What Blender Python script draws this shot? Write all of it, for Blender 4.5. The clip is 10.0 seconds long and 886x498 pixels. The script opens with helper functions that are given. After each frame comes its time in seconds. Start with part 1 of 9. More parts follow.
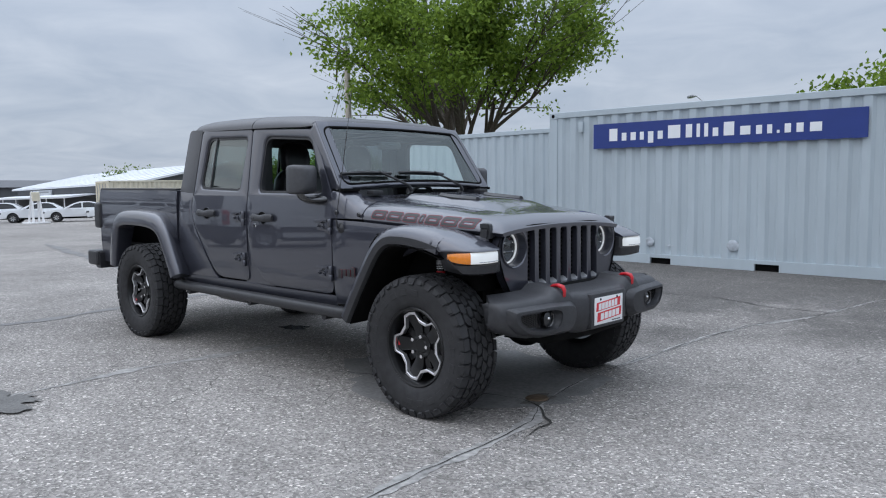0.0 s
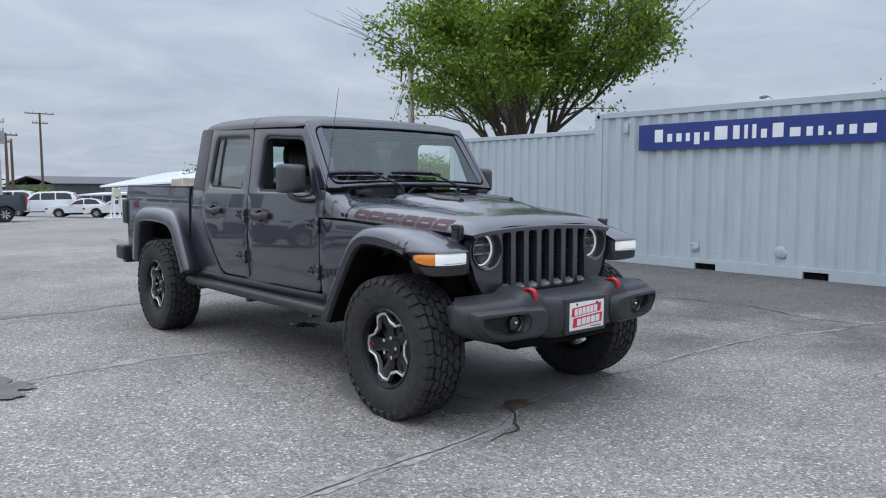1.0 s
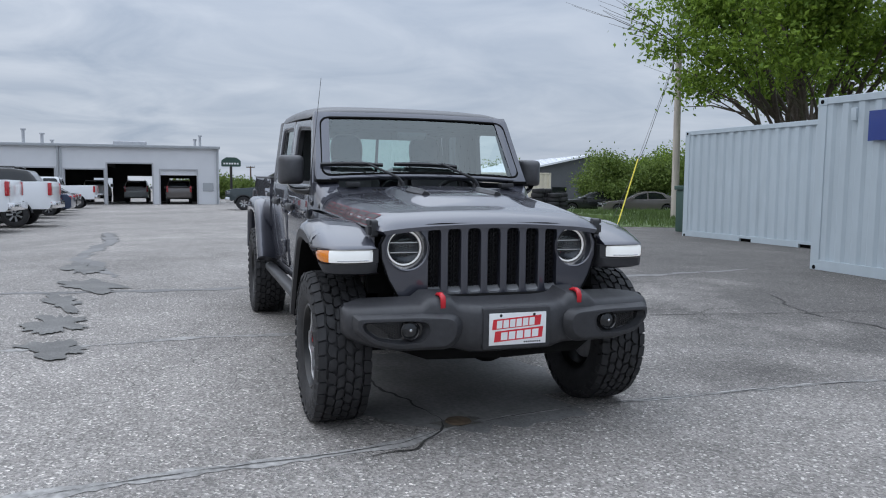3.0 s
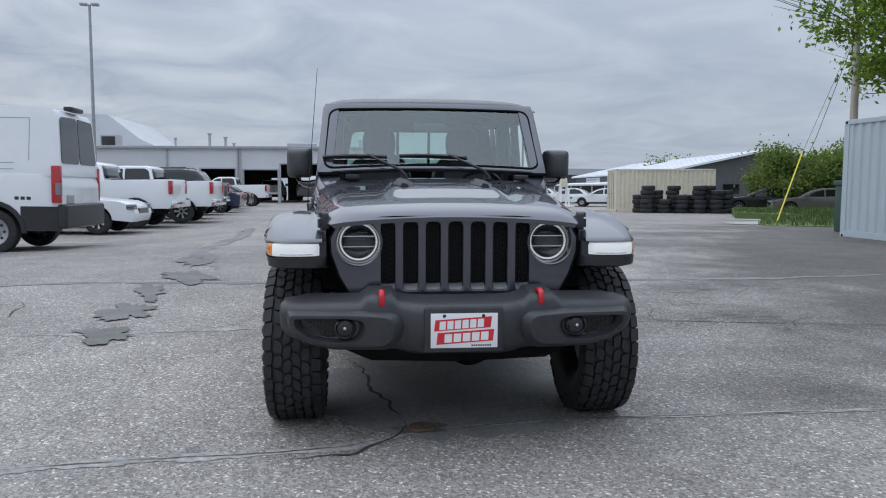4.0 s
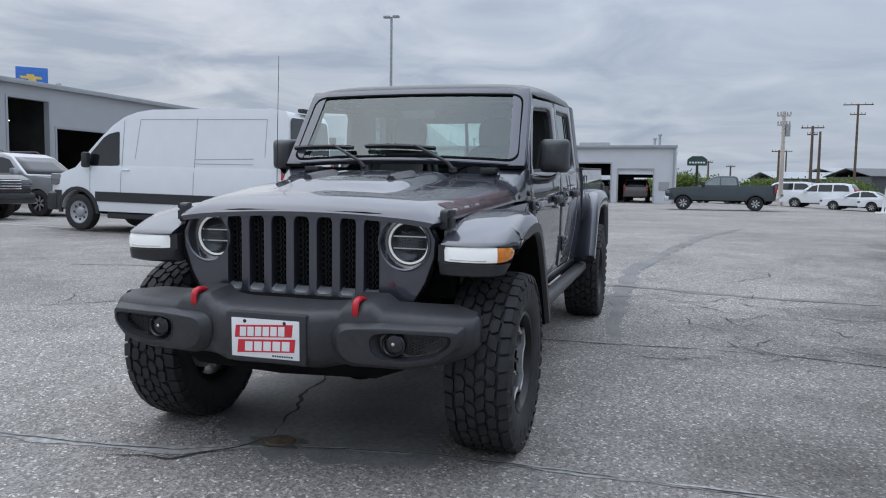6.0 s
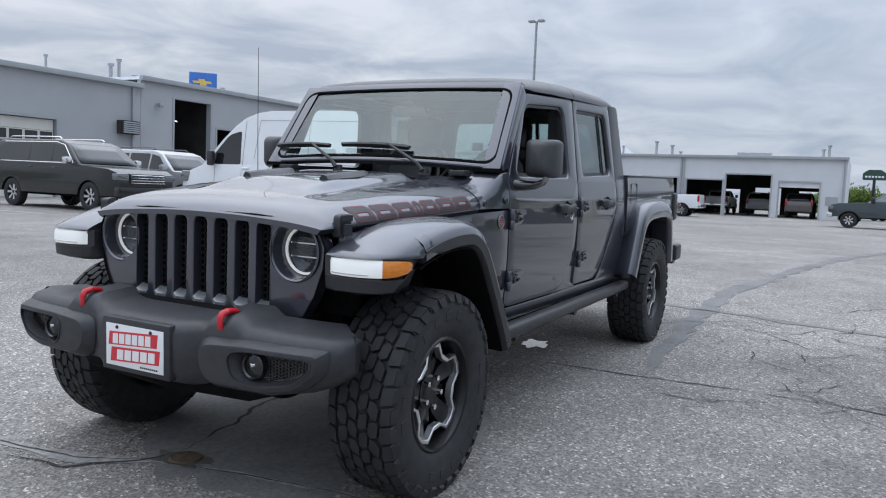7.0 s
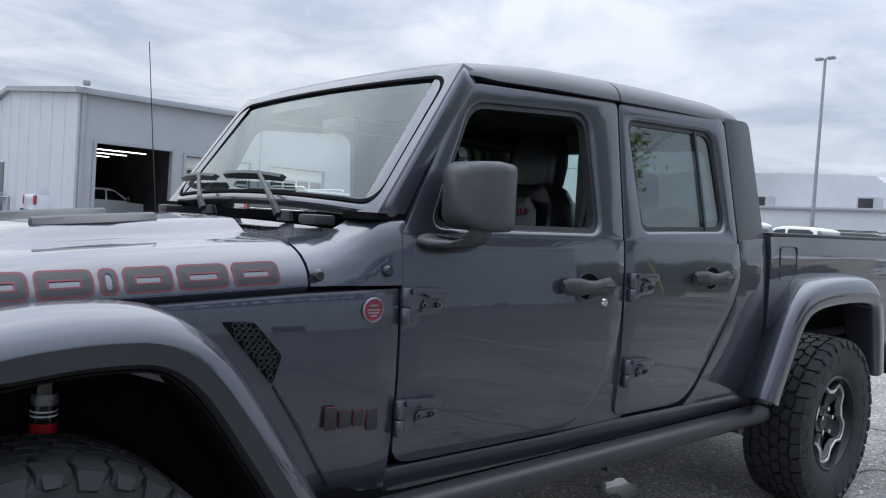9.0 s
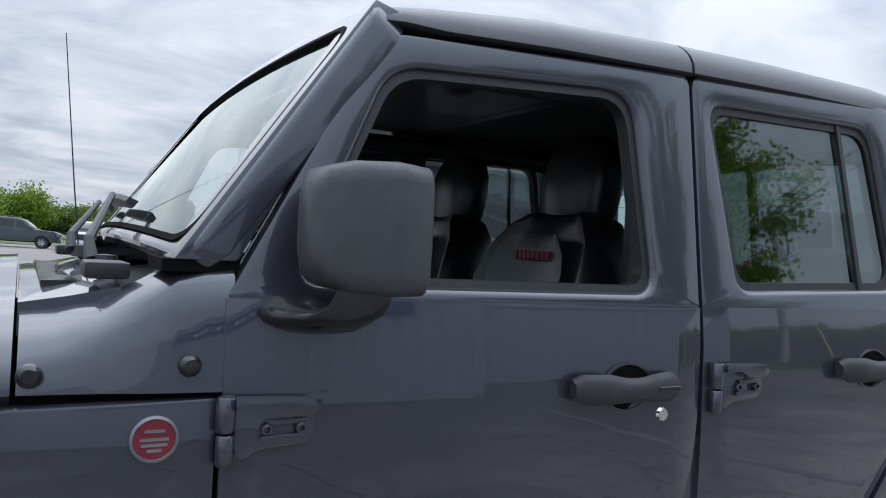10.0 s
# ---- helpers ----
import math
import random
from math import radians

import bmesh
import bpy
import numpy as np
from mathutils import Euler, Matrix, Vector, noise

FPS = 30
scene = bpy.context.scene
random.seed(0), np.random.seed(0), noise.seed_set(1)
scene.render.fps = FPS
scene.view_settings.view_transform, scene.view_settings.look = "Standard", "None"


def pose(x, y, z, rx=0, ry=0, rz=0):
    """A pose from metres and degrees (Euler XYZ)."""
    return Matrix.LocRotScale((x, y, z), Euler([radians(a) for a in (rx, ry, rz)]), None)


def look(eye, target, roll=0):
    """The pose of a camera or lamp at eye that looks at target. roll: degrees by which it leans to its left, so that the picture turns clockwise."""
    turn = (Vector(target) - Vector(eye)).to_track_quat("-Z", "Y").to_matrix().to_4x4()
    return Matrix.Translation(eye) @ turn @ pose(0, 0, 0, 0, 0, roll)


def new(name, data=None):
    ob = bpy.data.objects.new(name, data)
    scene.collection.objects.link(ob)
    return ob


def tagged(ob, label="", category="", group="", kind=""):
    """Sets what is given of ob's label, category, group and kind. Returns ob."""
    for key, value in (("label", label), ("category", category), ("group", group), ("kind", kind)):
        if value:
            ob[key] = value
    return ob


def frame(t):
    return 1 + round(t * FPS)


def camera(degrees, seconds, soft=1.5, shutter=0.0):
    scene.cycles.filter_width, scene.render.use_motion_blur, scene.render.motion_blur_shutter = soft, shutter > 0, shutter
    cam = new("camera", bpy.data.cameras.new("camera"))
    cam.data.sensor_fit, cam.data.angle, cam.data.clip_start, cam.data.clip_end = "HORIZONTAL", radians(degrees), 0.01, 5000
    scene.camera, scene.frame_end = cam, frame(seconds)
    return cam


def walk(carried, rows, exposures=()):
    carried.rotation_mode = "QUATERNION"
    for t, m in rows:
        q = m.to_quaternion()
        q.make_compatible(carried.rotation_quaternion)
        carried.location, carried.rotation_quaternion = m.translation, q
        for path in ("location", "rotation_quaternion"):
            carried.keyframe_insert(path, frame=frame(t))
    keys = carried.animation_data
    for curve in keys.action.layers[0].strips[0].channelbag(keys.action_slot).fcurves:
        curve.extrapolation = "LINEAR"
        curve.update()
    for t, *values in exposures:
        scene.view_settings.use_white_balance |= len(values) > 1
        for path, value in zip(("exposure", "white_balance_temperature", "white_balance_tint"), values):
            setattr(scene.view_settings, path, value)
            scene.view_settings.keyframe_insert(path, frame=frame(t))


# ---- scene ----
cam = camera(60.0, 10.0, soft=1.1)
# the lot falls slightly under the truck: TILT lays the truck's own axes into the level world
TILT = pose(0, 0, 0, -0.2, 1.2, 0)
PATH = [
    (0, (4.842, -3.927, 1.338), (3.468, -2.484, 1.166), -0.3),
    (0.5, (4.973, -3.788, 1.336), (3.547, -2.395, 1.164), 0.0),
    (1, (5.203, -3.483, 1.338), (3.698, -2.176, 1.167), 0.3),
    (1.5, (5.369, -3.044, 1.335), (3.767, -1.859, 1.164), 0.6),
    (2, (5.602, -2.59, 1.337), (3.898, -1.558, 1.158), 0.8),
    (2.5, (5.73, -2.071, 1.333), (3.927, -1.225, 1.147), 0.8),
    (3, (5.89, -1.553, 1.34), (4.004, -0.915, 1.149), 0.8),
    (3.2, (5.894, -1.357, 1.318), (3.982, -0.803, 1.127), 0.9),
    (4.3, (5.825, -0.127, 1.306), (3.837, -0.042, 1.104), 0.1),
    (4.5, (5.758, 0.068, 1.312), (3.768, 0.075, 1.108), 0.1),
    (5, (5.634, 0.593, 1.309), (3.654, 0.404, 1.101), 0.0),
    (5.5, (5.392, 1.098, 1.28), (3.441, 0.71, 1.073), 0.2),
    (6, (5.155, 1.594, 1.277), (3.253, 1.008, 1.071), 0.6),
    (6.2, (5.017, 1.774, 1.285), (3.143, 1.107, 1.077), 0.8),
    (7.3, (4.05, 2.453, 1.275), (2.358, 1.406, 1.075), 2.5),
    (7.5, (3.821, 2.504, 1.278), (2.17, 1.393, 1.075), 2.7),
    (8, (3.24, 2.624, 1.297), (1.7, 1.361, 1.112), 2.8),
    (8.5, (2.658, 2.578, 1.297), (1.233, 1.183, 1.15), 3.0),
    (9, (2.107, 2.445, 1.312), (0.802, 0.931, 1.219), 3.0),
    (9.5, (1.59, 2.224, 1.319), (0.427, 0.597, 1.278), 3.0),
    (10, (1.089, 1.938, 1.343), (0.124, 0.186, 1.338), 3.2),
]
walk(cam, [(t, TILT @ look(eye, target, roll)) for t, eye, target, roll in PATH],
     [(0, 0.30), (2.5, 0.28), (4.5, 0.14), (6.0, 0.17), (8.0, 0.52), (9.0, 0.54), (10.0, 0.50)])

# ---- light ----
scene.view_settings.exposure = 0.3
SUN_EL, SUN_ROT = radians(62), radians(212)
world = bpy.data.worlds.new("overcast_sky")
scene.world = world
world.use_nodes = True
wn, wl = world.node_tree.nodes, world.node_tree.links
wn.clear()
w_out = wn.new("ShaderNodeOutputWorld")
w_bg = wn.new("ShaderNodeBackground")
w_sky = wn.new("ShaderNodeTexSky")
w_sky.sky_type = "NISHITA"
w_sky.sun_disc = False
w_sky.sun_elevation, w_sky.sun_rotation = SUN_EL, SUN_ROT
w_sky.air_density, w_sky.dust_density = 1.0, 3.0
w_co = wn.new("ShaderNodeTexCoord")
w_sep = wn.new("ShaderNodeSeparateXYZ")
wl.new(w_co.outputs["Generated"], w_sep.inputs[0])
# clouds lie on a flat layer: direction divided by its height
w_h = wn.new("ShaderNodeMath"); w_h.operation = "MAXIMUM"; w_h.inputs[1].default_value = 0.0
wl.new(w_sep.outputs["Z"], w_h.inputs[0])
w_h2 = wn.new("ShaderNodeMath"); w_h2.operation = "ADD"; w_h2.inputs[1].default_value = 0.12
wl.new(w_h.outputs[0], w_h2.inputs[0])
w_dx = wn.new("ShaderNodeMath"); w_dx.operation = "DIVIDE"
w_dy = wn.new("ShaderNodeMath"); w_dy.operation = "DIVIDE"
wl.new(w_sep.outputs["X"], w_dx.inputs[0]); wl.new(w_h2.outputs[0], w_dx.inputs[1])
wl.new(w_sep.outputs["Y"], w_dy.inputs[0]); wl.new(w_h2.outputs[0], w_dy.inputs[1])
w_cmb = wn.new("ShaderNodeCombineXYZ")
wl.new(w_dx.outputs[0], w_cmb.inputs[0]); wl.new(w_dy.outputs[0], w_cmb.inputs[1])
w_n = wn.new("ShaderNodeTexNoise")
w_n.inputs["Scale"].default_value, w_n.inputs["Detail"].default_value = 1.5, 8.0
w_n.inputs["Roughness"].default_value, w_n.inputs["Distortion"].default_value = 0.55, 0.6
wl.new(w_cmb.outputs[0], w_n.inputs["Vector"])
w_r = wn.new("ShaderNodeValToRGB")
w_r.color_ramp.elements[0].position, w_r.color_ramp.elements[1].position = 0.36, 0.66
w_r.color_ramp.elements[0].color = (0.385, 0.445, 0.55, 1)
w_r.color_ramp.elements[1].color = (0.665, 0.70, 0.775, 1)
w_a = wn.new("ShaderNodeMapRange")
for k, v in (("From Min", -0.55), ("From Max", 0.15), ("To Min", 1.15), ("To Max", 0.45)):
    w_a.inputs[k].default_value = v
wl.new(w_sep.outputs["Y"], w_a.inputs["Value"])
w_f0 = wn.new("ShaderNodeMath"); w_f0.operation = "SUBTRACT"; w_f0.inputs[1].default_value = 0.5
w_f1 = wn.new("ShaderNodeMath"); w_f1.operation = "MULTIPLY_ADD"; w_f1.inputs[2].default_value = 0.5
wl.new(w_n.outputs["Fac"], w_f0.inputs[0])
wl.new(w_f0.outputs[0], w_f1.inputs[0]); wl.new(w_a.outputs[0], w_f1.inputs[1])
wl.new(w_f1.outputs[0], w_r.inputs[0])
# the cloud cover is about twice as bright overhead as at its rim
w_g = wn.new("ShaderNodeFloatCurve")
for x, y in ((0.25, 0.290), (0.45, 0.40), (0.7, 0.55)):
    w_g.mapping.curves[0].points.new(x, y)
w_g.mapping.curves[0].points[0].location = (0.0, 0.26)
w_g.mapping.curves[0].points[-1].location = (1.0, 0.66)
w_g.mapping.update()
wl.new(w_h.outputs[0], w_g.inputs["Value"])
w_k = wn.new("ShaderNodeMath"); w_k.operation = "MULTIPLY"; w_k.inputs[1].default_value = 3.3
wl.new(w_g.outputs[0], w_k.inputs[0])
w_c = wn.new("ShaderNodeVectorMath"); w_c.operation = "SCALE"
# bluer and smoother away from the south
w_b = wn.new("ShaderNodeMapRange"); w_b.interpolation_type = "SMOOTHSTEP"
for k, v in (("From Min", -0.75), ("From Max", 0.0), ("To Min", 0.0), ("To Max", 1.0)):
    w_b.inputs[k].default_value = v
wl.new(w_sep.outputs["Y"], w_b.inputs["Value"])
w_t = wn.new("ShaderNodeMix"); w_t.data_type = "RGBA"; w_t.blend_type = "MULTIPLY"
w_t.inputs["B"].default_value = (0.96, 1.0, 1.035, 1)
wl.new(w_b.outputs[0], w_t.inputs["Factor"])
wl.new(w_r.outputs[0], w_t.inputs["A"])
# the hidden sun brightens its side of the clouds
w_d = wn.new("ShaderNodeVectorMath"); w_d.operation = "DOT_PRODUCT"
w_d.inputs[1].default_value = (math.sin(SUN_ROT) * math.cos(SUN_EL), math.cos(SUN_ROT) * math.cos(SUN_EL), math.sin(SUN_EL))
wl.new(w_co.outputs["Generated"], w_d.inputs[0])
w_e = wn.new("ShaderNodeMapRange"); w_e.interpolation_type = "SMOOTHSTEP"
for k, v in (("From Min", 0.0), ("From Max", 1.0), ("To Min", 0.87), ("To Max", 1.50)):
    w_e.inputs[k].default_value = v
wl.new(w_d.outputs["Value"], w_e.inputs["Value"])
# low down the cover is even all round
w_hw = wn.new("ShaderNodeMapRange"); w_hw.interpolation_type = "SMOOTHSTEP"
for k, v in (("From Min", 0.28), ("From Max", 0.62), ("To Min", 0.0), ("To Max", 1.0)):
    w_hw.inputs[k].default_value = v
wl.new(w_sep.outputs["Z"], w_hw.inputs["Value"])
w_e1 = wn.new("ShaderNodeMath"); w_e1.operation = "SUBTRACT"; w_e1.inputs[1].default_value = 1.0
wl.new(w_e.outputs[0], w_e1.inputs[0])
w_e2 = wn.new("ShaderNodeMath"); w_e2.operation = "MULTIPLY_ADD"; w_e2.inputs[2].default_value = 1.0
wl.new(w_e1.outputs[0], w_e2.inputs[0]); wl.new(w_hw.outputs[0], w_e2.inputs[1])
w_u = wn.new("ShaderNodeVectorMath"); w_u.operation = "SCALE"
wl.new(w_t.outputs["Result"], w_u.inputs[0]); wl.new(w_e2.outputs[0], w_u.inputs["Scale"])
wl.new(w_u.outputs[0], w_c.inputs[0]); wl.new(w_k.outputs[0], w_c.inputs["Scale"])
w_s = wn.new("ShaderNodeVectorMath"); w_s.operation = "SCALE"; w_s.inputs["Scale"].default_value = 0.08
wl.new(w_sky.outputs[0], w_s.inputs[0])
w_m = wn.new("ShaderNodeMix"); w_m.data_type = "RGBA"; w_m.inputs["Factor"].default_value = 0.85
wl.new(w_s.outputs[0], w_m.inputs["A"]); wl.new(w_c.outputs[0], w_m.inputs["B"])
wl.new(w_m.outputs["Result"], w_bg.inputs["Color"])
w_bg.inputs["Strength"].default_value = 1.0
wl.new(w_bg.outputs[0], w_out.inputs[0])

sun_data = bpy.data.lights.new("sun", "SUN")
sun_data.energy, sun_data.angle, sun_data.color = 0.50, radians(120), (1.0, 0.97, 0.92)
sun = new("sun", sun_data)
sun.matrix_world = look((0, 0, 60), (math.sin(SUN_ROT) * -math.cos(SUN_EL) * 60, -math.cos(SUN_ROT) * math.cos(SUN_EL) * 60, 60 - 60 * math.sin(SUN_EL)))

# ---- materials ----
def mat(name, color, rough=0.6, metal=0.0, coat=0.0, vary=0.12, scale=6.0, bump=0.0, bscale=60.0, spec=0.5, vary2=0.0, scale2=0.6, streak=None, coat_ior=1.5):
    """A node material: base colour varied at two scales, fine relief, optional clear coat."""
    m = bpy.data.materials.new(name)
    m.use_nodes = True
    n, l = m.node_tree.nodes, m.node_tree.links
    b = n["Principled BSDF"]
    b.inputs["Base Color"].default_value = (*color, 1)
    b.inputs["Roughness"].default_value = rough
    b.inputs["Metallic"].default_value = metal
    b.inputs["Coat Weight"].default_value = coat
    b.inputs["Coat Roughness"].default_value = 0.015
    b.inputs["Coat IOR"].default_value = coat_ior
    b.inputs["Specular IOR Level"].default_value = spec
    co = n.new("ShaderNodeTexCoord")
    vec = co.outputs["Object"]
    if streak:
        mp = n.new("ShaderNodeMapping")
        mp.inputs["Scale"].default_value = streak
        l.new(vec, mp.inputs[0])
        vec = mp.outputs[0]
    if vary or vary2:
        t1 = n.new("ShaderNodeTexNoise")
        t1.inputs["Scale"].default_value, t1.inputs["Detail"].default_value = scale, 5
        l.new(vec, t1.inputs["Vector"])
        t2 = n.new("ShaderNodeTexNoise")
        t2.inputs["Scale"].default_value, t2.inputs["Detail"].default_value = scale2, 4
        l.new(vec, t2.inputs["Vector"])
        r1 = n.new("ShaderNodeMapRange")
        r1.inputs["From Min"].default_value, r1.inputs["From Max"].default_value = 0.3, 0.7
        r1.inputs["To Min"].default_value, r1.inputs["To Max"].default_value = 1 - vary, 1 + vary
        l.new(t1.outputs["Fac"], r1.inputs["Value"])
        r2 = n.new("ShaderNodeMapRange")
        r2.inputs["From Min"].default_value, r2.inputs["From Max"].default_value = 0.3, 0.7
        r2.inputs["To Min"].default_value, r2.inputs["To Max"].default_value = 1 - vary2, 1 + vary2
        l.new(t2.outputs["Fac"], r2.inputs["Value"])
        mm = n.new("ShaderNodeMath"); mm.operation = "MULTIPLY"
        l.new(r1.outputs[0], mm.inputs[0]); l.new(r2.outputs[0], mm.inputs[1])
        sc = n.new("ShaderNodeVectorMath"); sc.operation = "SCALE"
        sc.inputs[0].default_value = color
        l.new(mm.outputs[0], sc.inputs["Scale"])
        l.new(sc.outputs[0], b.inputs["Base Color"])
    if bump:
        t3 = n.new("ShaderNodeTexNoise")
        t3.inputs["Scale"].default_value, t3.inputs["Detail"].default_value = bscale, 3
        l.new(co.outputs["Object"], t3.inputs["Vector"])
        bp = n.new("ShaderNodeBump")
        bp.inputs["Strength"].default_value, bp.inputs["Distance"].default_value = bump, 0.004
        l.new(t3.outputs["Fac"], bp.inputs["Height"])
        l.new(bp.outputs[0], b.inputs["Normal"])
    return m


def glass_mat(name, tint, alpha, rough=0.02, film=0.0):
    """A thin pane: part tinted see-through, part mirror by Fresnel, with a thin film of dust."""
    m = bpy.data.materials.new(name)
    m.use_nodes = True
    n, l = m.node_tree.nodes, m.node_tree.links
    n.clear()
    out = n.new("ShaderNodeOutputMaterial")
    tr = n.new("ShaderNodeBsdfTransparent"); tr.inputs[0].default_value = (*tint, 1)
    gl = n.new("ShaderNodeBsdfGlossy"); gl.inputs["Color"].default_value = (0.93, 1.0, 0.98, 1); gl.inputs["Roughness"].default_value = rough
    r0 = ((alpha - 1) / (alpha + 1)) ** 2
    lw = n.new("ShaderNodeLayerWeight"); lw.inputs["Blend"].default_value = 0.5
    pw = n.new("ShaderNodeMath"); pw.operation = "POWER"; pw.inputs[1].default_value = 5.0
    l.new(lw.outputs["Facing"], pw.inputs[0])
    fr = n.new("ShaderNodeMath"); fr.operation = "MULTIPLY_ADD"
    fr.inputs[1].default_value, fr.inputs[2].default_value = 1 - r0, r0
    l.new(pw.outputs[0], fr.inputs[0])
    mx = n.new("ShaderNodeMixShader")
    l.new(fr.outputs[0], mx.inputs[0]); l.new(tr.outputs[0], mx.inputs[1]); l.new(gl.outputs[0], mx.inputs[2])
    df = n.new("ShaderNodeBsdfDiffuse"); df.inputs[0].default_value = (0.62, 0.66, 0.66, 1)
    dm = n.new("ShaderNodeMixShader"); dm.inputs[0].default_value = film
    l.new(mx.outputs[0], dm.inputs[1]); l.new(df.outputs[0], dm.inputs[2])
    l.new(dm.outputs[0], out.inputs[0])
    return m


def glow_mat(name, color, strength):
    m = bpy.data.materials.new(name)
    m.use_nodes = True
    b = m.node_tree.nodes["Principled BSDF"]
    b.inputs["Base Color"].default_value = (*color, 1)
    b.inputs["Emission Color"].default_value = (*color, 1)
    b.inputs["Emission Strength"].default_value = strength
    b.inputs["Roughness"].default_value = 0.2
    return m


PAINT = mat("granite_metallic_paint", (0.052, 0.0545, 0.071), 0.40, 0.5, 1.0, 0.08, 900.0, vary2=0.03, scale2=2.0, spec=0.3, coat_ior=1.72)
HARDTOP = mat("hardtop_grained", (0.062, 0.063, 0.069), 0.45, 0.0, 0.2, 0.08, 200.0, bump=0.12, bscale=500)
BLACK_TRIM = mat("black_grained_plastic", (0.025, 0.0254, 0.0282), 0.42, 0.0, 0.0, 0.12, 40, bump=0.12, bscale=420, vary2=0.1, scale2=4, spec=0.5)
GLOSS_BLACK = mat("gloss_black", (0.012, 0.012, 0.013), 0.25, 0.0, 0.6, 0.1, 20)
DARK = mat("underbody_black", (0.006, 0.006, 0.006), 0.9, 0.0, 0.0, 0.3, 12, bump=0.3, bscale=60, spec=0.1)
RUBBER = mat("tyre_rubber", (0.025, 0.025, 0.0265), 0.62, 0.0, 0.0, 0.25, 22, bump=0.25, bscale=180, vary2=0.2, scale2=3, spec=0.35)
RIM_BLACK = mat("black_wheel_paint", (0.006, 0.006, 0.0065), 0.4, 0.0, 0.25, 0.1, 20, spec=0.3)
SILVER = mat("machined_alloy", (0.72, 0.72, 0.73), 0.3, 0.9, 0.0, 0.04, 30)
CHROME = mat("chrome", (0.82, 0.82, 0.83), 0.07, 1.0, 0.0, 0.0)
STEEL = mat("dull_steel", (0.3, 0.3, 0.31), 0.5, 0.8, 0.0, 0.2, 14)
RED = mat("red_powder_coat", (0.52, 0.008, 0.018), 0.42, 0, 0.2, 0.08, 20)
DECAL_RED = mat("red_decal", (0.155, 0.020, 0.030), 0.6, 0, 0, 0.1, 20)
DECAL_BLACK = mat("black_decal", (0.022, 0.02, 0.022), 0.5, 0, 0, 0.1, 20)
WHITE_PLASTIC = mat("white_plastic", (0.8, 0.8, 0.8), 0.35, 0, 0.3, 0.03, 10)
PLATE_RED = mat("red_print", (0.62, 0.02, 0.035), 0.4, 0, 0.3, 0.05, 10)
AMBER = mat("amber_lens", (0.75, 0.22, 0.01), 0.15, 0, 1.0, 0.08, 60)
LENS = mat("clear_lens", (0.20, 0.21, 0.225), 0.06, 0.7, 1.0, 0.15, 90)
LENS_DARK = mat("lamp_inner", (0.035, 0.037, 0.04), 0.2, 0.6, 0.4, 0.3, 60)
DRL = glow_mat("daytime_light", (0.66, 0.68, 0.68), 0.32)
HALO = glow_mat("headlamp_ring", (0.80, 0.81, 0.83), 0.28)
GLASS = glass_mat("windshield_glass", (0.74, 0.85, 0.82), 1.95)
GLASS_TINT = glass_mat("privacy_glass", (0.40, 0.42, 0.43), 2.25)
CAR_GLASS = mat("dark_car_glass", (0.010, 0.012, 0.014), 0.05, 0, 0.25, 0.1, 3, spec=0.6)
LEATHER = mat("black_leather", (0.009, 0.009, 0.0105), 0.34, 0, 0, 0.15, 30, bump=0.08, bscale=260)
LEATHER_GREY = mat("grey_leather_insert", (0.055, 0.055, 0.058), 0.40, 0, 0, 0.1, 30, bump=0.2, bscale=160)
HEADLINER = mat("dark_headliner", (0.03, 0.03, 0.031), 0.9, 0, 0, 0.1, 30)
WHITE_PAINT = mat("white_car_paint", (0.76, 0.78, 0.80), 0.3, 0, 0.8, 0.02, 3)
BLACK_PAINT = mat("black_car_paint", (0.008, 0.009, 0.010), 0.25, 0.0, 0.45, 0.1, 3)
GREY_PAINT = mat("slate_car_paint", (0.042, 0.058, 0.064), 0.35, 0.4, 1.0, 0.06, 3)
BROWN_PAINT = mat("taupe_car_paint", (0.13, 0.115, 0.11), 0.35, 0.4, 1.0, 0.06, 3)
MAROON_PAINT = mat("maroon_car_paint", (0.09, 0.015, 0.02), 0.35, 0.3, 1.0, 0.06, 3)
SILVER_PAINT = mat("silver_car_paint", (0.42, 0.43, 0.44), 0.35, 0.5, 1.0, 0.05, 3)
TAIL_RED = mat("tail_lamp_red", (0.42, 0.008, 0.015), 0.15, 0, 1.0, 0.1, 40)
CONT_GREY = mat("grey_container_paint", (0.435, 0.497, 0.535), 0.75, 0, 0, 0.04, 5, bump=0.04, bscale=40, vary2=0.05, scale2=0.5, streak=(1, 1, 0.25), spec=0.15)
CREAM = mat("cream_container_paint", (0.68, 0.63, 0.50), 0.6, 0, 0, 0.06, 4, vary2=0.06)
SIGN_BLUE = mat("blue_sign_vinyl", (0.016, 0.04, 0.21), 0.4, 0, 0.2, 0.05, 3)
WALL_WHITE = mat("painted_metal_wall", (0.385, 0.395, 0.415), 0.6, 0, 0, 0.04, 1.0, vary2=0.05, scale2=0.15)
ROOF_WHITE = mat("white_metal_roof", (0.72, 0.74, 0.77), 0.5, 0.1, 0, 0.05, 0.6, vary2=0.04, scale2=0.1)
TRIM_GREY = mat("grey_roof_trim", (0.36, 0.38, 0.40), 0.5, 0.2, 0, 0.05, 2)
TRIM_DARK = mat("grey_metal_door", (0.16, 0.165, 0.175), 0.5, 0.1, 0, 0.06, 3)
# paler copy of the front wall's colour, for end walls and the far garage
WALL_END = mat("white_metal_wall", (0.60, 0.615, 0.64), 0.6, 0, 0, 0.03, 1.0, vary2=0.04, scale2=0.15)
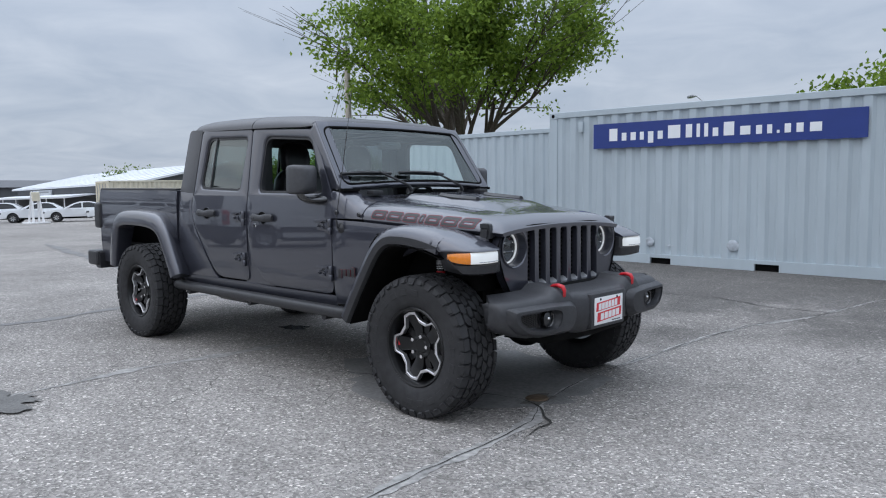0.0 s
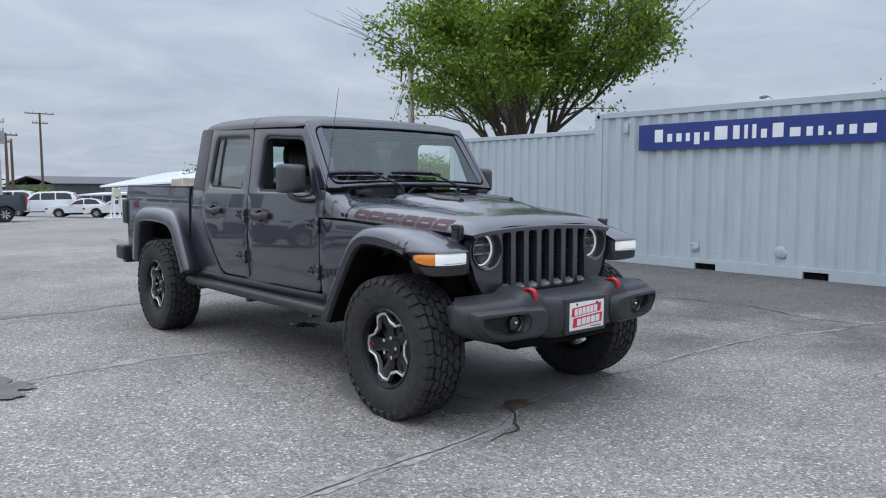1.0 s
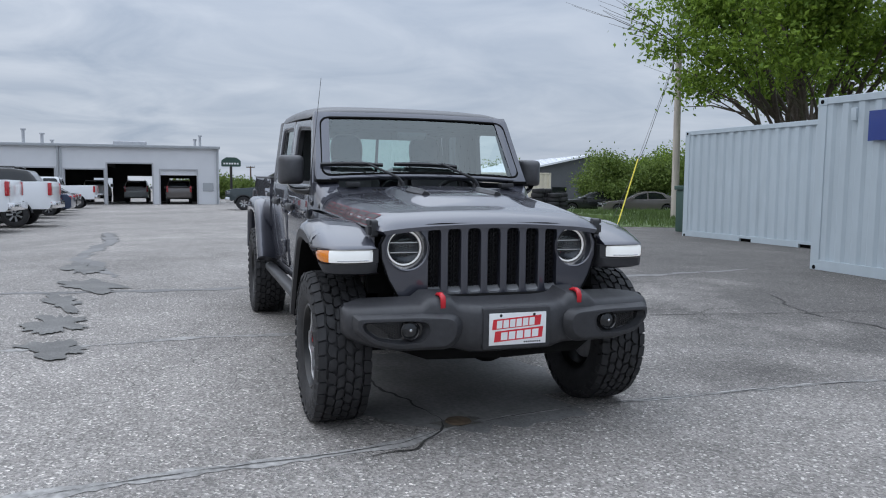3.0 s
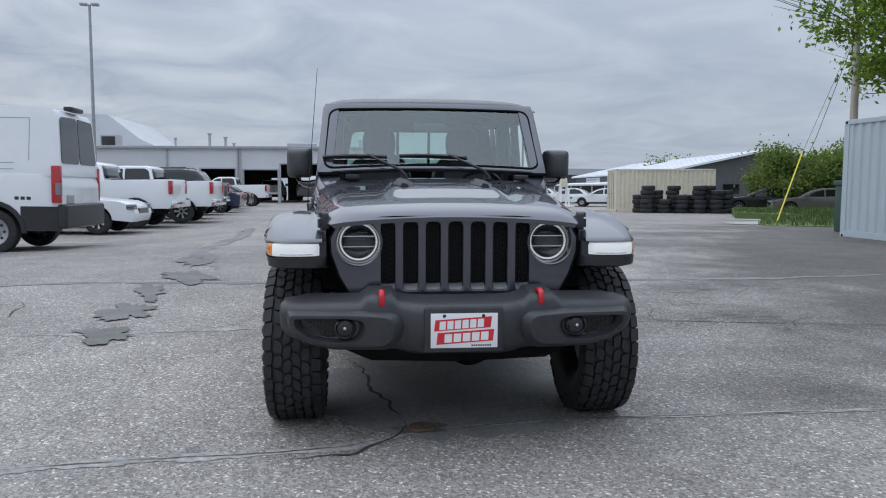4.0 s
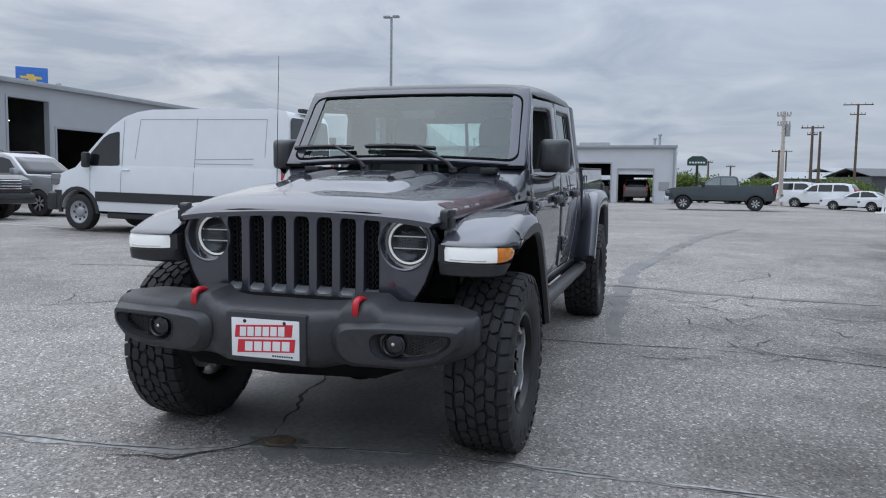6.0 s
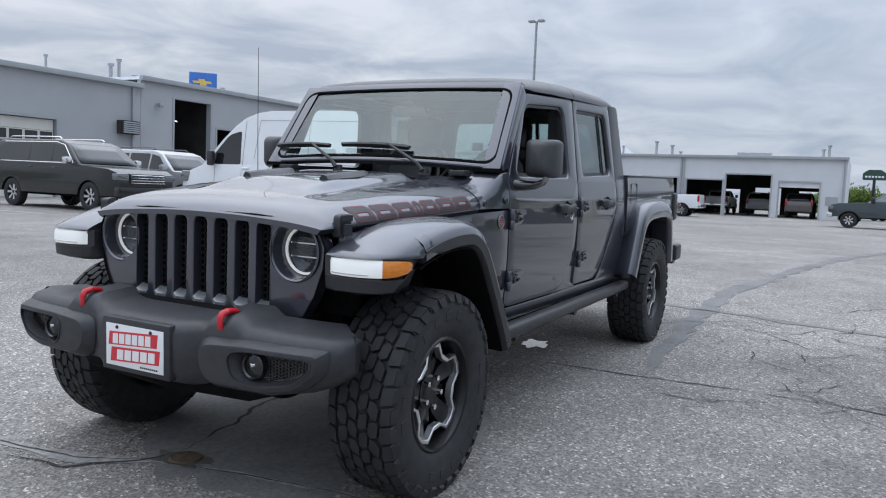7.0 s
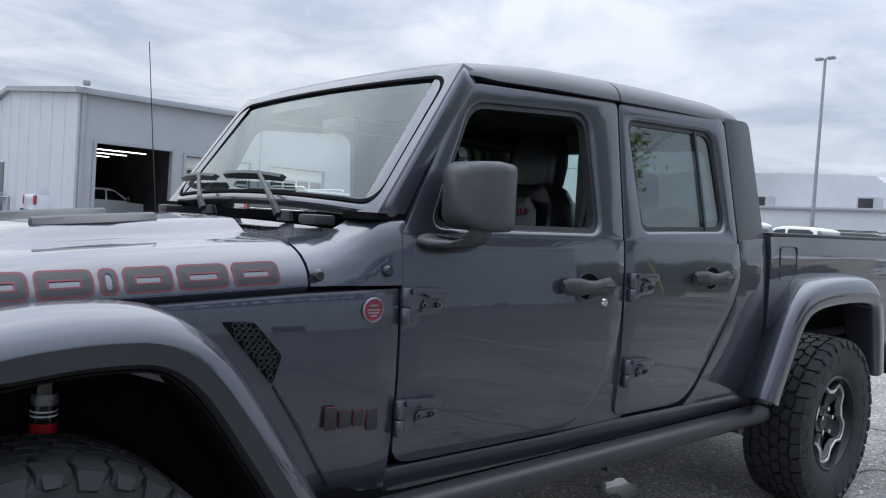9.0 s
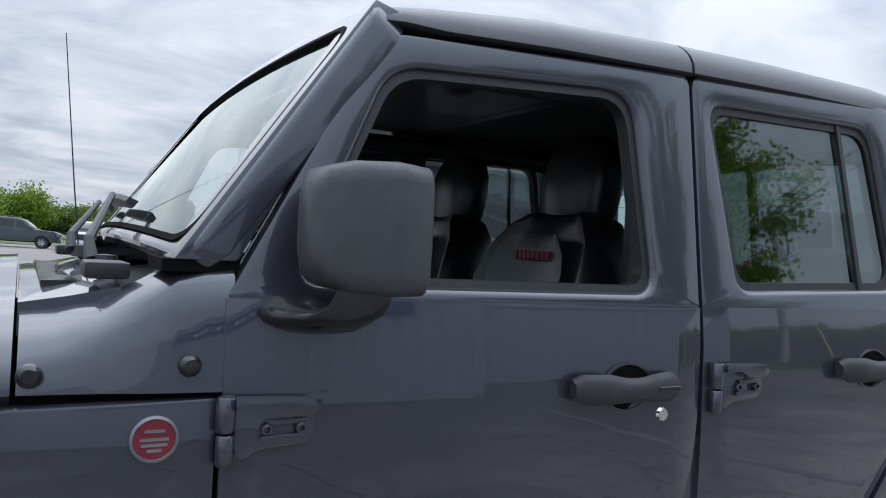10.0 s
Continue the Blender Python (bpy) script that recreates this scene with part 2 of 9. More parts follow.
DARK_WALL = mat("dark_metal_siding", (0.085, 0.09, 0.098), 0.6, 0, 0, 0.1, 1)
# near-black: carries the shade inside open bays, and serves dark small parts
BAY_DARK = mat("bay_shade_and_dark_parts", (0.035, 0.034, 0.033), 0.9, 0, 0, 0.4, 0.8)
DOOR_CREAM = mat("pale_garage_door", (0.62, 0.61, 0.56), 0.5, 0, 0, 0.04, 2)
WOOD = mat("weathered_pole_wood", (0.49, 0.44, 0.39), 0.85, 0, 0, 0.2, 8, bump=0.3, bscale=40, streak=(1, 1, 0.08))
WOOD_DARK = mat("brown_pole_wood", (0.12, 0.085, 0.06), 0.85, 0, 0, 0.2, 8, streak=(1, 1, 0.1))
GALV = mat("galvanised_metal", (0.36, 0.37, 0.385), 0.45, 0.5, 0, 0.1, 6)
YELLOW = mat("yellow_plastic", (0.75, 0.62, 0.06), 0.5, 0, 0, 0.08, 6)
GREEN_BIN = mat("green_plastic", (0.03, 0.07, 0.055), 0.6, 0, 0, 0.1, 6)
BLUE_BOX = mat("blue_paint", (0.03, 0.13, 0.42), 0.4, 0, 0.2, 0.08, 6)
LIP = mat("satin_grey_lip", (0.24, 0.245, 0.255), 0.38, 0.5, 0, 0.06, 30)
BUMPER = mat("black_bumper_plastic", (0.034, 0.0345, 0.038), 0.46, 0.0, 0.0, 0.14, 40, bump=0.16, bscale=420, vary2=0.12, scale2=4, spec=0.42)
MIRROR_CASE = mat("satin_mirror_case", (0.054, 0.055, 0.060), 0.46, 0.0, 0.0, 0.10, 40, bump=0.12, bscale=420, spec=0.5)
MESH_BLACK = mat("matt_black_mesh", (0.010, 0.010, 0.011), 0.6, 0, 0, 0.1, 40, spec=0.25)
GOLD = mat("gold_vinyl", (0.55, 0.38, 0.09), 0.4, 0, 0, 0.08, 6)
BARK = mat("tree_bark", (0.075, 0.06, 0.047), 0.9, 0, 0, 0.3, 12, bump=0.6, bscale=30)
TUBE = glow_mat("lamp_tube", (1.0, 1.0, 1.0), 1.6)
LINE_WHITE = mat("worn_line_paint", (0.5, 0.5, 0.49), 0.8, 0, 0, 0.3, 30)

# ---- building blocks ----
def thing(name, label, category, m=None, group="", kind=""):
    e = new(name)
    e.empty_display_size = 0.2
    e.matrix_world = m or Matrix()
    return tagged(e, label, category, group, kind)


def to_mesh(name, bm, mats, sharp=35.0, smooth=True):
    bmesh.ops.recalc_face_normals(bm, faces=bm.faces)
    me = bpy.data.meshes.new(name)
    bm.to_mesh(me)
    bm.free()
    for m in mats if isinstance(mats, (list, tuple)) else [mats]:
        me.materials.append(m)
    if smooth:
        me.polygons.foreach_set("use_smooth", [True] * len(me.polygons))
        me.set_sharp_from_angle(angle=radians(sharp))
    return me


def part(name, bm, mats, parent=None, label="", m=None, sharp=35.0, smooth=True):
    ob = new(name, to_mesh(name, bm, mats, sharp, smooth))
    ob.parent = parent
    if m is not None:
        ob.matrix_basis = m
    return tagged(ob, label)


def share(name, mesh, parent, m, label=""):
    ob = new(name, mesh)
    ob.parent = parent
    ob.matrix_basis = m
    return tagged(ob, label)


def box(bm, x0, x1, y0, y1, z0, z1, mi=0, m=None):
    vs = [bm.verts.new((x, y, z)) for x in (x0, x1) for y in (y0, y1) for z in (z0, z1)]
    for q in ((0, 1, 3, 2), (4, 6, 7, 5), (0, 4, 5, 1), (2, 3, 7, 6), (0, 2, 6, 4), (1, 5, 7, 3)):
        bm.faces.new([vs[i] for i in q]).material_index = mi
    if m is not None:
        bmesh.ops.transform(bm, matrix=m, verts=vs)
    return vs


def put3(axis, p, c):
    """A point of the plane across an axis, at c along it."""
    return (p[0], c, p[1]) if axis == "y" else (c, p[0], p[1]) if axis == "x" else (p[0], p[1], c)


def prism(bm, pts, axis, a, b, mi=0, cap=True):
    """A polygon swept along an axis from a to b, which may be numbers or functions of the point."""
    fa = a if callable(a) else (lambda p: a)
    fb = b if callable(b) else (lambda p: b)
    va = [bm.verts.new(put3(axis, p, fa(p))) for p in pts]
    vb = [bm.verts.new(put3(axis, p, fb(p))) for p in pts]
    n = len(pts)
    for i in range(n):
        j = (i + 1) % n
        bm.faces.new((va[i], va[j], vb[j], vb[i])).material_index = mi
    if cap:
        for v in (va, vb[::-1]):
            f = bm.faces.new(v)
            f.material_index = mi
            if n > 4:
                f.normal_update()
                bmesh.ops.triangulate(bm, faces=[f], ngon_method="EAR_CLIP")
    return va, vb


def rounded(pts, r, n=4):
    """A polygon with its corners rounded by r (a number, or one per corner), n + 1 points a corner."""
    out = []
    k = len(pts)
    for i, p in enumerate(pts):
        p = Vector(p)
        a, b = Vector(pts[i - 1]) - p, Vector(pts[(i + 1) % k]) - p
        rr = r[i] if isinstance(r, (list, tuple)) else r
        ra, rb = min(rr, a.length * 0.48), min(rr, b.length * 0.48)
        pa, pb = p + a.normalized() * ra, p + b.normalized() * rb
        for j in range(n + 1):
            t = j / n
            q = pa * (1 - t) ** 2 + p * 2 * t * (1 - t) + pb * t * t
            out.append((q.x, q.y))
    return out


def ring(bm, outer, inner, axis, a, b, mi=0):
    """A frame between two outlines of equal count, swept along an axis."""
    fa = a if callable(a) else (lambda p: a)
    fb = b if callable(b) else (lambda p: b)
    oa = [bm.verts.new(put3(axis, p, fa(p))) for p in outer]
    ob = [bm.verts.new(put3(axis, p, fb(p))) for p in outer]
    ia = [bm.verts.new(put3(axis, p, fa(p))) for p in inner]
    ib = [bm.verts.new(put3(axis, p, fb(p))) for p in inner]
    n = len(outer)
    for i in range(n):
        j = (i + 1) % n
        for q in ((oa[i], oa[j], ob[j], ob[i]), (ia[i], ib[i], ib[j], ia[j]), (oa[i], ia[i], ia[j], oa[j]), (ob[i], ob[j], ib[j], ib[i])):
            bm.faces.new(q).material_index = mi


def loft(bm, rings, mi=0, close=True, caps=True):
    """Skin over rings of equal count."""
    vs = [[bm.verts.new(p) for p in r] for r in rings]
    n = len(rings[0])
    for a, b in zip(vs, vs[1:]):
        for i in range(n if close else n - 1):
            j = (i + 1) % n
            bm.faces.new((a[i], a[j], b[j], b[i])).material_index = mi
    if caps and close:
        for v in (vs[0], vs[-1][::-1]):
            f = bm.faces.new(v)
            f.material_index = mi
            if n > 4:
                f.normal_update()
                bmesh.ops.triangulate(bm, faces=[f], ngon_method="EAR_CLIP")
    return vs


def lathe(bm, prof, n=48, axis="y", mi=0, at=(0, 0, 0), closed=False):
    """Turns a profile of (radius, along) round an axis."""
    at = Vector(at)
    rows = []
    for i in range(n):
        a = 2 * math.pi * i / n
        c, s = math.cos(a), math.sin(a)
        row = []
        for r, h in prof:
            p = (r * c, h, r * s) if axis == "y" else (h, r * c, r * s) if axis == "x" else (r * c, r * s, h)
            row.append(bm.verts.new(Vector(p) + at))
        rows.append(row)
    m = len(prof)
    for i in range(n):
        a, b = rows[i], rows[(i + 1) % n]
        for j in range(m if closed else m - 1):
            k = (j + 1) % m
            bm.faces.new((a[j], a[k], b[k], b[j])).material_index = mi


def tube(bm, pts, r, n=8, mi=0, cap=True):
    """A round bar along a line of points; r may be a list."""
    pts = [Vector(p) for p in pts]
    rings = []
    for i, p in enumerate(pts):
        d = (pts[min(i + 1, len(pts) - 1)] - pts[max(i - 1, 0)]).normalized()
        u = d.orthogonal().normalized() if i == 0 else (u - d * u.dot(d)).normalized()
        v = d.cross(u)
        rr = r[i] if isinstance(r, (list, tuple)) else r
        rings.append([p + (u * math.cos(2 * math.pi * k / n) + v * math.sin(2 * math.pi * k / n)) * rr for k in range(n)])
    loft(bm, rings, mi, True, cap)


def soften(bm, width=0.01, angle=40.0, seg=2, skip_z=None):
    """Rounds the sharp edges, but for those that lie at the height skip_z."""
    es = [e for e in bm.edges if e.is_manifold and len(e.link_faces) == 2 and e.calc_face_angle(0) > radians(angle) and (skip_z is None or max(abs(v.co.z - skip_z) for v in e.verts) > 1e-3)]
    if es:
        bmesh.ops.bevel(bm, geom=es, offset=width, segments=seg, profile=0.6, affect="EDGES", clamp_overlap=True)


def rbox(x0, x1, y0, y1, z0, z1, r=0.02, seg=2):
    bm = bmesh.new()
    box(bm, x0, x1, y0, y1, z0, z1)
    bmesh.ops.recalc_face_normals(bm, faces=bm.faces)
    soften(bm, r, 30, seg)
    return bm


def lerp_table(tab, x):
    """Straight-line lookup in a table of (key, value), keys rising."""
    if x <= tab[0][0]:
        return tab[0][1]
    for (a, va), (b, vb) in zip(tab, tab[1:]):
        if x <= b:
            return va + (vb - va) * (x - a) / (b - a)
    return tab[-1][1]


def solid(bm, pts, width, cell=0.25):
    """A side outline of (x, z) made into a body that is as wide, left and right, as width((x, z)) says."""
    bm.faces.new([bm.verts.new((x, 0, z)) for x, z in pts])
    for axis, k in (((1, 0, 0), 0), ((0, 0, 1), 1)):
        lo, hi = min(p[k] for p in pts), max(p[k] for p in pts)
        n = int((hi - lo) / cell)
        for i in range(1, n + 1):
            c = lo + (hi - lo) * i / (n + 1)
            bmesh.ops.bisect_plane(bm, geom=list(bm.verts) + list(bm.edges) + list(bm.faces), plane_co=Vector(axis) * c, plane_no=axis, dist=1e-5)
    old = list(bm.verts)
    res = bmesh.ops.extrude_face_region(bm, geom=list(bm.faces), use_keep_orig=True)
    for v in old:
        v.co.y = -width((v.co.x, v.co.z))
    for v in [g for g in res["geom"] if isinstance(g, bmesh.types.BMVert)]:
        v.co.y = width((v.co.x, v.co.z))
    bmesh.ops.recalc_face_normals(bm, faces=bm.faces)

# ---- ground ----
def ground_z(x, y):
    """The lot: tilted under the truck, level further off, a little lower past the containers and higher to the south."""
    r = math.hypot(x, y)
    k = min(1.0, max(0.0, (y + 6.0) / 4.0))
    k = k * k * (3 - 2 * k)
    t = min(1.0, max(0.0, (r - 5.0 - 3.0 * k) / (9.0 + 7.0 * k)))
    t = t * t * (3 - 2 * t)
    dip = [min(1.0, max(0.0, v)) for v in ((y - 7.0) / 8.0, (-14.0 - x) / 16.0, (x + 115.0) / 25.0)]
    dip = 0.25 * math.prod(v * v * (3 - 2 * v) for v in dip)
    rise = [min(1.0, max(0.0, v)) for v in ((-7.0 - y) / 6.0, (y + 25.0) / 4.0, (x + 34.0) / 10.0, (6.0 - x) / 8.0)]
    rise = 0.12 * math.prod(v * v * (3 - 2 * v) for v in rise)
    return (1 - t) * (-0.0209 * x - 0.0035 * y) - dip + rise


def asphalt_mat():
    m = bpy.data.materials.new("worn_asphalt")
    m.use_nodes = True
    n, l = m.node_tree.nodes, m.node_tree.links
    b = n["Principled BSDF"]
    co = n.new("ShaderNodeTexCoord")
    P = co.outputs["Object"]

    def noise_tex(scale, detail, rough=0.55):
        t = n.new("ShaderNodeTexNoise")
        t.inputs["Scale"].default_value, t.inputs["Detail"].default_value, t.inputs["Roughness"].default_value = scale, detail, rough
        l.new(P, t.inputs["Vector"])
        return t.outputs["Fac"]

    def remap(v, a, b_, c, d):
        t = n.new("ShaderNodeMapRange")
        t.inputs["From Min"].default_value, t.inputs["From Max"].default_value = a, b_
        t.inputs["To Min"].default_value, t.inputs["To Max"].default_value = c, d
        l.new(v, t.inputs["Value"])
        return t.outputs[0]

    def mul(a, c, op="MULTIPLY"):
        t = n.new("ShaderNodeMath"); t.operation = op
        l.new(a, t.inputs[0])
        if isinstance(c, float):
            t.inputs[1].default_value = c
        else:
            l.new(c, t.inputs[1])
        return t.outputs[0]

    big = remap(noise_tex(0.22, 4), 0.3, 0.7, 0.80, 1.2)
    mid = remap(noise_tex(1.6, 5), 0.3, 0.7, 0.86, 1.14)
    vo = n.new("ShaderNodeTexVoronoi")
    vo.inputs["Scale"].default_value = 85.0
    l.new(P, vo.inputs["Vector"])
    sep = n.new("ShaderNodeSeparateColor")
    l.new(vo.outputs["Color"], sep.inputs[0])
    stone = remap(sep.outputs[0], 0.0, 1.0, 0.55, 1.34)
    pale = remap(sep.outputs[1], 0.87, 0.94, 1.0, 2.1)
    fine = remap(noise_tex(240.0, 2), 0.3, 0.7, 0.8, 1.2)
    # a darker, later resurfaced stretch on the driver's side, with a ragged edge
    mp = n.new("ShaderNodeMapping")
    mp.inputs["Location"].default_value, mp.inputs["Scale"].default_value = (3.5 / 16.0, -9.0 / 7.1, 0), (1 / 16.0, 1 / 7.1, 0)
    px = n.new("ShaderNodeSeparateXYZ")
    l.new(P, px.inputs[0])
    slant = n.new("ShaderNodeVectorMath"); slant.operation = "DOT_PRODUCT"
    slant.inputs[1].default_value = (0.25, 1.0, 0.0)
    l.new(P, slant.inputs[0])
    flat = n.new("ShaderNodeCombineXYZ")
    l.new(px.outputs["X"], flat.inputs[0]); l.new(slant.outputs["Value"], flat.inputs[1])
    l.new(flat.outputs[0], mp.inputs[0])
    ln = n.new("ShaderNodeVectorMath"); ln.operation = "LENGTH"
    l.new(mp.outputs[0], ln.inputs[0])
    rag = remap(noise_tex(0.7, 6), 0.3, 0.7, -0.25, 0.25)
    later = remap(mul(ln.outputs["Value"], rag, "ADD"), 0.70, 1.05, 0.43, 1.0)
    # a net of cracks in worn stretches
    wob = n.new("ShaderNodeTexNoise")
    wob.inputs["Scale"].default_value, wob.inputs["Detail"].default_value = 2.2, 4
    l.new(P, wob.inputs["Vector"])
    wv = n.new("ShaderNodeVectorMath"); wv.operation = "SCALE"; wv.inputs["Scale"].default_value = 0.22
    l.new(wob.outputs["Color"], wv.inputs[0])
    wa = n.new("ShaderNodeVectorMath"); wa.operation = "ADD"
    l.new(P, wa.inputs[0]); l.new(wv.outputs[0], wa.inputs[1])
    net = n.new("ShaderNodeTexVoronoi"); net.feature = "DISTANCE_TO_EDGE"
    net.inputs["Scale"].default_value = 3.6
    l.new(wa.outputs[0], net.inputs["Vector"])
    worn = remap(noise_tex(0.33, 5), 0.50, 0.60, 0.0, 1.0)
    # the net is closest beside the rear of the truck
    mq = n.new("ShaderNodeMapping")
    mq.inputs["Location"].default_value, mq.inputs["Scale"].default_value = (0.75, -0.85, 0), (1 / 3.2, 1 / 2.0, 0)
    l.new(P, mq.inputs[0])
    lq = n.new("ShaderNodeVectorMath"); lq.operation = "LENGTH"
    l.new(mq.outputs[0], lq.inputs[0])
    worn = mul(worn, remap(lq.outputs["Value"], 0.6, 1.15, 1.0, 0.0), "MAXIMUM")
    line = remap(net.outputs["Distance"], 0.004, 0.022, 1.0, 0.0)
    cut = remap(mul(mul(line, worn), remap(noise_tex(3.0, 3), 0.42, 0.58, 0.0, 1.0)), 0.0, 1.0, 1.0, 0.42)
    v = mul(mul(mul(mul(mul(mul(mul(big, mid), stone), pale), fine), later), cut), 0.235)
    cmb = n.new("ShaderNodeCombineColor")
    l.new(mul(v, 1.045), cmb.inputs[0]); l.new(mul(v, 0.975), cmb.inputs[1]); l.new(mul(v, 0.905), cmb.inputs[2])
    l.new(cmb.outputs[0], b.inputs["Base Color"])
    b.inputs["Roughness"].default_value = 0.82
    b.inputs["Specular IOR Level"].default_value = 0.35
    bp = n.new("ShaderNodeBump")
    bp.inputs["Strength"].default_value, bp.inputs["Distance"].default_value = 0.6, 0.006
    l.new(vo.outputs["Distance"], bp.inputs["Height"])
    l.new(bp.outputs[0], b.inputs["Normal"])
    return m


ASPHALT = asphalt_mat()
bm = bmesh.new()
steps = [0] + [0.5 * 1.16 ** i for i in range(58)]
axis_pts = sorted({-s for s in steps} | set(steps))
gv = [[bm.verts.new((x, y, ground_z(x, y))) for y in axis_pts] for x in axis_pts]
for i in range(len(axis_pts) - 1):
    for j in range(len(axis_pts) - 1):
        bm.faces.new((gv[i][j], gv[i + 1][j], gv[i + 1][j + 1], gv[i][j + 1]))
ground = tagged(part("ground", bm, ASPHALT), "worn grey asphalt parking lot with pale stones", "ground", kind="structure")


# ---- shipping containers ----
def corrugated(bm, x0, x1, y, z0, z1, depth, pitch=0.28, sign=1, mi=0):
    """A trapezoid-ribbed steel wall along x, its ribs going in from y."""
    xs = []
    x = x0
    while x < x1 - 1e-4:
        for dx, d in ((0, 0), (0.10, 0), (0.145, 1), (0.235, 1)):
            if x + dx < x1:
                xs.append((x + dx, d))
        x += pitch
    xs.append((x1, 0))
    lo = [bm.verts.new((px, y - sign * d * depth, z0)) for px, d in xs]
    hi = [bm.verts.new((px, y - sign * d * depth, z1)) for px, d in xs]
    for i in range(len(xs) - 1):
        bm.faces.new((lo[i], lo[i + 1], hi[i + 1], hi[i])).material_index = mi


def container(name, label, m, length=6.06, width=2.44, height=2.59, paint=CONT_GREY, dents=False, cat="container"):
    """A steel shipping box; its long front face lies on local y = 0, facing -y, and it starts at x = 0."""
    e = thing(name, label, cat, m)
    for yy, s, nm in ((0.02, -1, "side_panel"), (width - 0.02, 1, "side_panel")):
        bm = bmesh.new()
        corrugated(bm, 0.16, length - 0.16, yy, 0.17, height - 0.1, 0.036, 0.275, s)
        bm2 = part(nm, bm, paint, e, smooth=False)
        sol = bm2.modifiers.new("thick", "SOLIDIFY"); sol.thickness = 0.004
    for x in (0.0, length - 0.16):
        for y in (0.0, width - 0.16):
            bm = bmesh.new()
            box(bm, x, x + 0.16, y, y + 0.16, 0.118, height - 0.118)
            part("corner_post", bm, paint, e)
            for z in (0.0, height - 0.118):
                bm = rbox(x - 0.004, x + 0.166, y - 0.004, y + 0.166, z, z + 0.118, 0.008, 1)
                cst = part("corner_casting", bm, paint, e)
                bm = bmesh.new()
                bmesh.ops.create_cone(bm, cap_ends=True, segments=14, radius1=0.032, radius2=0.032, depth=0.006, matrix=pose(x + 0.08, y - 0.006 if y < 1 else y + 0.168, z + 0.059, 90))
                part("casting_hole", bm, DARK, cst)
    for y in (0.0, width - 0.06):
        bm = rbox(0.16, length - 0.16, y, y + 0.06, height - 0.10, height, 0.006, 1)
        part("top_rail", bm, paint, e)
        bm = bmesh.new()
        spans = [(0.16, length * 0.5 - 1.03), (length * 0.5 - 0.67, length * 0.5 + 0.67), (length * 0.5 + 1.03, length - 0.16)]
        for a, b in spans:
            box(bm, a, b, y, y + 0.06, 0.0, 0.17)
        for a, b in ((spans[0][1], spans[1][0]), (spans[1][1], spans[2][0])):
            box(bm, a, b, y, y + 0.06, 0.115, 0.17)
        part("bottom_rail", bm, paint, e)
        for a, b in ((spans[0][1], spans[1][0]), (spans[1][1], spans[2][0])):
            bm = bmesh.new()
            box(bm, a, b, y + 0.05 if y < 1 else y, y + 0.6 if y < 1 else y - 0.6, 0.006, 0.113)
            part("fork_pocket", bm, DARK, e)
    # ribs showing past the roof rail
    bm = bmesh.new()
    box(bm, 0.02, length - 0.02, 0.05, width - 0.05, height - 0.05, height - 0.02)
    x = 0.3
    while x < length - 0.3:
        box(bm, x, x + 0.13, 0.065, width - 0.065, height - 0.02, height + 0.004)
        x += 0.275
    part("roof", bm, paint, e)
    for x, s in ((0.03, 1), (length - 0.03, -1)):
        bm = bmesh.new()
        ys = 0.16
        lo, hi = [], []
        k = 0
        while ys < width - 0.16:
            d = 0.03 if k % 4 in (2, 3) else 0
            lo.append(bm.verts.new((x + s * d, ys, 0.16))); hi.append(bm.verts.new((x + s * d, ys, height - 0.1)))
            ys += (0.10, 0.045, 0.09, 0.04)[k % 4]
            k += 1
        lo.append(bm.verts.new((x, width - 0.16, 0.16))); hi.append(bm.verts.new((x, width - 0.16, height - 0.1)))
        for i in range(len(lo) - 1):
            bm.faces.new((lo[i], lo[i + 1], hi[i + 1], hi[i]))
        part("end_panel", bm, paint, e, sharp=20)
        bm = rbox(x - 0.03, x + 0.05, 0.16, width - 0.16, height - 0.1, height, 0.006, 1)
        part("end_header", bm, paint, e)
        bm = rbox(x - 0.03, x + 0.05, 0.16, width - 0.16, 0.0, 0.16, 0.006, 1)
        part("end_sill", bm, paint, e)
    bm = bmesh.new()
    box(bm, 0.05, length - 0.05, 0.08, width - 0.08, 0.12, 0.16)
    part("floor", bm, DARK, e)
    return e


def on_lot(x, y, rz=0):
    return pose(x, y, ground_z(x, y), 0, 0, rz)


C1 = pose(-3.36, 7.50, 0.02, 0.0, 1.0, 0.8)
near_box = container("shipping_container", "grey painted steel shipping container with dents near its base", C1)
for xx in (0.62, 5.42):
    part("vent_cover", rbox(xx, xx + 0.09, -0.03, 0.02, 2.22, 2.40, 0.012, 2), CONT_GREY, near_box)
DENTED = mat("dented_paint", (0.42, 0.46, 0.50), 0.5, 0, 0, 0.2, 18)
for xx, zz, rr in ((1.98, 0.37, 0.085), (2.32, 0.33, 0.035), (2.39, 0.33, 0.03), (3.36, 0.37, 0.10), (4.6, 0.45, 0.05)):
    bm = bmesh.new()
    bmesh.ops.create_icosphere(bm, subdivisions=3, radius=rr, matrix=Matrix.Diagonal((1.0, 0.12, 0.85, 1)))
    for v in bm.verts:
        v.co += noise.noise_vector(v.co * 14 + Vector((xx, 0, 0))) * 0.018
    part("dent", bm, DENTED, near_box, "scuffed dent in the lower wall", pose(xx, 0.022, zz))
far_box = container("shipping_container", "grey ribbed steel shipping container behind the nearer one", pose(-10.2, 10.15, 0.08, 0, 0.6, 1.5))

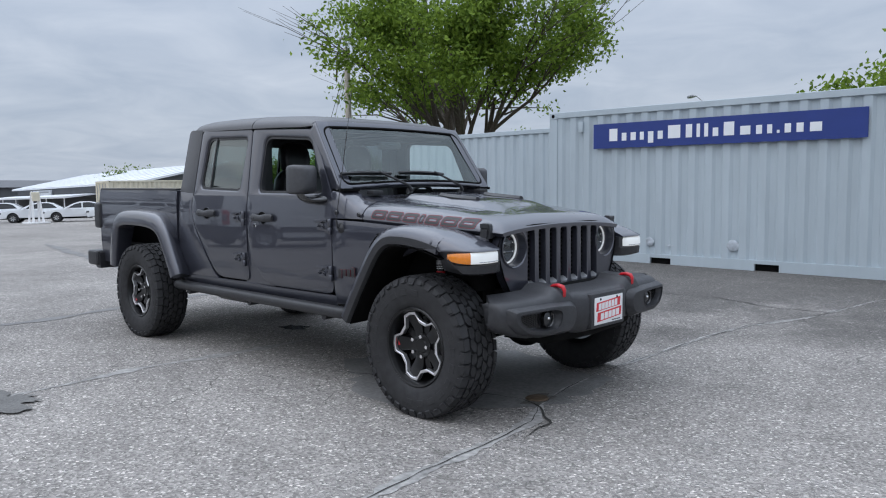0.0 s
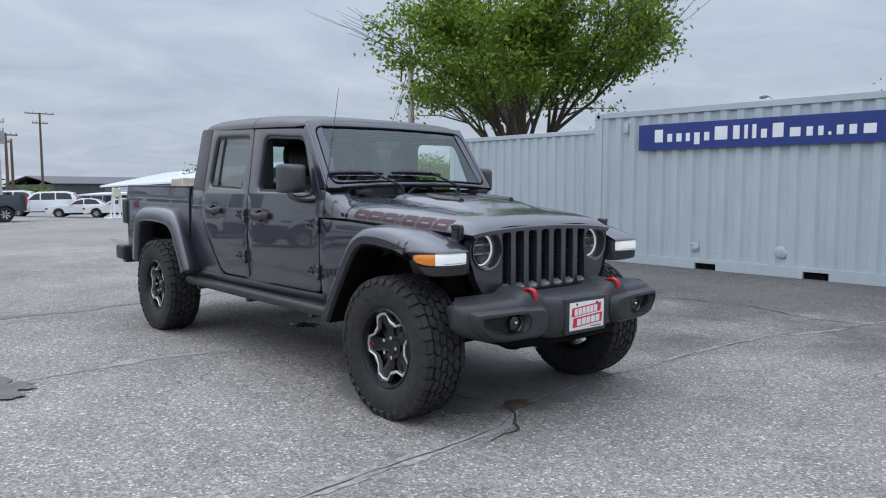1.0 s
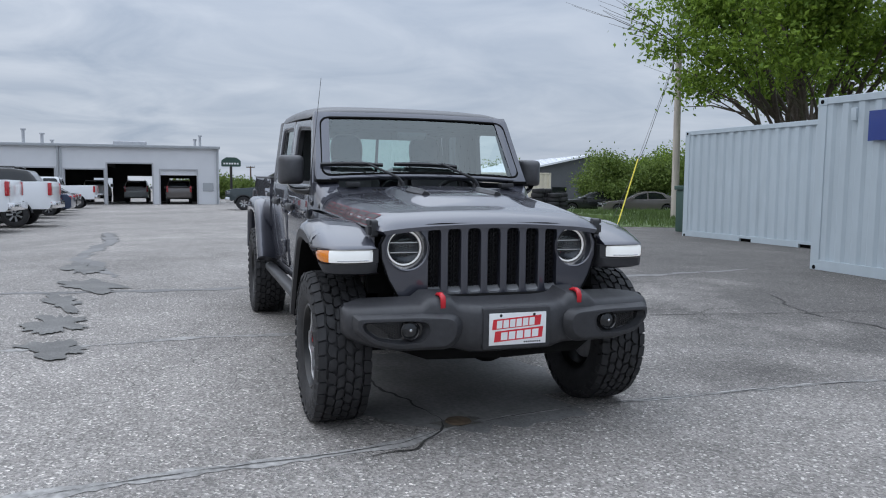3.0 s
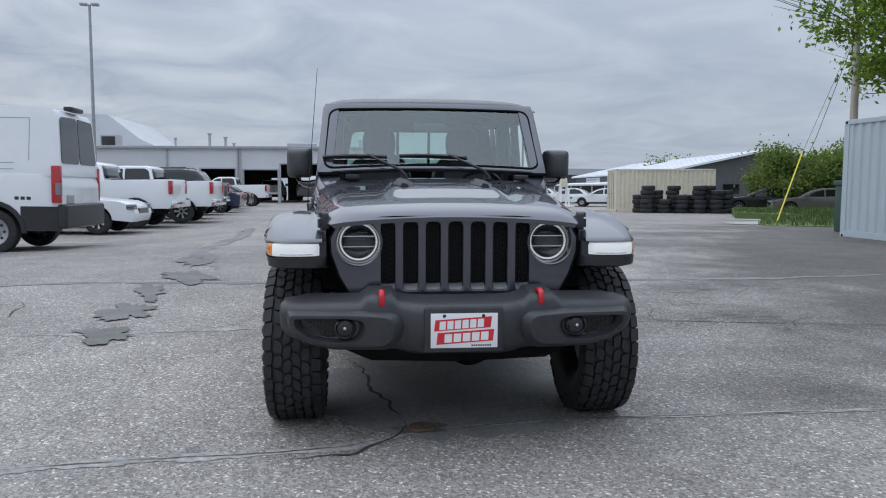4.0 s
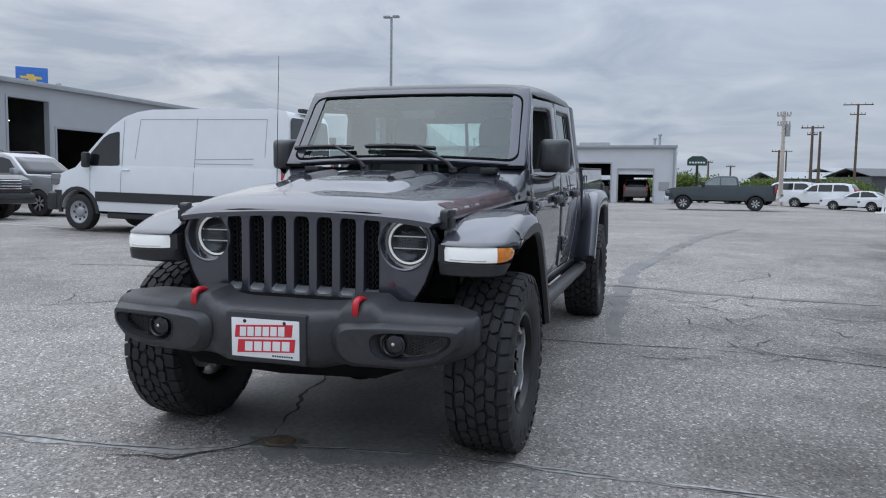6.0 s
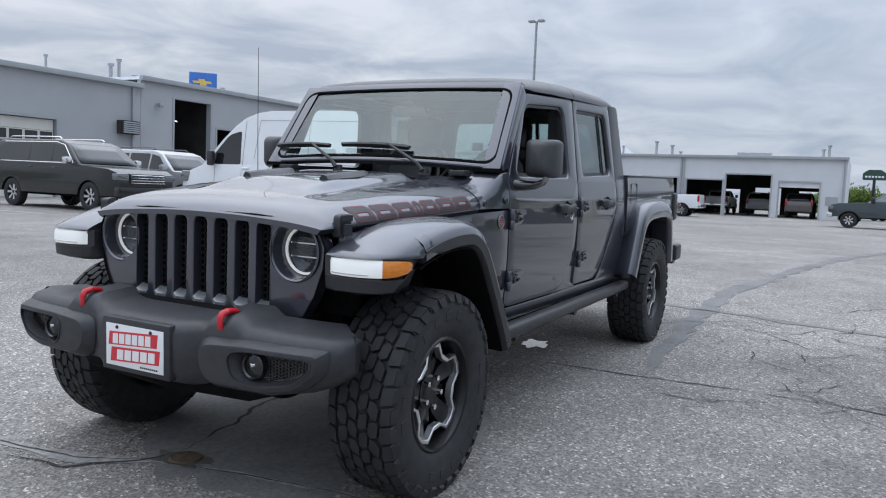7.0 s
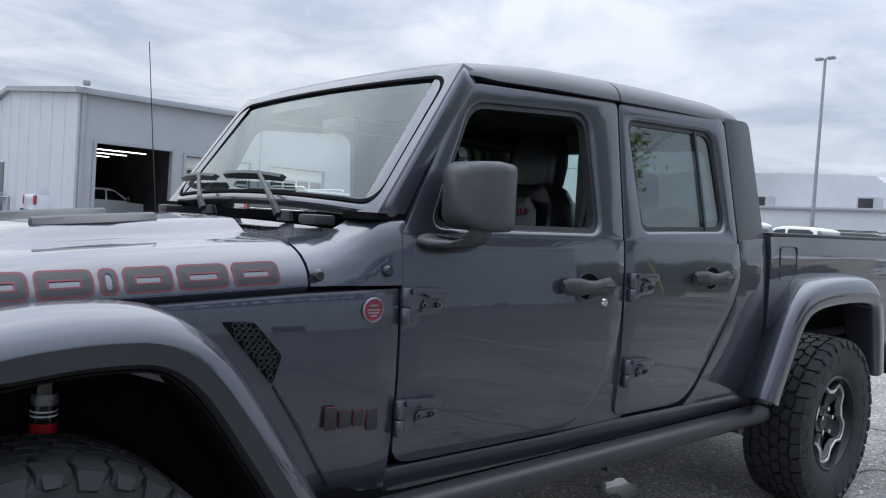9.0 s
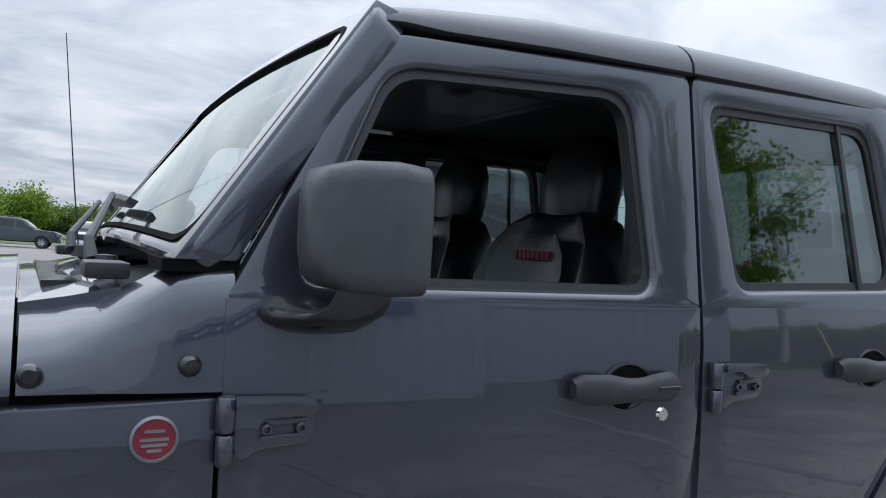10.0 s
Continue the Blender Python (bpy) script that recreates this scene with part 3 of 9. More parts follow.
# banner on the near container: its lettering is set as plain bars
banner = thing("banner_sign", "long blue sign with white lettering on a grey container", "sign", C1)
SX0, SX1, SZ0, SZ1 = 0.93, 5.18, 1.93, 2.335
bm = bmesh.new()
xs = [SX0 + (SX1 - SX0) * i / 62 for i in range(63)]
fr, bk = [], []
for i, x in enumerate(xs):
    sag = 0.008 * math.sin(x * 23.0) if i % 4 else 0.012
    fr.append((bm.verts.new((x, -0.028, SZ0 - abs(sag))), bm.verts.new((x, -0.028, SZ1))))
    bk.append((bm.verts.new((x, -0.008, SZ0 - abs(sag))), bm.verts.new((x, -0.008, SZ1))))
for i in range(62):
    bm.faces.new((fr[i][0], fr[i + 1][0], fr[i + 1][1], fr[i][1]))
    bm.faces.new((bk[i][0], bk[i][1], bk[i + 1][1], bk[i + 1][0]))
    bm.faces.new((fr[i][1], fr[i + 1][1], bk[i + 1][1], bk[i][1]))
    bm.faces.new((fr[i][0], bk[i][0], bk[i + 1][0], fr[i + 1][0]))
part("sign_panel", bm, SIGN_BLUE, banner, sharp=20)
LETTER_WHITE = mat("white_vinyl", (0.8, 0.82, 0.84), 0.4, 0, 0.1, 0.03, 6)
# widths of the letter bars, tall ones flagged
BARS = [(0.19, 1), (0.11, 0), (0.12, 0), (0.09, 0), (0.12, 2), (0.11, 0), (0.26, 1), (0.13, 1), (0.07, 1), (0.08, 1), (0.11, 0), (0.20, 1), (0.19, 0), (0.11, 0), (0.09, 0), (0.05, 3), (0.11, 0), (0.12, 0), (0.20, 0)]
free = (4.62 - 1.22 - sum(w for w, k in BARS)) / (len(BARS) - 1)
x = 1.22
for w, k in BARS:
    z0, z1 = {0: (2.04, 2.17), 1: (2.04, 2.245), 2: (1.985, 2.17), 3: (2.04, 2.085)}[k]
    b_ = rbox(x + 0.1 * w, x + 0.9 * w, -0.034, -0.027, z0, z1, 0.003, 1)
    part("letter_bar", b_, LETTER_WHITE, banner)
    x += w + free

# ---- the pickup ----
truck = thing("pickup_truck", "dark grey four-door pickup truck with black bumper, red tow hooks", "truck", TILT @ pose(0, 0.008, 0))

def spline_table(tab):
    """A smooth table through a few pairs."""
    return [(x, v) for x, v in smooth_pairs(tab, 8)]


def smooth_pairs(pts, per):
    out = []
    P = [pts[0]] + list(pts) + [pts[-1]]
    for i in range(1, len(P) - 2):
        p0, p1, p2, p3 = (Vector(P[i + k]) for k in (-1, 0, 1, 2))
        for j in range(per):
            t = j / per
            q = 0.5 * ((2 * p1) + (p2 - p0) * t + (2 * p0 - 5 * p1 + 4 * p2 - p3) * t * t + (3 * p1 - p0 - 3 * p2 + p3) * t ** 3)
            out.append(tuple(q))
    out.append(tuple(pts[-1]))
    return out


SIDE_TAB = spline_table([(-2.8, 0.822), (-1.2, 0.815), (-0.2, 0.803), (0.8, 0.776), (1.1, 0.754), (1.6, 0.708), (2.2, 0.655)])
SIDE_Z = spline_table([(0.40, -0.050), (0.52, -0.034), (0.60, -0.020), (0.72, -0.006), (0.85, 0.000), (1.00, 0.000), (1.12, -0.003), (1.20, -0.007), (1.255, -0.015), (1.32, -0.026), (1.5, -0.046), (1.8, -0.080)])


def side_y(p):
    """Half width of the body at (x, z): narrower to the nose, leaning in above the belt and under the sill."""
    x, z = p
    return lerp_table(SIDE_TAB, x) + lerp_table(SIDE_Z, z)


def skin(bm, pts, s, thick, proud, cell=0.085, width=side_y):
    """A panel's outer face cut into small cells so that it follows the body's curve, with its rim turned in."""
    f = bm.faces.new([bm.verts.new((x, 0, z)) for x, z in pts])
    for k, (axis, lo, hi) in enumerate((((1, 0, 0), min(p[0] for p in pts), max(p[0] for p in pts)), ((0, 0, 1), min(p[1] for p in pts), max(p[1] for p in pts)))):
        n = int((hi - lo) / cell)
        for i in range(1, n + 1):
            c = lo + (hi - lo) * i / (n + 1)
            bmesh.ops.bisect_plane(bm, geom=list(bm.verts) + list(bm.edges) + list(bm.faces), plane_co=Vector(axis) * c, plane_no=axis, dist=1e-5)
    rim = [e for e in bm.edges if e.is_boundary]
    top = list(bm.verts)
    res = bmesh.ops.extrude_edge_only(bm, edges=rim)
    low = [g for g in res["geom"] if isinstance(g, bmesh.types.BMVert)]
    for v in low:
        v.co.y = s * (width((v.co.x, v.co.z)) - thick)
    for v in top:
        v.co.y = s * (width((v.co.x, v.co.z)) + proud)


def panel(name, pts, thick=0.03, proud=0.0, mats=PAINT, r=0.006, label="", both=True, parent=None, belt=None):
    made = []
    for s in (1, -1) if both else (1,):
        bm = bmesh.new()
        skin(bm, pts, s, thick, proud)
        bmesh.ops.recalc_face_normals(bm, faces=bm.faces)
        if r:
            soften(bm, r, 50, 2, belt)
        made.append(part(name, bm, mats, parent or truck, label))
    return made


def subdiv_line(pts, step):
    """The same outline with points added along its longer edges, so that it can follow the body's curve."""
    out = []
    for i, p in enumerate(pts):
        q = pts[(i + 1) % len(pts)]
        k = max(1, int(math.dist(p, q) / step))
        out += [(p[0] + (q[0] - p[0]) * j / k, p[1] + (q[1] - p[1]) * j / k) for j in range(k)]
    return out


# tub behind the panels, floor, firewall and back wall
bm = bmesh.new()
for s in (1, -1):
    prism(bm, [(1.12, 0.53), (1.12, 1.08), (0.80, 1.235), (-1.16, 1.235), (-1.16, 0.53)], "y", lambda p: s * (side_y(p) - 0.075), lambda p: s * (side_y(p) - 0.03))
box(bm, -1.16, 1.12, -0.74, 0.74, 0.50, 0.56)
box(bm, 1.06, 1.12, -0.70, 0.70, 0.5, 1.12)
box(bm, -1.17, -1.12, -0.74, 0.74, 0.5, 1.22)
part("tub", bm, DARK, truck)

FD = rounded([(0.813, 1.248), (0.814, 0.60), (0.03, 0.60), (-0.151, 0.86), (-0.159, 1.248)], [0.004, 0.07, 0.13, 0.15, 0.004])
RD = rounded([(-0.167, 1.248), (-0.167, 0.612), (-0.61, 0.612), (-0.971, 1.07), (-0.946, 1.248)], [0.004, 0.05, 0.09, 0.16, 0.004])
front_doors = panel("front_door", FD, 0.05, 0.0, r=0.008, belt=1.248)
rear_doors = panel("rear_door", RD, 0.05, 0.0, r=0.008, belt=1.248)
panel("sill_panel", [(0.83, 0.515), (0.83, 0.592), (0.06, 0.592), (-0.2, 0.60), (-0.62, 0.598), (-1.175, 0.60), (-1.175, 0.53)], 0.03, -0.002)
panel("centre_pillar", [(0.13, 0.594), (0.02, 0.74), (-0.13, 0.98), (-0.20, 0.98), (-0.21, 0.65), (-0.23, 0.60)], 0.03, -0.010, r=0.0)
panel("rear_quarter", rounded([(-0.950, 1.262), (-0.978, 1.07), (-0.665, 0.64), (-0.62, 0.602), (-0.62, 0.598), (-1.175, 0.595), (-1.178, 1.275)], [0.003, 0.15, 0.05, 0.003, 0.003, 0.003, 0.01]), 0.03, -0.001)
panel("fender_panel", [(0.820, 0.535), (0.820, 1.100), (1.09, 1.092), (1.6, 1.064), (2.06, 1.035), (2.06, 0.90), (1.55, 0.93), (1.33, 0.85), (1.10, 0.535)], 0.03, -0.001)
panel("front_pillar", [(0.890, 1.303), (0.75, 1.506), (0.572, 1.764), (0.525, 1.750), (0.562, 1.708), (0.697, 1.47), (0.796, 1.303), (0.84, 1.303)], 0.10, -0.004, r=0.004)
# cowl corner: wraps from the side to the top behind the hood
for s in (1, -1):
    bm = bmesh.new()
    rings = []
    front = [(0.725, 1.108), (0.742, 1.108), (0.735, 1.140), (0.717, 1.165), (0.692, 1.185), (0.655, 1.203), (0.60, 1.219), (0.60, 1.187), (0.65, 1.16)]
    for x, ztop, t in ((0.800, 1.294, 0.0), (0.84, 1.294, 0.03), (0.88, 1.290, 0.10), (0.92, 1.272, 0.24), (0.98, 1.250, 0.65), (1.04, 1.243, 0.9), (1.085, 1.238, 1.0)):
        y = side_y((x, 1.1)) - 0.001
        yin = 0.60
        back = [(y - 0.03, 1.108), (y, 1.108), (y - 0.004, 1.185), (y - 0.010, 1.228), (y - 0.018, ztop - 0.014), (y - 0.034, ztop - 0.003), (yin, ztop + 0.003), (yin, ztop - 0.03), (y - 0.09, ztop - 0.04)]
        rings.append([(x, s * (p[0] + (q[0] - p[0]) * t), p[1] + (q[1] - p[1]) * t) for p, q in zip(back, front)])
    loft(bm, rings)
    cow = part("cowl_corner", bm, PAINT, truck, sharp=50)
    for x, z in ((1.070, 1.137), (0.862, 1.148)):
        bm = bmesh.new()
        yy = side_y((x, 1.1))
        lathe(bm, [(0.0, 0.010), (0.010, 0.010), (0.015, 0.006), (0.017, 0.0)], 20, "y")
        part("bolt", bm, GLOSS_BLACK, cow, m=pose(x, s * (yy - 0.002), z, 0, 0, 0 if s > 0 else 180))

for s in (1, -1):
    bm = bmesh.new()
    prism(bm, [(0.905, 1.285), (0.905, 1.304), (0.79, 1.306), (0.79, 1.285)], "y", s * 0.60, s * (side_y((0.84, 1.3)) - 0.010))
    part("frame_gasket", bm, DARK, truck, "black rubber gasket")

# windows in the doors: painted frame, black seal
W1o = rounded([(0.813, 1.248), (0.562, 1.708), (-0.153, 1.742), (-0.159, 1.248)], [0.01, 0.05, 0.03, 0.004], 5)
W1i = rounded([(0.705, 1.272), (0.540, 1.650), (0.005, 1.682), (-0.040, 1.272)], [0.05, 0.06, 0.07, 0.05], 5)
W2o = rounded([(-0.167, 1.248), (-0.160, 1.742), (-0.868, 1.765), (-0.940, 1.248)], [0.004, 0.03, 0.05, 0.004], 5)
W2i = rounded([(-0.285, 1.284), (-0.212, 1.686), (-0.778, 1.698), (-0.862, 1.300)], [0.04, 0.05, 0.06, 0.06], 5)


def shrink(pts, d):
    cx, cz = sum(p[0] for p in pts) / len(pts), sum(p[1] for p in pts) / len(pts)
    w, h = max(p[0] for p in pts) - cx, max(p[1] for p in pts) - cz
    return [(cx + (x - cx) * (1 - d / w), cz + (z - cz) * (1 - d / h)) for x, z in pts]


for k, s in enumerate((1, -1)):
    for outer, inner, door in ((W1o, W1i, front_doors[k]), (W2o, W2i, rear_doors[k])):
        bm = bmesh.new()
        ring(bm, outer, inner, "y", lambda p: s * (side_y(p) - 0.05), lambda p: s * side_y(p))
        bmesh.ops.recalc_face_normals(bm, faces=bm.faces)
        inner_es = set()
        near_in = lambda v: min(math.dist((v.co.x, v.co.z), p) for p in inner) < 1e-4
        for v in bm.verts:
            if near_in(v):
                inner_es.update(e for e in v.link_edges if near_in(e.other_vert(v)))
        outer_es = [e for e in bm.edges if e not in inner_es and e.calc_face_angle(0) > 1.0 and min(abs(v.co.z - 1.248) for v in e.verts) > 1e-4]
        bmesh.ops.bevel(bm, geom=[e for e in inner_es if e.calc_face_angle(0) > 1.0 and all(abs(abs(v.co.y) - side_y((v.co.x, v.co.z))) < 1e-4 for v in e.verts)], offset=0.014, segments=3, profile=0.5, affect="EDGES", clamp_overlap=True)
        outer_es = [e for e in outer_es if e.is_valid]
        bmesh.ops.bevel(bm, geom=outer_es, offset=0.006, segments=2, profile=0.6, affect="EDGES", clamp_overlap=True)
        part("window_frame", bm, PAINT, door)
        bm = bmesh.new()
        ring(bm, shrink(inner, -0.003), shrink(inner, 0.016), "y", lambda p: s * (side_y(p) - 0.045), lambda p: s * (side_y(p) - 0.014))
        part("window_seal", bm, BLACK_TRIM, door, "black rubber seal")
    bm = bmesh.new()
    prism(bm, shrink(W2i, 0.008), "y", lambda p: s * (side_y(p) - 0.026), lambda p: s * (side_y(p) - 0.020))
    part("window_pane", bm, GLASS_TINT, rear_doors[k], "tinted glass")
    bm = bmesh.new()
    prism(bm, [(-0.712, 1.295), (-0.655, 1.695), (-0.668, 1.695), (-0.727, 1.295)], "y", lambda p: s * (side_y(p) - 0.018), lambda p: s * (side_y(p) - 0.010))
    part("division_bar", bm, BLACK_TRIM, rear_doors[k])

    # hinges, handles and lock
    def hinge(x, z, door):
        y = side_y((x, z))
        hm = Matrix.Diagonal((1, s, 1, 1)) @ pose(x, y - 0.003, z)
        bm = bmesh.new()
        prism(bm, rounded([(0.008, -0.030), (0.008, 0.046), (-0.104, 0.041), (-0.117, 0.026), (-0.113, -0.020), (-0.100, -0.029), (-0.03, -0.033), (-0.008, -0.046), (0.002, -0.046)], 0.008, 2), "y", 0.0, 0.016)
        bmesh.ops.recalc_face_normals(bm, faces=bm.faces)
        soften(bm, 0.005, 40, 2)
        h = part("hinge", bm, PAINT, door, m=hm)
        bm = bmesh.new()
        prism(bm, rounded([(0.012, 0.030), (0.012, 0.049), (-0.106, 0.045), (-0.119, 0.030), (-0.106, 0.019), (-0.056, 0.019), (-0.030, 0.033)], 0.006, 2), "y", 0.010, 0.034)
        prism(bm, rounded([(-0.034, 0.012), (-0.104, 0.012), (-0.104, 0.005), (-0.042, 0.005)], 0.003, 2), "y", 0.012, 0.023)
        prism(bm, rounded([(-0.028, -0.012), (-0.102, -0.010), (-0.106, -0.018), (-0.030, -0.021)], 0.003, 2), "y", 0.012, 0.024)
        bmesh.ops.recalc_face_normals(bm, faces=bm.faces)
        soften(bm, 0.005, 40, 2)
        part("hinge_rib", bm, PAINT, h)
        for z0, z1, r in ((-0.004, 0.049, 0.015), (-0.054, -0.008, 0.0135)):
            bm = bmesh.new()
            lathe(bm, [(0.0, z0), (r - 0.002, z0), (r, z0 + 0.003), (r, z1 - 0.003), (r - 0.002, z1), (0.0, z1)], 16, "z", at=(0.022, 0.014, 0))
            part("hinge_pin", bm, PAINT, h)
        for bx in (-0.038, -0.092):
            bm = bmesh.new()
            lathe(bm, [(0.0, 0.020), (0.0035, 0.020), (0.005, 0.026), (0.008, 0.025), (0.010, 0.021), (0.0105, 0.015)], 16, "y", at=(bx, 0, -0.002))
            part("bolt", bm, PAINT, h)

    hinge(0.788, 1.055, front_doors[k]); hinge(0.788, 0.742, front_doors[k])
    hinge(-0.215, 1.085, rear_doors[k]); hinge(-0.215, 0.775, rear_doors[k])

    def handle(x, z, door):
        y = side_y((x, z))
        hm = Matrix.Diagonal((1, s, 1, 1)) @ pose(x, y, z)
        ell = lambda k: [(-0.012 + k * 0.060 * math.cos(a), -0.004 + k * 0.046 * math.sin(a)) for a in [2 * math.pi * i / 28 for i in range(28)]]
        # flat black disc stands in for the shaded hollow behind the handle
        bm = bmesh.new()
        prism(bm, ell(0.97), "y", -0.001, 0.0015)
        cup = part("handle_cup_shade", bm, DARK, door, m=hm)
        bm = bmesh.new()
        ring(bm, ell(1.05), ell(0.95), "y", 0.0, 0.004)
        part("cup_rim", bm, PAINT, cup)
        bm = bmesh.new()
        rings = []
        for u in range(15):
            t = u / 14
            xx = 0.132 - 0.264 * t
            e_ = min(1.0, 5.0 * min(t, 1 - t) + 0.66)
            dip = 0.009 * max(0.0, 1 - ((t - 0.53) / 0.22) ** 2)
            top, bot = 0.027 * e_ - dip, -0.029 * e_ + 0.3 * dip
            out = 0.022 + 0.020 * min(1.0, 4.0 * min(t, 1 - t) + 0.2)
            rings.append([(xx, q_, w_) for q_, w_ in ((out - 0.020, bot + 0.004), (out - 0.006, bot), (out - 0.001, bot + 0.008), (out, bot * 0.3), (out - 0.001, top * 0.45), (out - 0.007, top - 0.006), (out - 0.014, top), (out - 0.022, top - 0.003))])
        loft(bm, rings)
        part("handle", bm, BUMPER, door, "dark pull handle", hm, sharp=60)
        bm = bmesh.new()
        box(bm, -0.112, -0.058, 0.0425, 0.0455, -0.006, 0.002)
        bmesh.ops.recalc_face_normals(bm, faces=bm.faces)
        soften(bm, 0.001, 40, 1)
        part("handle_button", bm, GLOSS_BLACK, cup)

    handle(0.050, 1.094, front_doors[k]); handle(-0.717, 1.111, rear_doors[k])
    bm = bmesh.new()
    lathe(bm, [(0.0, 0.006), (0.012, 0.006), (0.015, 0.0)], 18, "y")
    part("lock", bm, CHROME, front_doors[k], "round chrome lock", Matrix.Diagonal((1, s, 1, 1)) @ pose(-0.055, side_y((-0.055, 1.03)), 1.032))

# windscreen frame in its own slanted plane
WS0, WS1 = Vector((0.882, 0, 1.300)), Vector((0.562, 0, 1.766))
ws_dir = (WS1 - WS0).normalized()
ws_len = (WS1 - WS0).length
ws_m = Matrix(((0, ws_dir.x, ws_dir.z, WS0.x), (1, 0, 0, 0), (0, ws_dir.z, -ws_dir.x, WS0.z), (0, 0, 0, 1)))
WSo = [(-0.752, 0.0), (0.752, 0.0), (0.716, ws_len), (-0.716, ws_len)]
WSi = [(-0.706, 0.030), (0.706, 0.030), (0.672, ws_len - 0.052), (-0.672, ws_len - 0.052)]


def finer(pts, r):
    """A rounded four-sided outline with points added along its two level edges."""
    q = rounded(pts, r, 6)
    out = []
    for c in range(4):
        out += q[c * 7:c * 7 + 7]
        if c in (0, 2):
            a, b = q[c * 7 + 6], q[(c * 7 + 7) % 28]
            out += [(a[0] + (b[0] - a[0]) * i / 12, a[1] + (b[1] - a[1]) * i / 12) for i in range(1, 12)]
    return out


WSo, WSi = finer(WSo, 0.05), finer(WSi, 0.075)
bow = lambda p: (0.050 - 0.030 * p[1] / ws_len) * (1 - (p[0] / 0.745) ** 2)
bm = bmesh.new()
ring(bm, WSo, WSi, "z", lambda p: bow(p) - 0.072 + 0.030 * max(0.0, 1 - p[1] / 0.10), lambda p: bow(p))
bmesh.ops.recalc_face_normals(bm, faces=bm.faces)
soften(bm, 0.014, 50, 3)
ws_frame = part("windshield_frame", bm, PAINT, truck, m=ws_m)
bm = bmesh.new()
ring(bm, shrink(WSi, -0.004), shrink(WSi, 0.007), "z", lambda p: bow(p) - 0.012, lambda p: bow(p) + 0.003)
part("windshield_seal", bm, DARK, ws_frame, "black rubber seal")
bm = bmesh.new()
ring(bm, shrink(WSi, 0.004), shrink(WSi, 0.020), "z", lambda p: bow(p) - 0.012, lambda p: bow(p) - 0.0085)
part("glass_border", bm, DARK, ws_frame, "black printed border of the glass")
bm = bmesh.new()
gx = [-0.706 + 1.412 * i / 16 for i in range(17)]
gu = [(0.030 + (ws_len - 0.076) * j / 6) for j in range(7)]
vv = [[bm.verts.new((x * (1.0 - 0.041 * (u / ws_len)), u, bow((x, u)) - 0.006)) for u in gu] for x in gx]
for i in range(16):
    for j in range(6):
        bm.faces.new((vv[i][j], vv[i + 1][j], vv[i + 1][j + 1], vv[i][j + 1]))
wpane = part("windshield", bm, GLASS, ws_frame, "clear laminated glass")
wpane.visible_shadow = False
# roof: grained hardtop in two pieces with a seam
def roof_piece(name, stations, label=""):
    bm = bmesh.new()
    rings = []
    for x, ze, zc, hw in stations:
        top = []
        zl = ze - 0.034 - 0.026 * min(1.0, max(0.0, (0.572 - x) / 0.10))
        for v in (-1, -0.995, -0.98, -0.96, -0.93, -0.88, -0.8, -0.6, -0.3, 0, 0.3, 0.6, 0.8, 0.88, 0.93, 0.96, 0.98, 0.995, 1):
            a = abs(v)
            top.append((x, v * hw, zl + (zc - 0.012 * a * a - zl) * (1 - a ** 9) ** 0.5))
        bot = [(x, v * (hw - 0.008), zl - 0.002 + (0.012 if abs(v) < 0.9 else 0)) for v in (1.0, 0.6, 0.0, -0.6, -1.0)]
        rings.append(top + bot)
    loft(bm, rings)
    return part(name, bm, HARDTOP, truck, label, sharp=50)


roof_piece("roof_panel", [(0.578, 1.740, 1.746, 0.704), (0.566, 1.764, 1.776, 0.712), (0.52, 1.778, 1.796, 0.720), (0.44, 1.787, 1.812, 0.726), (0.2, 1.796, 1.838, 0.736), (-0.148, 1.804, 1.854, 0.742)])
roof_piece("roof_panel", [(-0.156, 1.804, 1.854, 0.742), (-0.5, 1.811, 1.861, 0.742), (-0.85, 1.815, 1.862, 0.736), (-1.0, 1.810, 1.852, 0.728), (-1.07, 1.792, 1.830, 0.718), (-1.095, 1.755, 1.788, 0.706)])
# rear corner pillars of the hardtop and its back window
for s in (1, -1):
    bm = bmesh.new()
    prism(bm, rounded([(-0.952, 1.258), (-0.878, 1.772), (-1.078, 1.776), (-1.172, 1.274)], [0.004, 0.01, 0.04, 0.004], 3), "y", lambda p: s * (side_y(p) - 0.05), lambda p: s * (side_y(p) - 0.003))
    bmesh.ops.recalc_face_normals(bm, faces=bm.faces)
    soften(bm, 0.012, 50, 2)
    part("roof_pillar", bm, HARDTOP, truck)
BWo = rounded([(-0.76, 1.26), (0.76, 1.26), (0.66, 1.775), (-0.66, 1.775)], 0.02, 4)
BWi = rounded([(-0.60, 1.34), (0.60, 1.34), (0.54, 1.66), (-0.54, 1.66)], 0.05, 4)
bm = bmesh.new()
ring(bm, BWo, BWi, "x", lambda p: -1.17 + (p[1] - 1.26) * 0.18, lambda p: -1.12 + (p[1] - 1.26) * 0.18)
back = part("back_panel", bm, HARDTOP, truck)
bm = bmesh.new()
prism(bm, shrink(BWi, -0.004), "x", lambda p: -1.150 + (p[1] - 1.26) * 0.18, lambda p: -1.145 + (p[1] - 1.26) * 0.18)
part("back_window", bm, GLASS, back, "clear back window").visible_shadow = False
bm = bmesh.new()
for y in (-0.14, 0.14):
    prism(bm, [(y - 0.012, 1.34), (y + 0.012, 1.34), (y + 0.012, 1.66), (y - 0.012, 1.66)], "x", lambda p: -1.155 + (p[1] - 1.26) * 0.18, lambda p: -1.135 + (p[1] - 1.26) * 0.18)
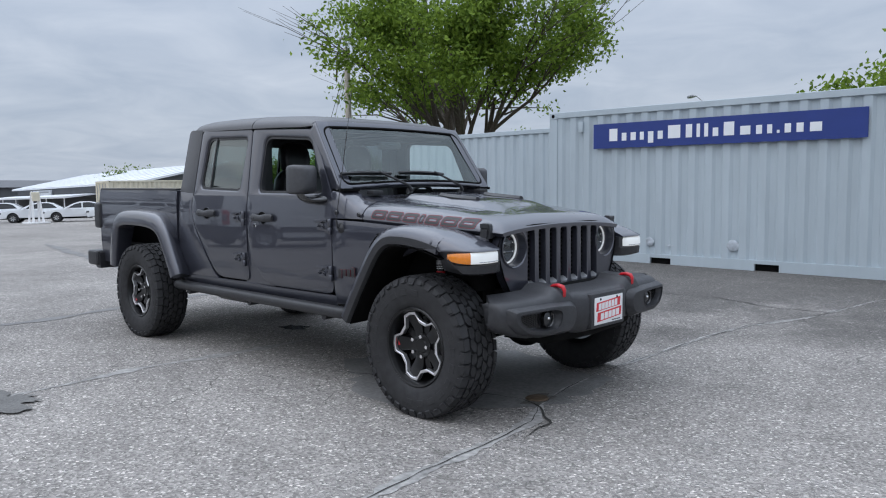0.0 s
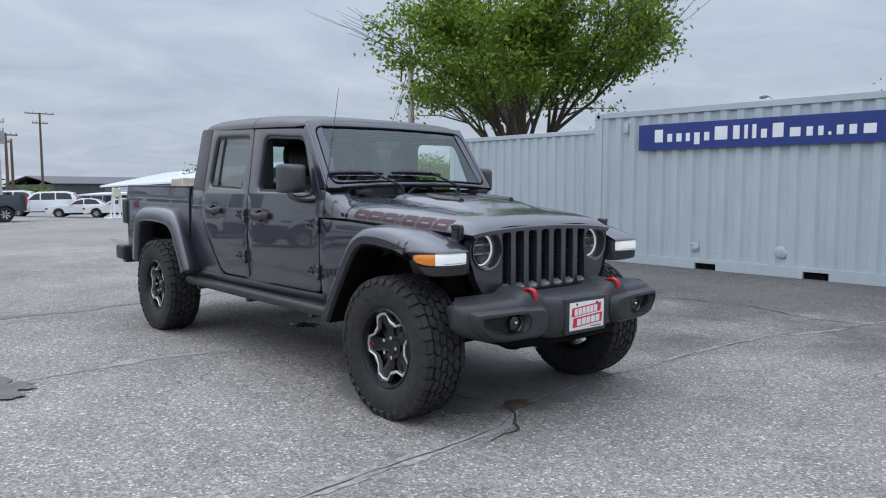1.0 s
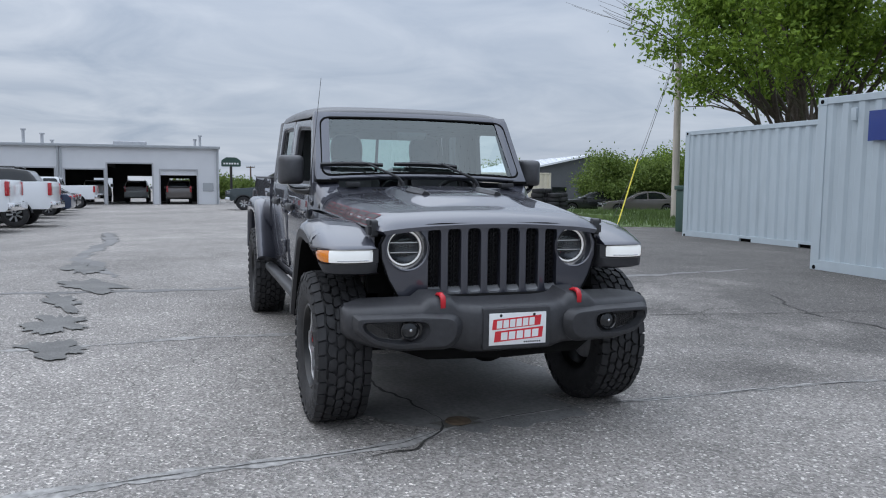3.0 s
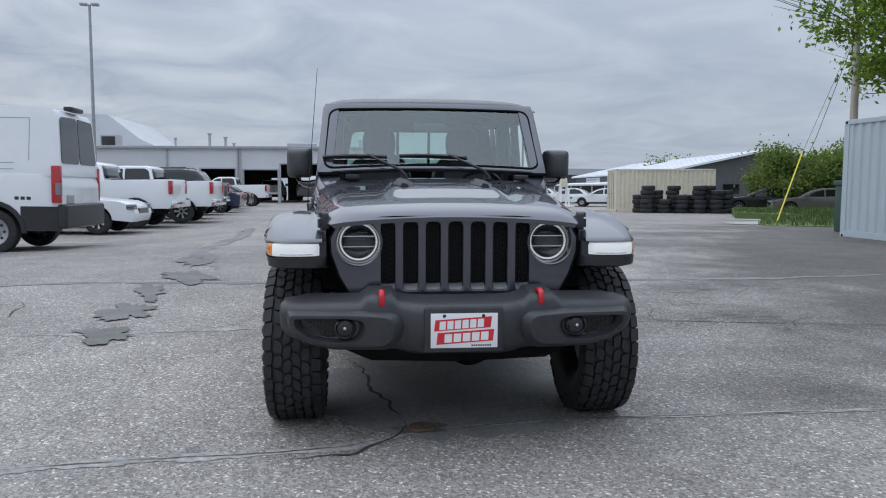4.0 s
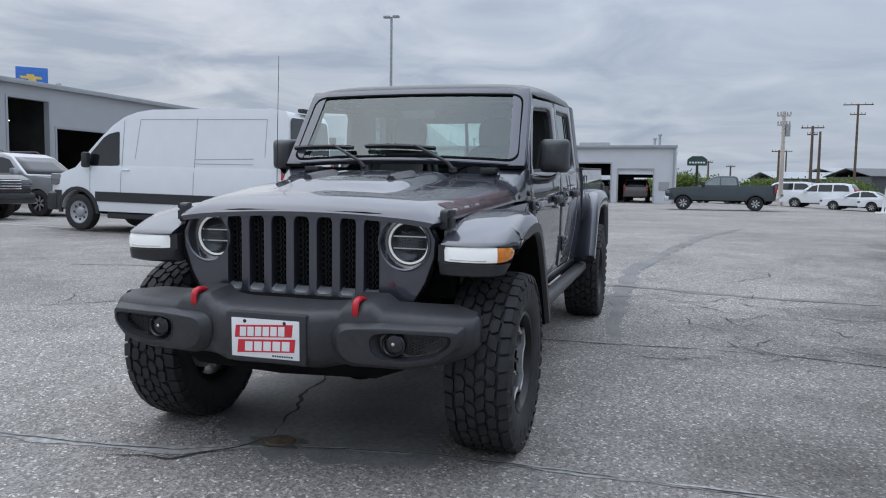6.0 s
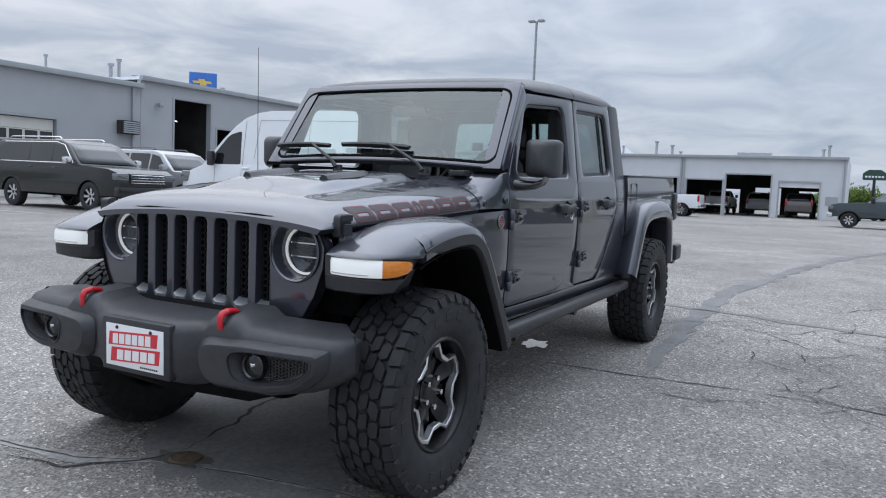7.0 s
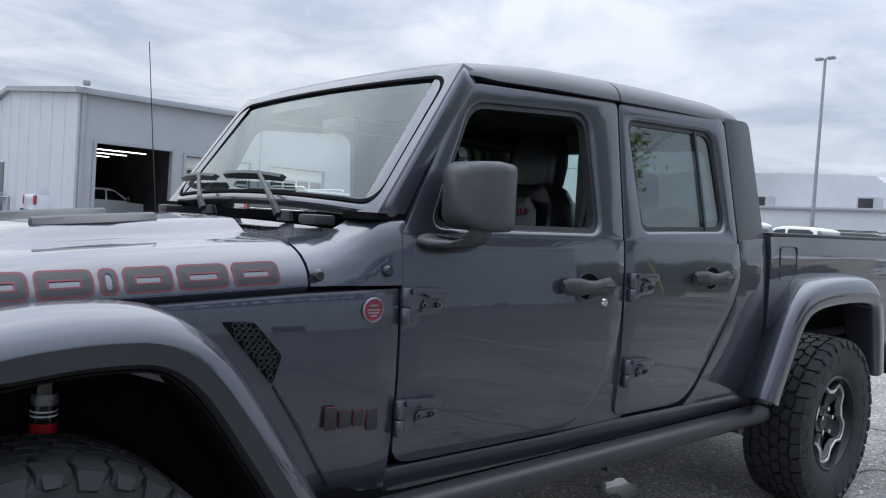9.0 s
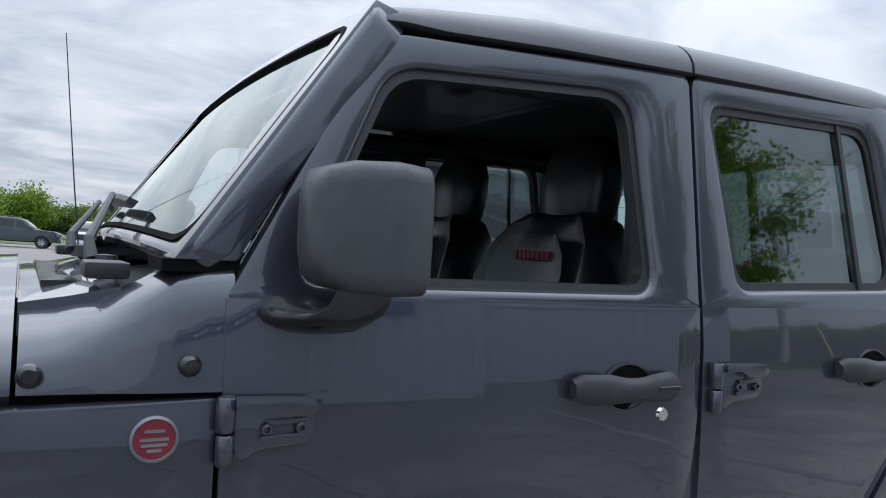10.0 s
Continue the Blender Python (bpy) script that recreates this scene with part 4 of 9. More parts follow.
part("back_window_bar", bm, BLACK_TRIM, back)
bm = bmesh.new()
box(bm, -1.04, 0.56, -0.68, 0.68, 1.755, 1.762)
part("headliner", bm, HEADLINER, truck)
for s in (1, -1):
    bm = bmesh.new()
    box(bm, -0.21, -0.11, s * 0.60, s * 0.685, 1.2, 1.745)
    part("roll_bar", bm, BLACK_TRIM, truck)
    bm = bmesh.new()
    tube(bm, [(0.52, s * 0.60, 1.70), (-0.1, s * 0.60, 1.70), (-1.1, s * 0.58, 1.70)], 0.035, 10)
    part("roll_bar", bm, BLACK_TRIM, truck)

# hood
def hood_z(x, v):
    """Height of the hood at x and v = y / half width: crown, raised middle, rolled side."""
    a = abs(v)
    base = lerp_table([(0.98, 1.243), (1.1, 1.236), (1.6, 1.198), (1.95, 1.160), (2.06, 1.138), (2.11, 1.112), (2.135, 1.088)], x)
    edge = lerp_table([(0.98, 1.112), (1.09, 1.108), (2.1, 1.056), (2.135, 1.052)], x)
    dome = 0.034 * max(0.0, min(1.0, (0.50 - a) / 0.10)) * max(0.0, min(1.0, (1.86 - x) / 0.22))
    roll = max(0.0, (a - 0.76) / 0.24)
    z = base - 0.03 * a * a + dome
    return z + (edge - z) * (1 - math.sqrt(max(0.0, 1 - roll ** 2.3)))


def hood_w(x):
    return lerp_table([(0.98, 0.748), (1.09, 0.741), (1.6, 0.695), (2.0, 0.650), (2.09, 0.636), (2.135, 0.612)], x)


bm = bmesh.new()
hx = [1.092, 1.15, 1.22, 1.3, 1.4, 1.5, 1.6, 1.66, 1.72, 1.78, 1.84, 1.9, 1.98, 2.04, 2.08, 2.105, 2.122, 2.135]
hv = [-1, -0.9975, -0.99, -0.975, -0.955, -0.93, -0.90, -0.86, -0.82, -0.79, -0.76, -0.7, -0.62, -0.55, -0.5, -0.47, -0.44, -0.41, -0.38, -0.3, -0.2, -0.1]
hv = hv + [0] + [-v for v in reversed(hv)]
grid = [[bm.verts.new((x, v * hood_w(x), hood_z(x, v))) for v in hv] for x in hx]
low = [[bm.verts.new((x, v * (hood_w(x) - 0.02), hood_z(x, v) - 0.02)) for v in hv] for x in hx]
for g, flip in ((grid, False), (low, True)):
    for i in range(len(hx) - 1):
        for j in range(len(hv) - 1):
            q = (g[i][j], g[i + 1][j], g[i + 1][j + 1], g[i][j + 1])
            bm.faces.new(q[::-1] if flip else q)
for i in range(len(hx) - 1):
    for j in (0, len(hv) - 1):
        bm.faces.new((grid[i][j], grid[i + 1][j], low[i + 1][j], low[i][j]))
for j in range(len(hv) - 1):
    for i in (0, len(hx) - 1):
        bm.faces.new((grid[i][j], grid[i][j + 1], low[i][j + 1], low[i][j]))
hood = part("hood", bm, PAINT, truck, sharp=40)
for s in (1, -1):
    # vent in the dome's flank, washer nozzle, latch
    bm = bmesh.new()
    rings = []
    for x in (1.30, 1.36, 1.44, 1.54, 1.62):
        w = 0.055 * math.sin(math.pi * (x - 1.27) / 0.38) + 0.010
        c = s * 0.225
        z = hood_z(x, 0.30)
        rings.append([(x, c - w, z + 0.004), (x, c - w * 0.5, z + 0.020), (x, c + w * 0.5, z + 0.016), (x, c + w, z + 0.0), (x, c + w, z - 0.02), (x, c - w, z - 0.02)])
    loft(bm, rings)
    part("hood_vent", bm, BLACK_TRIM, hood, "black slotted hood vent", sharp=30)
    bm = bmesh.new()
    prism(bm, rounded([(-0.035, -0.04), (0.035, -0.04), (0.030, 0.045), (-0.025, 0.05)], 0.015, 3), "y", -0.004, 0.032)
    box(bm, -0.020, 0.020, 0.030, 0.046, -0.03, 0.012)
    box(bm, -0.026, 0.026, 0.030, 0.042, 0.022, 0.046)
    bmesh.ops.recalc_face_normals(bm, faces=bm.faces)
    soften(bm, 0.006, 40, 1)
    part("hood_latch", bm, BLACK_TRIM, hood, "black rubber hood latch", Matrix.Diagonal((1, s, 1, 1)) @ pose(2.045, hood_w(2.045) - 0.012, 1.062, 0, 0, -10))

# hood side decal: seven letter-high blocks, red edge round a dark core
DX0, DX1 = 1.965, 1.165
sizes = [0.118, 0.120, 0.115, 0.040, 0.108, 0.120, 0.118]
gap = (DX0 - DX1 - sum(sizes)) / 6


def side_v(x, up):
    """The place across the hood, out at its side, that lies up above the lower edge."""
    lo, hi = 0.76, 1.0
    want = hood_z(x, 1.0) + up
    for _ in range(30):
        mid = (lo + hi) / 2
        lo, hi = (mid, hi) if hood_z(x, mid) > want else (lo, mid)
    return lo


def on_hood_side(x, up, lift, s):
    v = side_v(x, up)
    return (x, s * (v * hood_w(x) + lift), hood_z(x, v) + lift * 0.5)


for s in (1, -1):
    xx = DX0
    for w in sizes if s > 0 else sizes[::-1]:
        lo_, hi_ = 0.010, 0.066
        bm = bmesh.new()

        def outline(d):
            return subdiv_line(rounded([(xx - d, lo_ + d * 0.8), (xx - w + d, lo_ + d * 0.8), (xx - w + d, hi_ - d * 0.8), (xx - d, hi_ - d * 0.8)], max(0.002, 0.016 - d * 0.6), 4), 0.02)

        insets = [0.0, 0.0042, 0.0235, 0.0275] if w > 0.06 else [0.0, 0.0042, 0.0135]
        cnt = len(outline(0.0))
        loops = []
        for d in insets:
            pts = outline(d)
            pts = [pts[int(i * len(pts) / cnt)] for i in range(cnt)]
            loops.append([bm.verts.new(on_hood_side(px, pz, 0.0018, s)) for px, pz in pts])
        for j in range(len(loops) - 1):
            for i in range(cnt):
                k = (i + 1) % cnt
                vs = []
                for v in (loops[j][i], loops[j][k], loops[j + 1][k], loops[j + 1][i]):
                    if v not in vs:
                        vs.append(v)
                bm.faces.new(vs).material_index = 1 if j == 1 else 0
        part("decal_block", bm, [DECAL_RED, DECAL_BLACK], hood, "dark letter block edged in red")
        xx -= w + gap

# cowl grille between hood and windscreen
bm = bmesh.new()
rings = []
for x, z in ((1.088, 1.225), (1.02, 1.236), (0.945, 1.252)):
    rings.append([(x, y, z + 0.008 * (1 - (y / 0.62) ** 2)) for y in [-0.62 + 1.24 * i / 10 for i in range(11)]] + [(x, 0.62, z - 0.05), (x, -0.62, z - 0.05)])
loft(bm, rings)
cowl = part("cowl_grille", bm, PAINT, truck, sharp=40)
bm = bmesh.new()
for i in range(26):
    y = -0.40 + 0.032 * i
    box(bm, 0.985, 1.055, y, y + 0.014, 1.236, 1.247)
part("cowl_louvre", bm, GLOSS_BLACK, cowl)
for y in (-0.52, 0.56):
    part("hinge_block", rbox(0.93, 1.0, y - 0.045, y + 0.045, 1.262, 1.290, 0.008), BLACK_TRIM, cowl)
# wipers: pivot, arm, blade
def ws_pt(y, u, lift=0.035):
    return ws_m @ Vector((y, u, bow((y, u)) + lift))


for pivot, elbow, tip in (((-0.19, -0.065), (-0.42, 0.085), (-0.71, 0.105)), ((0.345, -0.065), (0.10, 0.078), (-0.22, 0.092))):
    w = part("wiper_arm", bmesh.new(), BLACK_TRIM, truck)
    bm = bmesh.new()
    tube(bm, [ws_pt(*pivot, 0.02), ws_pt(pivot[0] - 0.03, pivot[1] + 0.03, 0.045), ws_pt(*elbow, 0.05)], [0.014, 0.010, 0.007], 8)
    lathe(bm, [(0, 0.03), (0.02, 0.028), (0.026, 0.0)], 12, "z", at=ws_pt(*pivot, -0.01))
    bm.to_mesh(w.data)
    bm.free()
    bm = bmesh.new()
    rings = []
    for i in range(9):
        t = i / 8
        y = tip[0] + (elbow[0] + 0.12 - tip[0]) * t
        u = tip[1] + (elbow[1] - tip[1]) * t
        h = 0.012 + 0.010 * math.sin(math.pi * t)
        rings.append([ws_pt(y, u - 0.010, 0.012), ws_pt(y, u + 0.010, 0.012), ws_pt(y, u + 0.006, 0.02 + h), ws_pt(y, u - 0.006, 0.02 + h)])
    loft(bm, rings)
    part("wiper_blade", bm, BLACK_TRIM, w)

# grille: painted face with seven slots and round lamps
GX = 2.128
GRILLE_HALF = [(0.0, 1.092), (0.30, 1.090), (0.50, 1.075), (0.585, 1.045), (0.617, 0.985), (0.613, 0.91), (0.575, 0.80), (0.525, 0.715), (0.485, 0.688), (0.30, 0.684), (0.0, 0.684)]
grille = part("grille", bmesh.new(), PAINT, truck)
bm = bmesh.new()
slot_c = [-0.334 + 0.1113 * i + 0.0 for i in range(7)]
SW, SZT, SZB = 0.0385, 1.064, 0.720
lean = lambda p: GX - 0.055 * max(0.0, p[1] - 0.95) - 0.10 * max(0.0, abs(p[0]) - 0.38) ** 1.2
back_lean = lambda p: lean(p) - 0.05
for c in slot_c:
    # one cell of the face with a round-ended slot cut through it
    h, n = 0.1113 / 2 - (0.0 if abs(c) < 0.33 else 0.0), 4
    inner = rounded([(c - SW + 0.003, SZB), (c + SW - 0.003, SZB), (c + SW - 0.003, SZT), (c - SW + 0.003, SZT)], 0.028, n)
    lo = -0.372 if c < -0.33 else c - h
    hi = 0.372 if c > 0.33 else c + h
    corners = [(lo, 0.686), (hi, 0.686), (hi, 1.091), (lo, 1.091)]
    outer = [corners[k] for k in range(4) for _ in range(n + 1)]
    cell = bmesh.new()
    ring(cell, outer, inner, "x", back_lean, lambda p: lean(p) + 0.004)
    bmesh.ops.remove_doubles(cell, verts=cell.verts, dist=1e-5)
    bmesh.ops.recalc_face_normals(cell, faces=cell.faces)
    rim_es = [e for e in cell.edges if e.calc_face_angle(0) > 1.0 and all(min(math.dist((v.co.y, v.co.z), q) for q in inner) < 1e-4 and v.co.x > lean((v.co.y, v.co.z)) - 0.01 for v in e.verts)]
    bmesh.ops.bevel(cell, geom=rim_es, offset=0.007, segments=3, profile=0.5, affect="EDGES", clamp_overlap=True)
    tmp = bpy.data.meshes.new("cell")
    cell.to_mesh(tmp)
    cell.free()
    bm.from_mesh(tmp)
    bpy.data.meshes.remove(tmp)
HLY, HLZ, HLR = 0.478, 0.962, 0.112
for s in (1, -1):
    # side plate with the lamp hole: the hole's circle joined to the outline by angle
    poly = [(s * 0.372, 1.091), (s * 0.50, 1.077), (s * 0.585, 1.045), (s * 0.617, 0.985), (s * 0.613, 0.91), (s * 0.575, 0.80), (s * 0.525, 0.715), (s * 0.485, 0.690), (s * 0.372, 0.686)]
    N = 40
    circ, outl = [], []
    for k in range(N):
        a = 2 * math.pi * k / N
        d = Vector((math.cos(a), math.sin(a)))
        c = Vector((s * HLY, HLZ))
        circ.append(tuple(c + d * HLR))
        best = None
        for i in range(len(poly)):
            p, q = Vector(poly[i]), Vector(poly[(i + 1) % len(poly)])
            e = q - p
            den = d.x * e.y - d.y * e.x
            if abs(den) < 1e-9:
                continue
            t = ((p.x - c.x) * e.y - (p.y - c.y) * e.x) / den
            u = ((p.x - c.x) * d.y - (p.y - c.y) * d.x) / den
            if t > 0 and -1e-6 <= u <= 1 + 1e-6 and (best is None or t < best):
                best = t
        outl.append(tuple(c + d * max(best, HLR + 0.002)))
    ring(bm, outl, circ, "x", back_lean, lean)
bmesh.ops.recalc_face_normals(bm, faces=bm.faces)
bm.to_mesh(grille.data)
bm.free()
grille.data.polygons.foreach_set("use_smooth", [True] * len(grille.data.polygons))
grille.data.set_sharp_from_angle(angle=radians(40))
bm = bmesh.new()
for s in (1, -1):
    tube(bm, [(lean((s * y, z)) + 0.004, s * y, z) for y, z in GRILLE_HALF], 0.0045, 6)
part("grille_gap", bm, DARK, grille, "dark shut line round the grille")
for c in slot_c:
    # black mesh in each slot, and its bright lower lip
    bm = bmesh.new()
    box(bm, GX - 0.062, GX - 0.052, c - SW, c + SW, SZB, SZT, 1)
    for r in range(13):
        for q in (0, 1):
            z = SZB + 0.014 + r * 0.0262 + (0.013 if q else 0)
            y = c + (-0.017 if q else 0.017)
            hexa = [(y + 0.0115 * math.cos(a), z + 0.0115 * math.sin(a)) for a in [math.pi / 3 * k for k in range(6)]]
            hexb = [(y + 0.0165 * math.cos(a), z + 0.0165 * math.sin(a)) for a in [math.pi / 3 * k for k in range(6)]]
            ring(bm, hexb, hexa, "x", GX - 0.053, GX - 0.034)
    part("slot_mesh", bm, MESH_BLACK, grille, "black honeycomb mesh", smooth=False)
    bm = bmesh.new()
    rings = []
    for y in (c - SW + 0.004, c - SW * 0.6, c, c + SW * 0.6, c + SW - 0.004):
        up = 0.010 if abs(y - c) > SW * 0.8 else 0.0
        rings.append([(GX - 0.05, y, SZB + up), (GX + 0.002, y, SZB + up), (GX + 0.003, y, SZB + 0.010 + up), (GX - 0.026, y, SZB + 0.034 + up * 0.4), (GX - 0.05, y, SZB + 0.036 + up * 0.4)])
    loft(bm, rings)
    part("slot_lip", bm, LIP, grille, "satin grey slot lip")

for s in (1, -1):
    lamp = part("headlight", bmesh.new(), PAINT, truck)
    bm = bmesh.new()
    lathe(bm, [(HLR + 0.006, 0.003), (HLR, 0.005), (HLR - 0.006, 0.0), (0.099, -0.048), (0.0965, -0.080), (0.094, -0.084)], 48, "x")
    bmesh.ops.recalc_face_normals(bm, faces=bm.faces)
    bm.to_mesh(lamp.data); bm.free()
    lamp.matrix_basis = pose(lean((s * HLY, HLZ)) - 0.002, s * HLY, HLZ)
    bm = bmesh.new()
    lathe(bm, [(0.0948, -0.068), (0.0942, -0.061), (0.092, -0.058), (0.0862, -0.058), (0.0845, -0.066)], 48, "x")
    part("light_ring", bm, HALO, lamp, "bright daytime ring")
    bm = bmesh.new()
    lathe(bm, [(0.084, -0.076), (0.05, -0.102), (0.0, -0.108)], 40, "x")
    part("reflector", bm, LENS_DARK, lamp)
    for z in (0.026, -0.026):
        bm = bmesh.new()
        box(bm, -0.100, -0.072, -0.076, 0.076, z - 0.0025, z + 0.0025)
        part("reflector_bar", bm, CHROME, lamp)
    bm = bmesh.new()
    lathe(bm, [(0.0, -0.042), (0.04, -0.046), (0.07, -0.055), (0.083, -0.064)], 40, "x")
    part("lens", bm, glass_mat("lamp_glass", (0.93, 0.95, 0.96), 1.45) if s > 0 else bpy.data.materials["lamp_glass"], lamp, "clear lens").visible_shadow = False

# front fender flares
def sweep_flare(pts, section, s):
    """A section of (across y, out from the arch) swept along an arch of (x, z) points."""
    n = len(pts)
    rings = []
    for i, (x, z) in enumerate(pts):
        a, b = Vector(pts[max(i - 1, 0)]), Vector(pts[min(i + 1, n - 1)])
        t = (b - a).normalized()
        nrm = Vector((-t.y, t.x))
        if nrm.y < 0 and abs(nrm.y) > 0.2:
            nrm = -nrm
        if abs(nrm.y) <= 0.2 and i and (nrm.x * prev.x + nrm.y * prev.y) < 0:
            nrm = -nrm
        prev = nrm
        rings.append([(x + nrm.x * o, s * y, z + nrm.y * o) for y, o in section(x, z)])
    bm = bmesh.new()
    loft(bm, rings)
    return bm


def smooth_line(pts, per=4):
    """Catmull-Rom through the points."""
    out = []
    P = [pts[0]] + list(pts) + [pts[-1]]
    for i in range(1, len(P) - 2):
        p0, p1, p2, p3 = (Vector(P[i + k]) for k in (-1, 0, 1, 2))
        for j in range(per):
            t = j / per
            q = 0.5 * ((2 * p1) + (p2 - p0) * t + (2 * p0 - 5 * p1 + 4 * p2 - p3) * t * t + (3 * p1 - p0 - 3 * p2 + p3) * t ** 3)
            out.append(tuple(q))
    out.append(tuple(pts[-1]))
    return out


ARCH_F = smooth_line([(2.045, 0.952), (1.95, 1.000), (1.80, 1.034), (1.64, 1.047), (1.51, 1.032), (1.405, 0.955), (1.29, 0.790), (1.18, 0.615), (1.118, 0.505)])
ARCH_R = smooth_line([(-2.245, 0.600), (-2.215, 0.78), (-2.16, 0.96), (-2.08, 1.025), (-1.92, 1.047), (-1.60, 1.045), (-1.38, 1.015), (-1.25, 0.935), (-1.14, 0.765), (-1.068, 0.640), (-1.045, 0.590)])


def front_section(x, z):
    b = lerp_table([(1.1, 0.74), (1.3, 0.735), (2.1, 0.645)], x)
    return [(b, 0.042), (0.80, 0.050), (0.905, 0.038), (0.938, 0.014), (0.945, -0.012), (0.947, -0.016), (0.945, -0.052), (0.932, -0.062), (0.905, -0.064), (b, -0.050)]


def front_trim(x, z):
    k = min(1.0, max(0.12, (1.965 - x) / 0.14))
    return [(0.90, -0.010), (0.951, -0.014), (0.951, -0.014 - 0.042 * k), (0.932, -0.014 - 0.054 * k), (0.90, -0.014 - 0.054 * k)]


def rear_section(x, z):
    u = min(1.0, max(0.0, (x + 1.42) / 0.22))
    return [(0.79, 0.070 - 0.085 * u), (0.862, 0.067 - 0.040 * u), (0.905, 0.060 - 0.008 * u), (0.930, 0.044), (0.946, 0.010), (0.950, -0.045), (0.946, -0.062), (0.932, -0.072), (0.90, -0.074), (0.79, -0.066)]


for s in (1, -1):
    fl = part("fender_flare", sweep_flare([q for q in ARCH_F if q[0] < 1.97], front_section, s), PAINT, truck, sharp=50)
    part("flare_edge", sweep_flare([q for q in ARCH_F if q[0] < 1.96], front_trim, s), BLACK_TRIM, fl, "black plastic edge", sharp=50)
    part("wheel_liner", sweep_flare([q for q in ARCH_F if q[0] < 2.0], lambda x, z: [(0.60, -0.058), (0.93, -0.071), (0.93, -0.076), (0.60, -0.064)], s), DARK, fl, "black wheel well liner")
    # nose of the flare: painted top drawn down to the lamp band, which wraps the corner
    bm = bmesh.new()
    rows = []
    for y, xf, o in ((0.652, 2.150, 0.040), (0.70, 2.168, 0.046), (0.76, 2.175, 0.050), (0.82, 2.175, 0.049), (0.852, 2.168, 0.044), (0.878, 2.150, 0.041), (0.902, 2.122, 0.0378), (0.918, 2.085, 0.0285), (0.930, 2.040, 0.0195), (0.939, 2.006, 0.0125), (0.9458, 1.975, -0.012)):
        xb, zb = 1.895 + 0.28 * o, 1.018 + 0.955 * o - 0.0006
        row = []
        for i in range(9):
            t = i / 8
            u, v = xb + 0.60 * (xf - xb), zb - 0.034
            row.append(((1 - t) ** 2 * xb + 2 * t * (1 - t) * u + t * t * xf, s * y, (1 - t) ** 2 * zb + 2 * t * (1 - t) * v + t * t * 0.974))
        row += [(xf + 0.003, s * y, 0.968), (xf - 0.004, s * y, 0.965), (1.93, s * min(y, 0.935), 0.965)]
        rows.append(row)
    loft(bm, rows)
    part("flare_nose", bm, PAINT, fl, sharp=60)
    bm = bmesh.new()
    rings = []
    for y, xf, low in ((0.640, 2.140, 0.838), (0.70, 2.160, 0.836), (0.80, 2.163, 0.837), (0.848, 2.157, 0.839), (0.878, 2.138, 0.840), (0.904, 2.100, 0.842), (0.918, 2.050, 0.880), (0.924, 2.000, 0.922)):
        mid_ = min(0.960, max(0.898, low + 0.018))
        rings.append([(1.90, s * y * 0.98, 0.967), (xf - 0.006, s * (y - 0.006), 0.967), (xf - 0.006, s * (y - 0.006), mid_), (xf + 0.010, s * (y + 0.009), mid_ - 0.004), (xf + 0.006, s * (y + 0.007), low + 0.010), (xf - 0.02, s * y * 0.985, low), (1.93, s * y * 0.96, low + 0.012)])
    loft(bm, rings)
    part("flare_bottom", bm, BLACK_TRIM, fl, "black plastic lower edge", sharp=40)

    def lamp_band(name, pts, m, text):
        """A lens strip along the corner: its outer face follows the points of (x, y, low, high)."""
        bm = bmesh.new()
        rings = [[(x - 0.03, s * (y - 0.03), z0), (x, s * y, z0), (x + 0.003, s * (y + 0.002), z0 * 0.8 + z1 * 0.2), (x + 0.002, s * (y + 0.001), z0 * 0.2 + z1 * 0.8), (x - 0.004, s * (y - 0.002), z1), (x - 0.03, s * (y - 0.03), z1)] for x, y, z0, z1 in pts]
        loft(bm, rings)
        return part(name, bm, m, fl, text, sharp=40)

    drl = lamp_band("daytime_lamp", [(2.153, 0.674, 0.908, 0.955), (2.170, 0.692, 0.903, 0.961), (2.176, 0.75, 0.902, 0.962), (2.175, 0.81, 0.902, 0.963), (2.169, 0.853, 0.903, 0.964), (2.154, 0.878, 0.903, 0.963), (2.144, 0.888, 0.903, 0.963)], DRL, "lit white lamp strip")
    bm = bmesh.new()
    tube(bm, [(2.176, s * 0.695, 0.913), (2.182, s * 0.75, 0.912), (2.181, s * 0.81, 0.912), (2.175, s * 0.851, 0.913)], 0.0022, 6)
    part("lens_rib", bm, CHROME, drl, "bright moulded rib")
    lamp_band("turn_signal", [(2.1435, 0.8885, 0.903, 0.963), (2.126, 0.902, 0.903, 0.962), (2.085, 0.919, 0.906, 0.960), (2.040, 0.928, 0.913, 0.956), (2.012, 0.930, 0.924, 0.951)], AMBER, "amber turn signal")
    part("fender_flare", sweep_flare(ARCH_R, rear_section, s), PAINT, truck, sharp=50)

    # vent behind the wheel, round badge, name badge as plain bars
    vent = part("fender_vent", bmesh.new(), DARK, truck)
    VO = rounded([(1.320, 1.028), (1.238, 1.024), (1.164, 0.938), (1.187, 0.866), (1.238, 0.930)], 0.012, 3)
    bm = bmesh.new()
    prism(bm, VO, "y", lambda p: s * (side_y(p) - 0.01), lambda p: s * (side_y(p) + 0.004))
    bm.to_mesh(vent.data); bm.free()
    bm = bmesh.new()
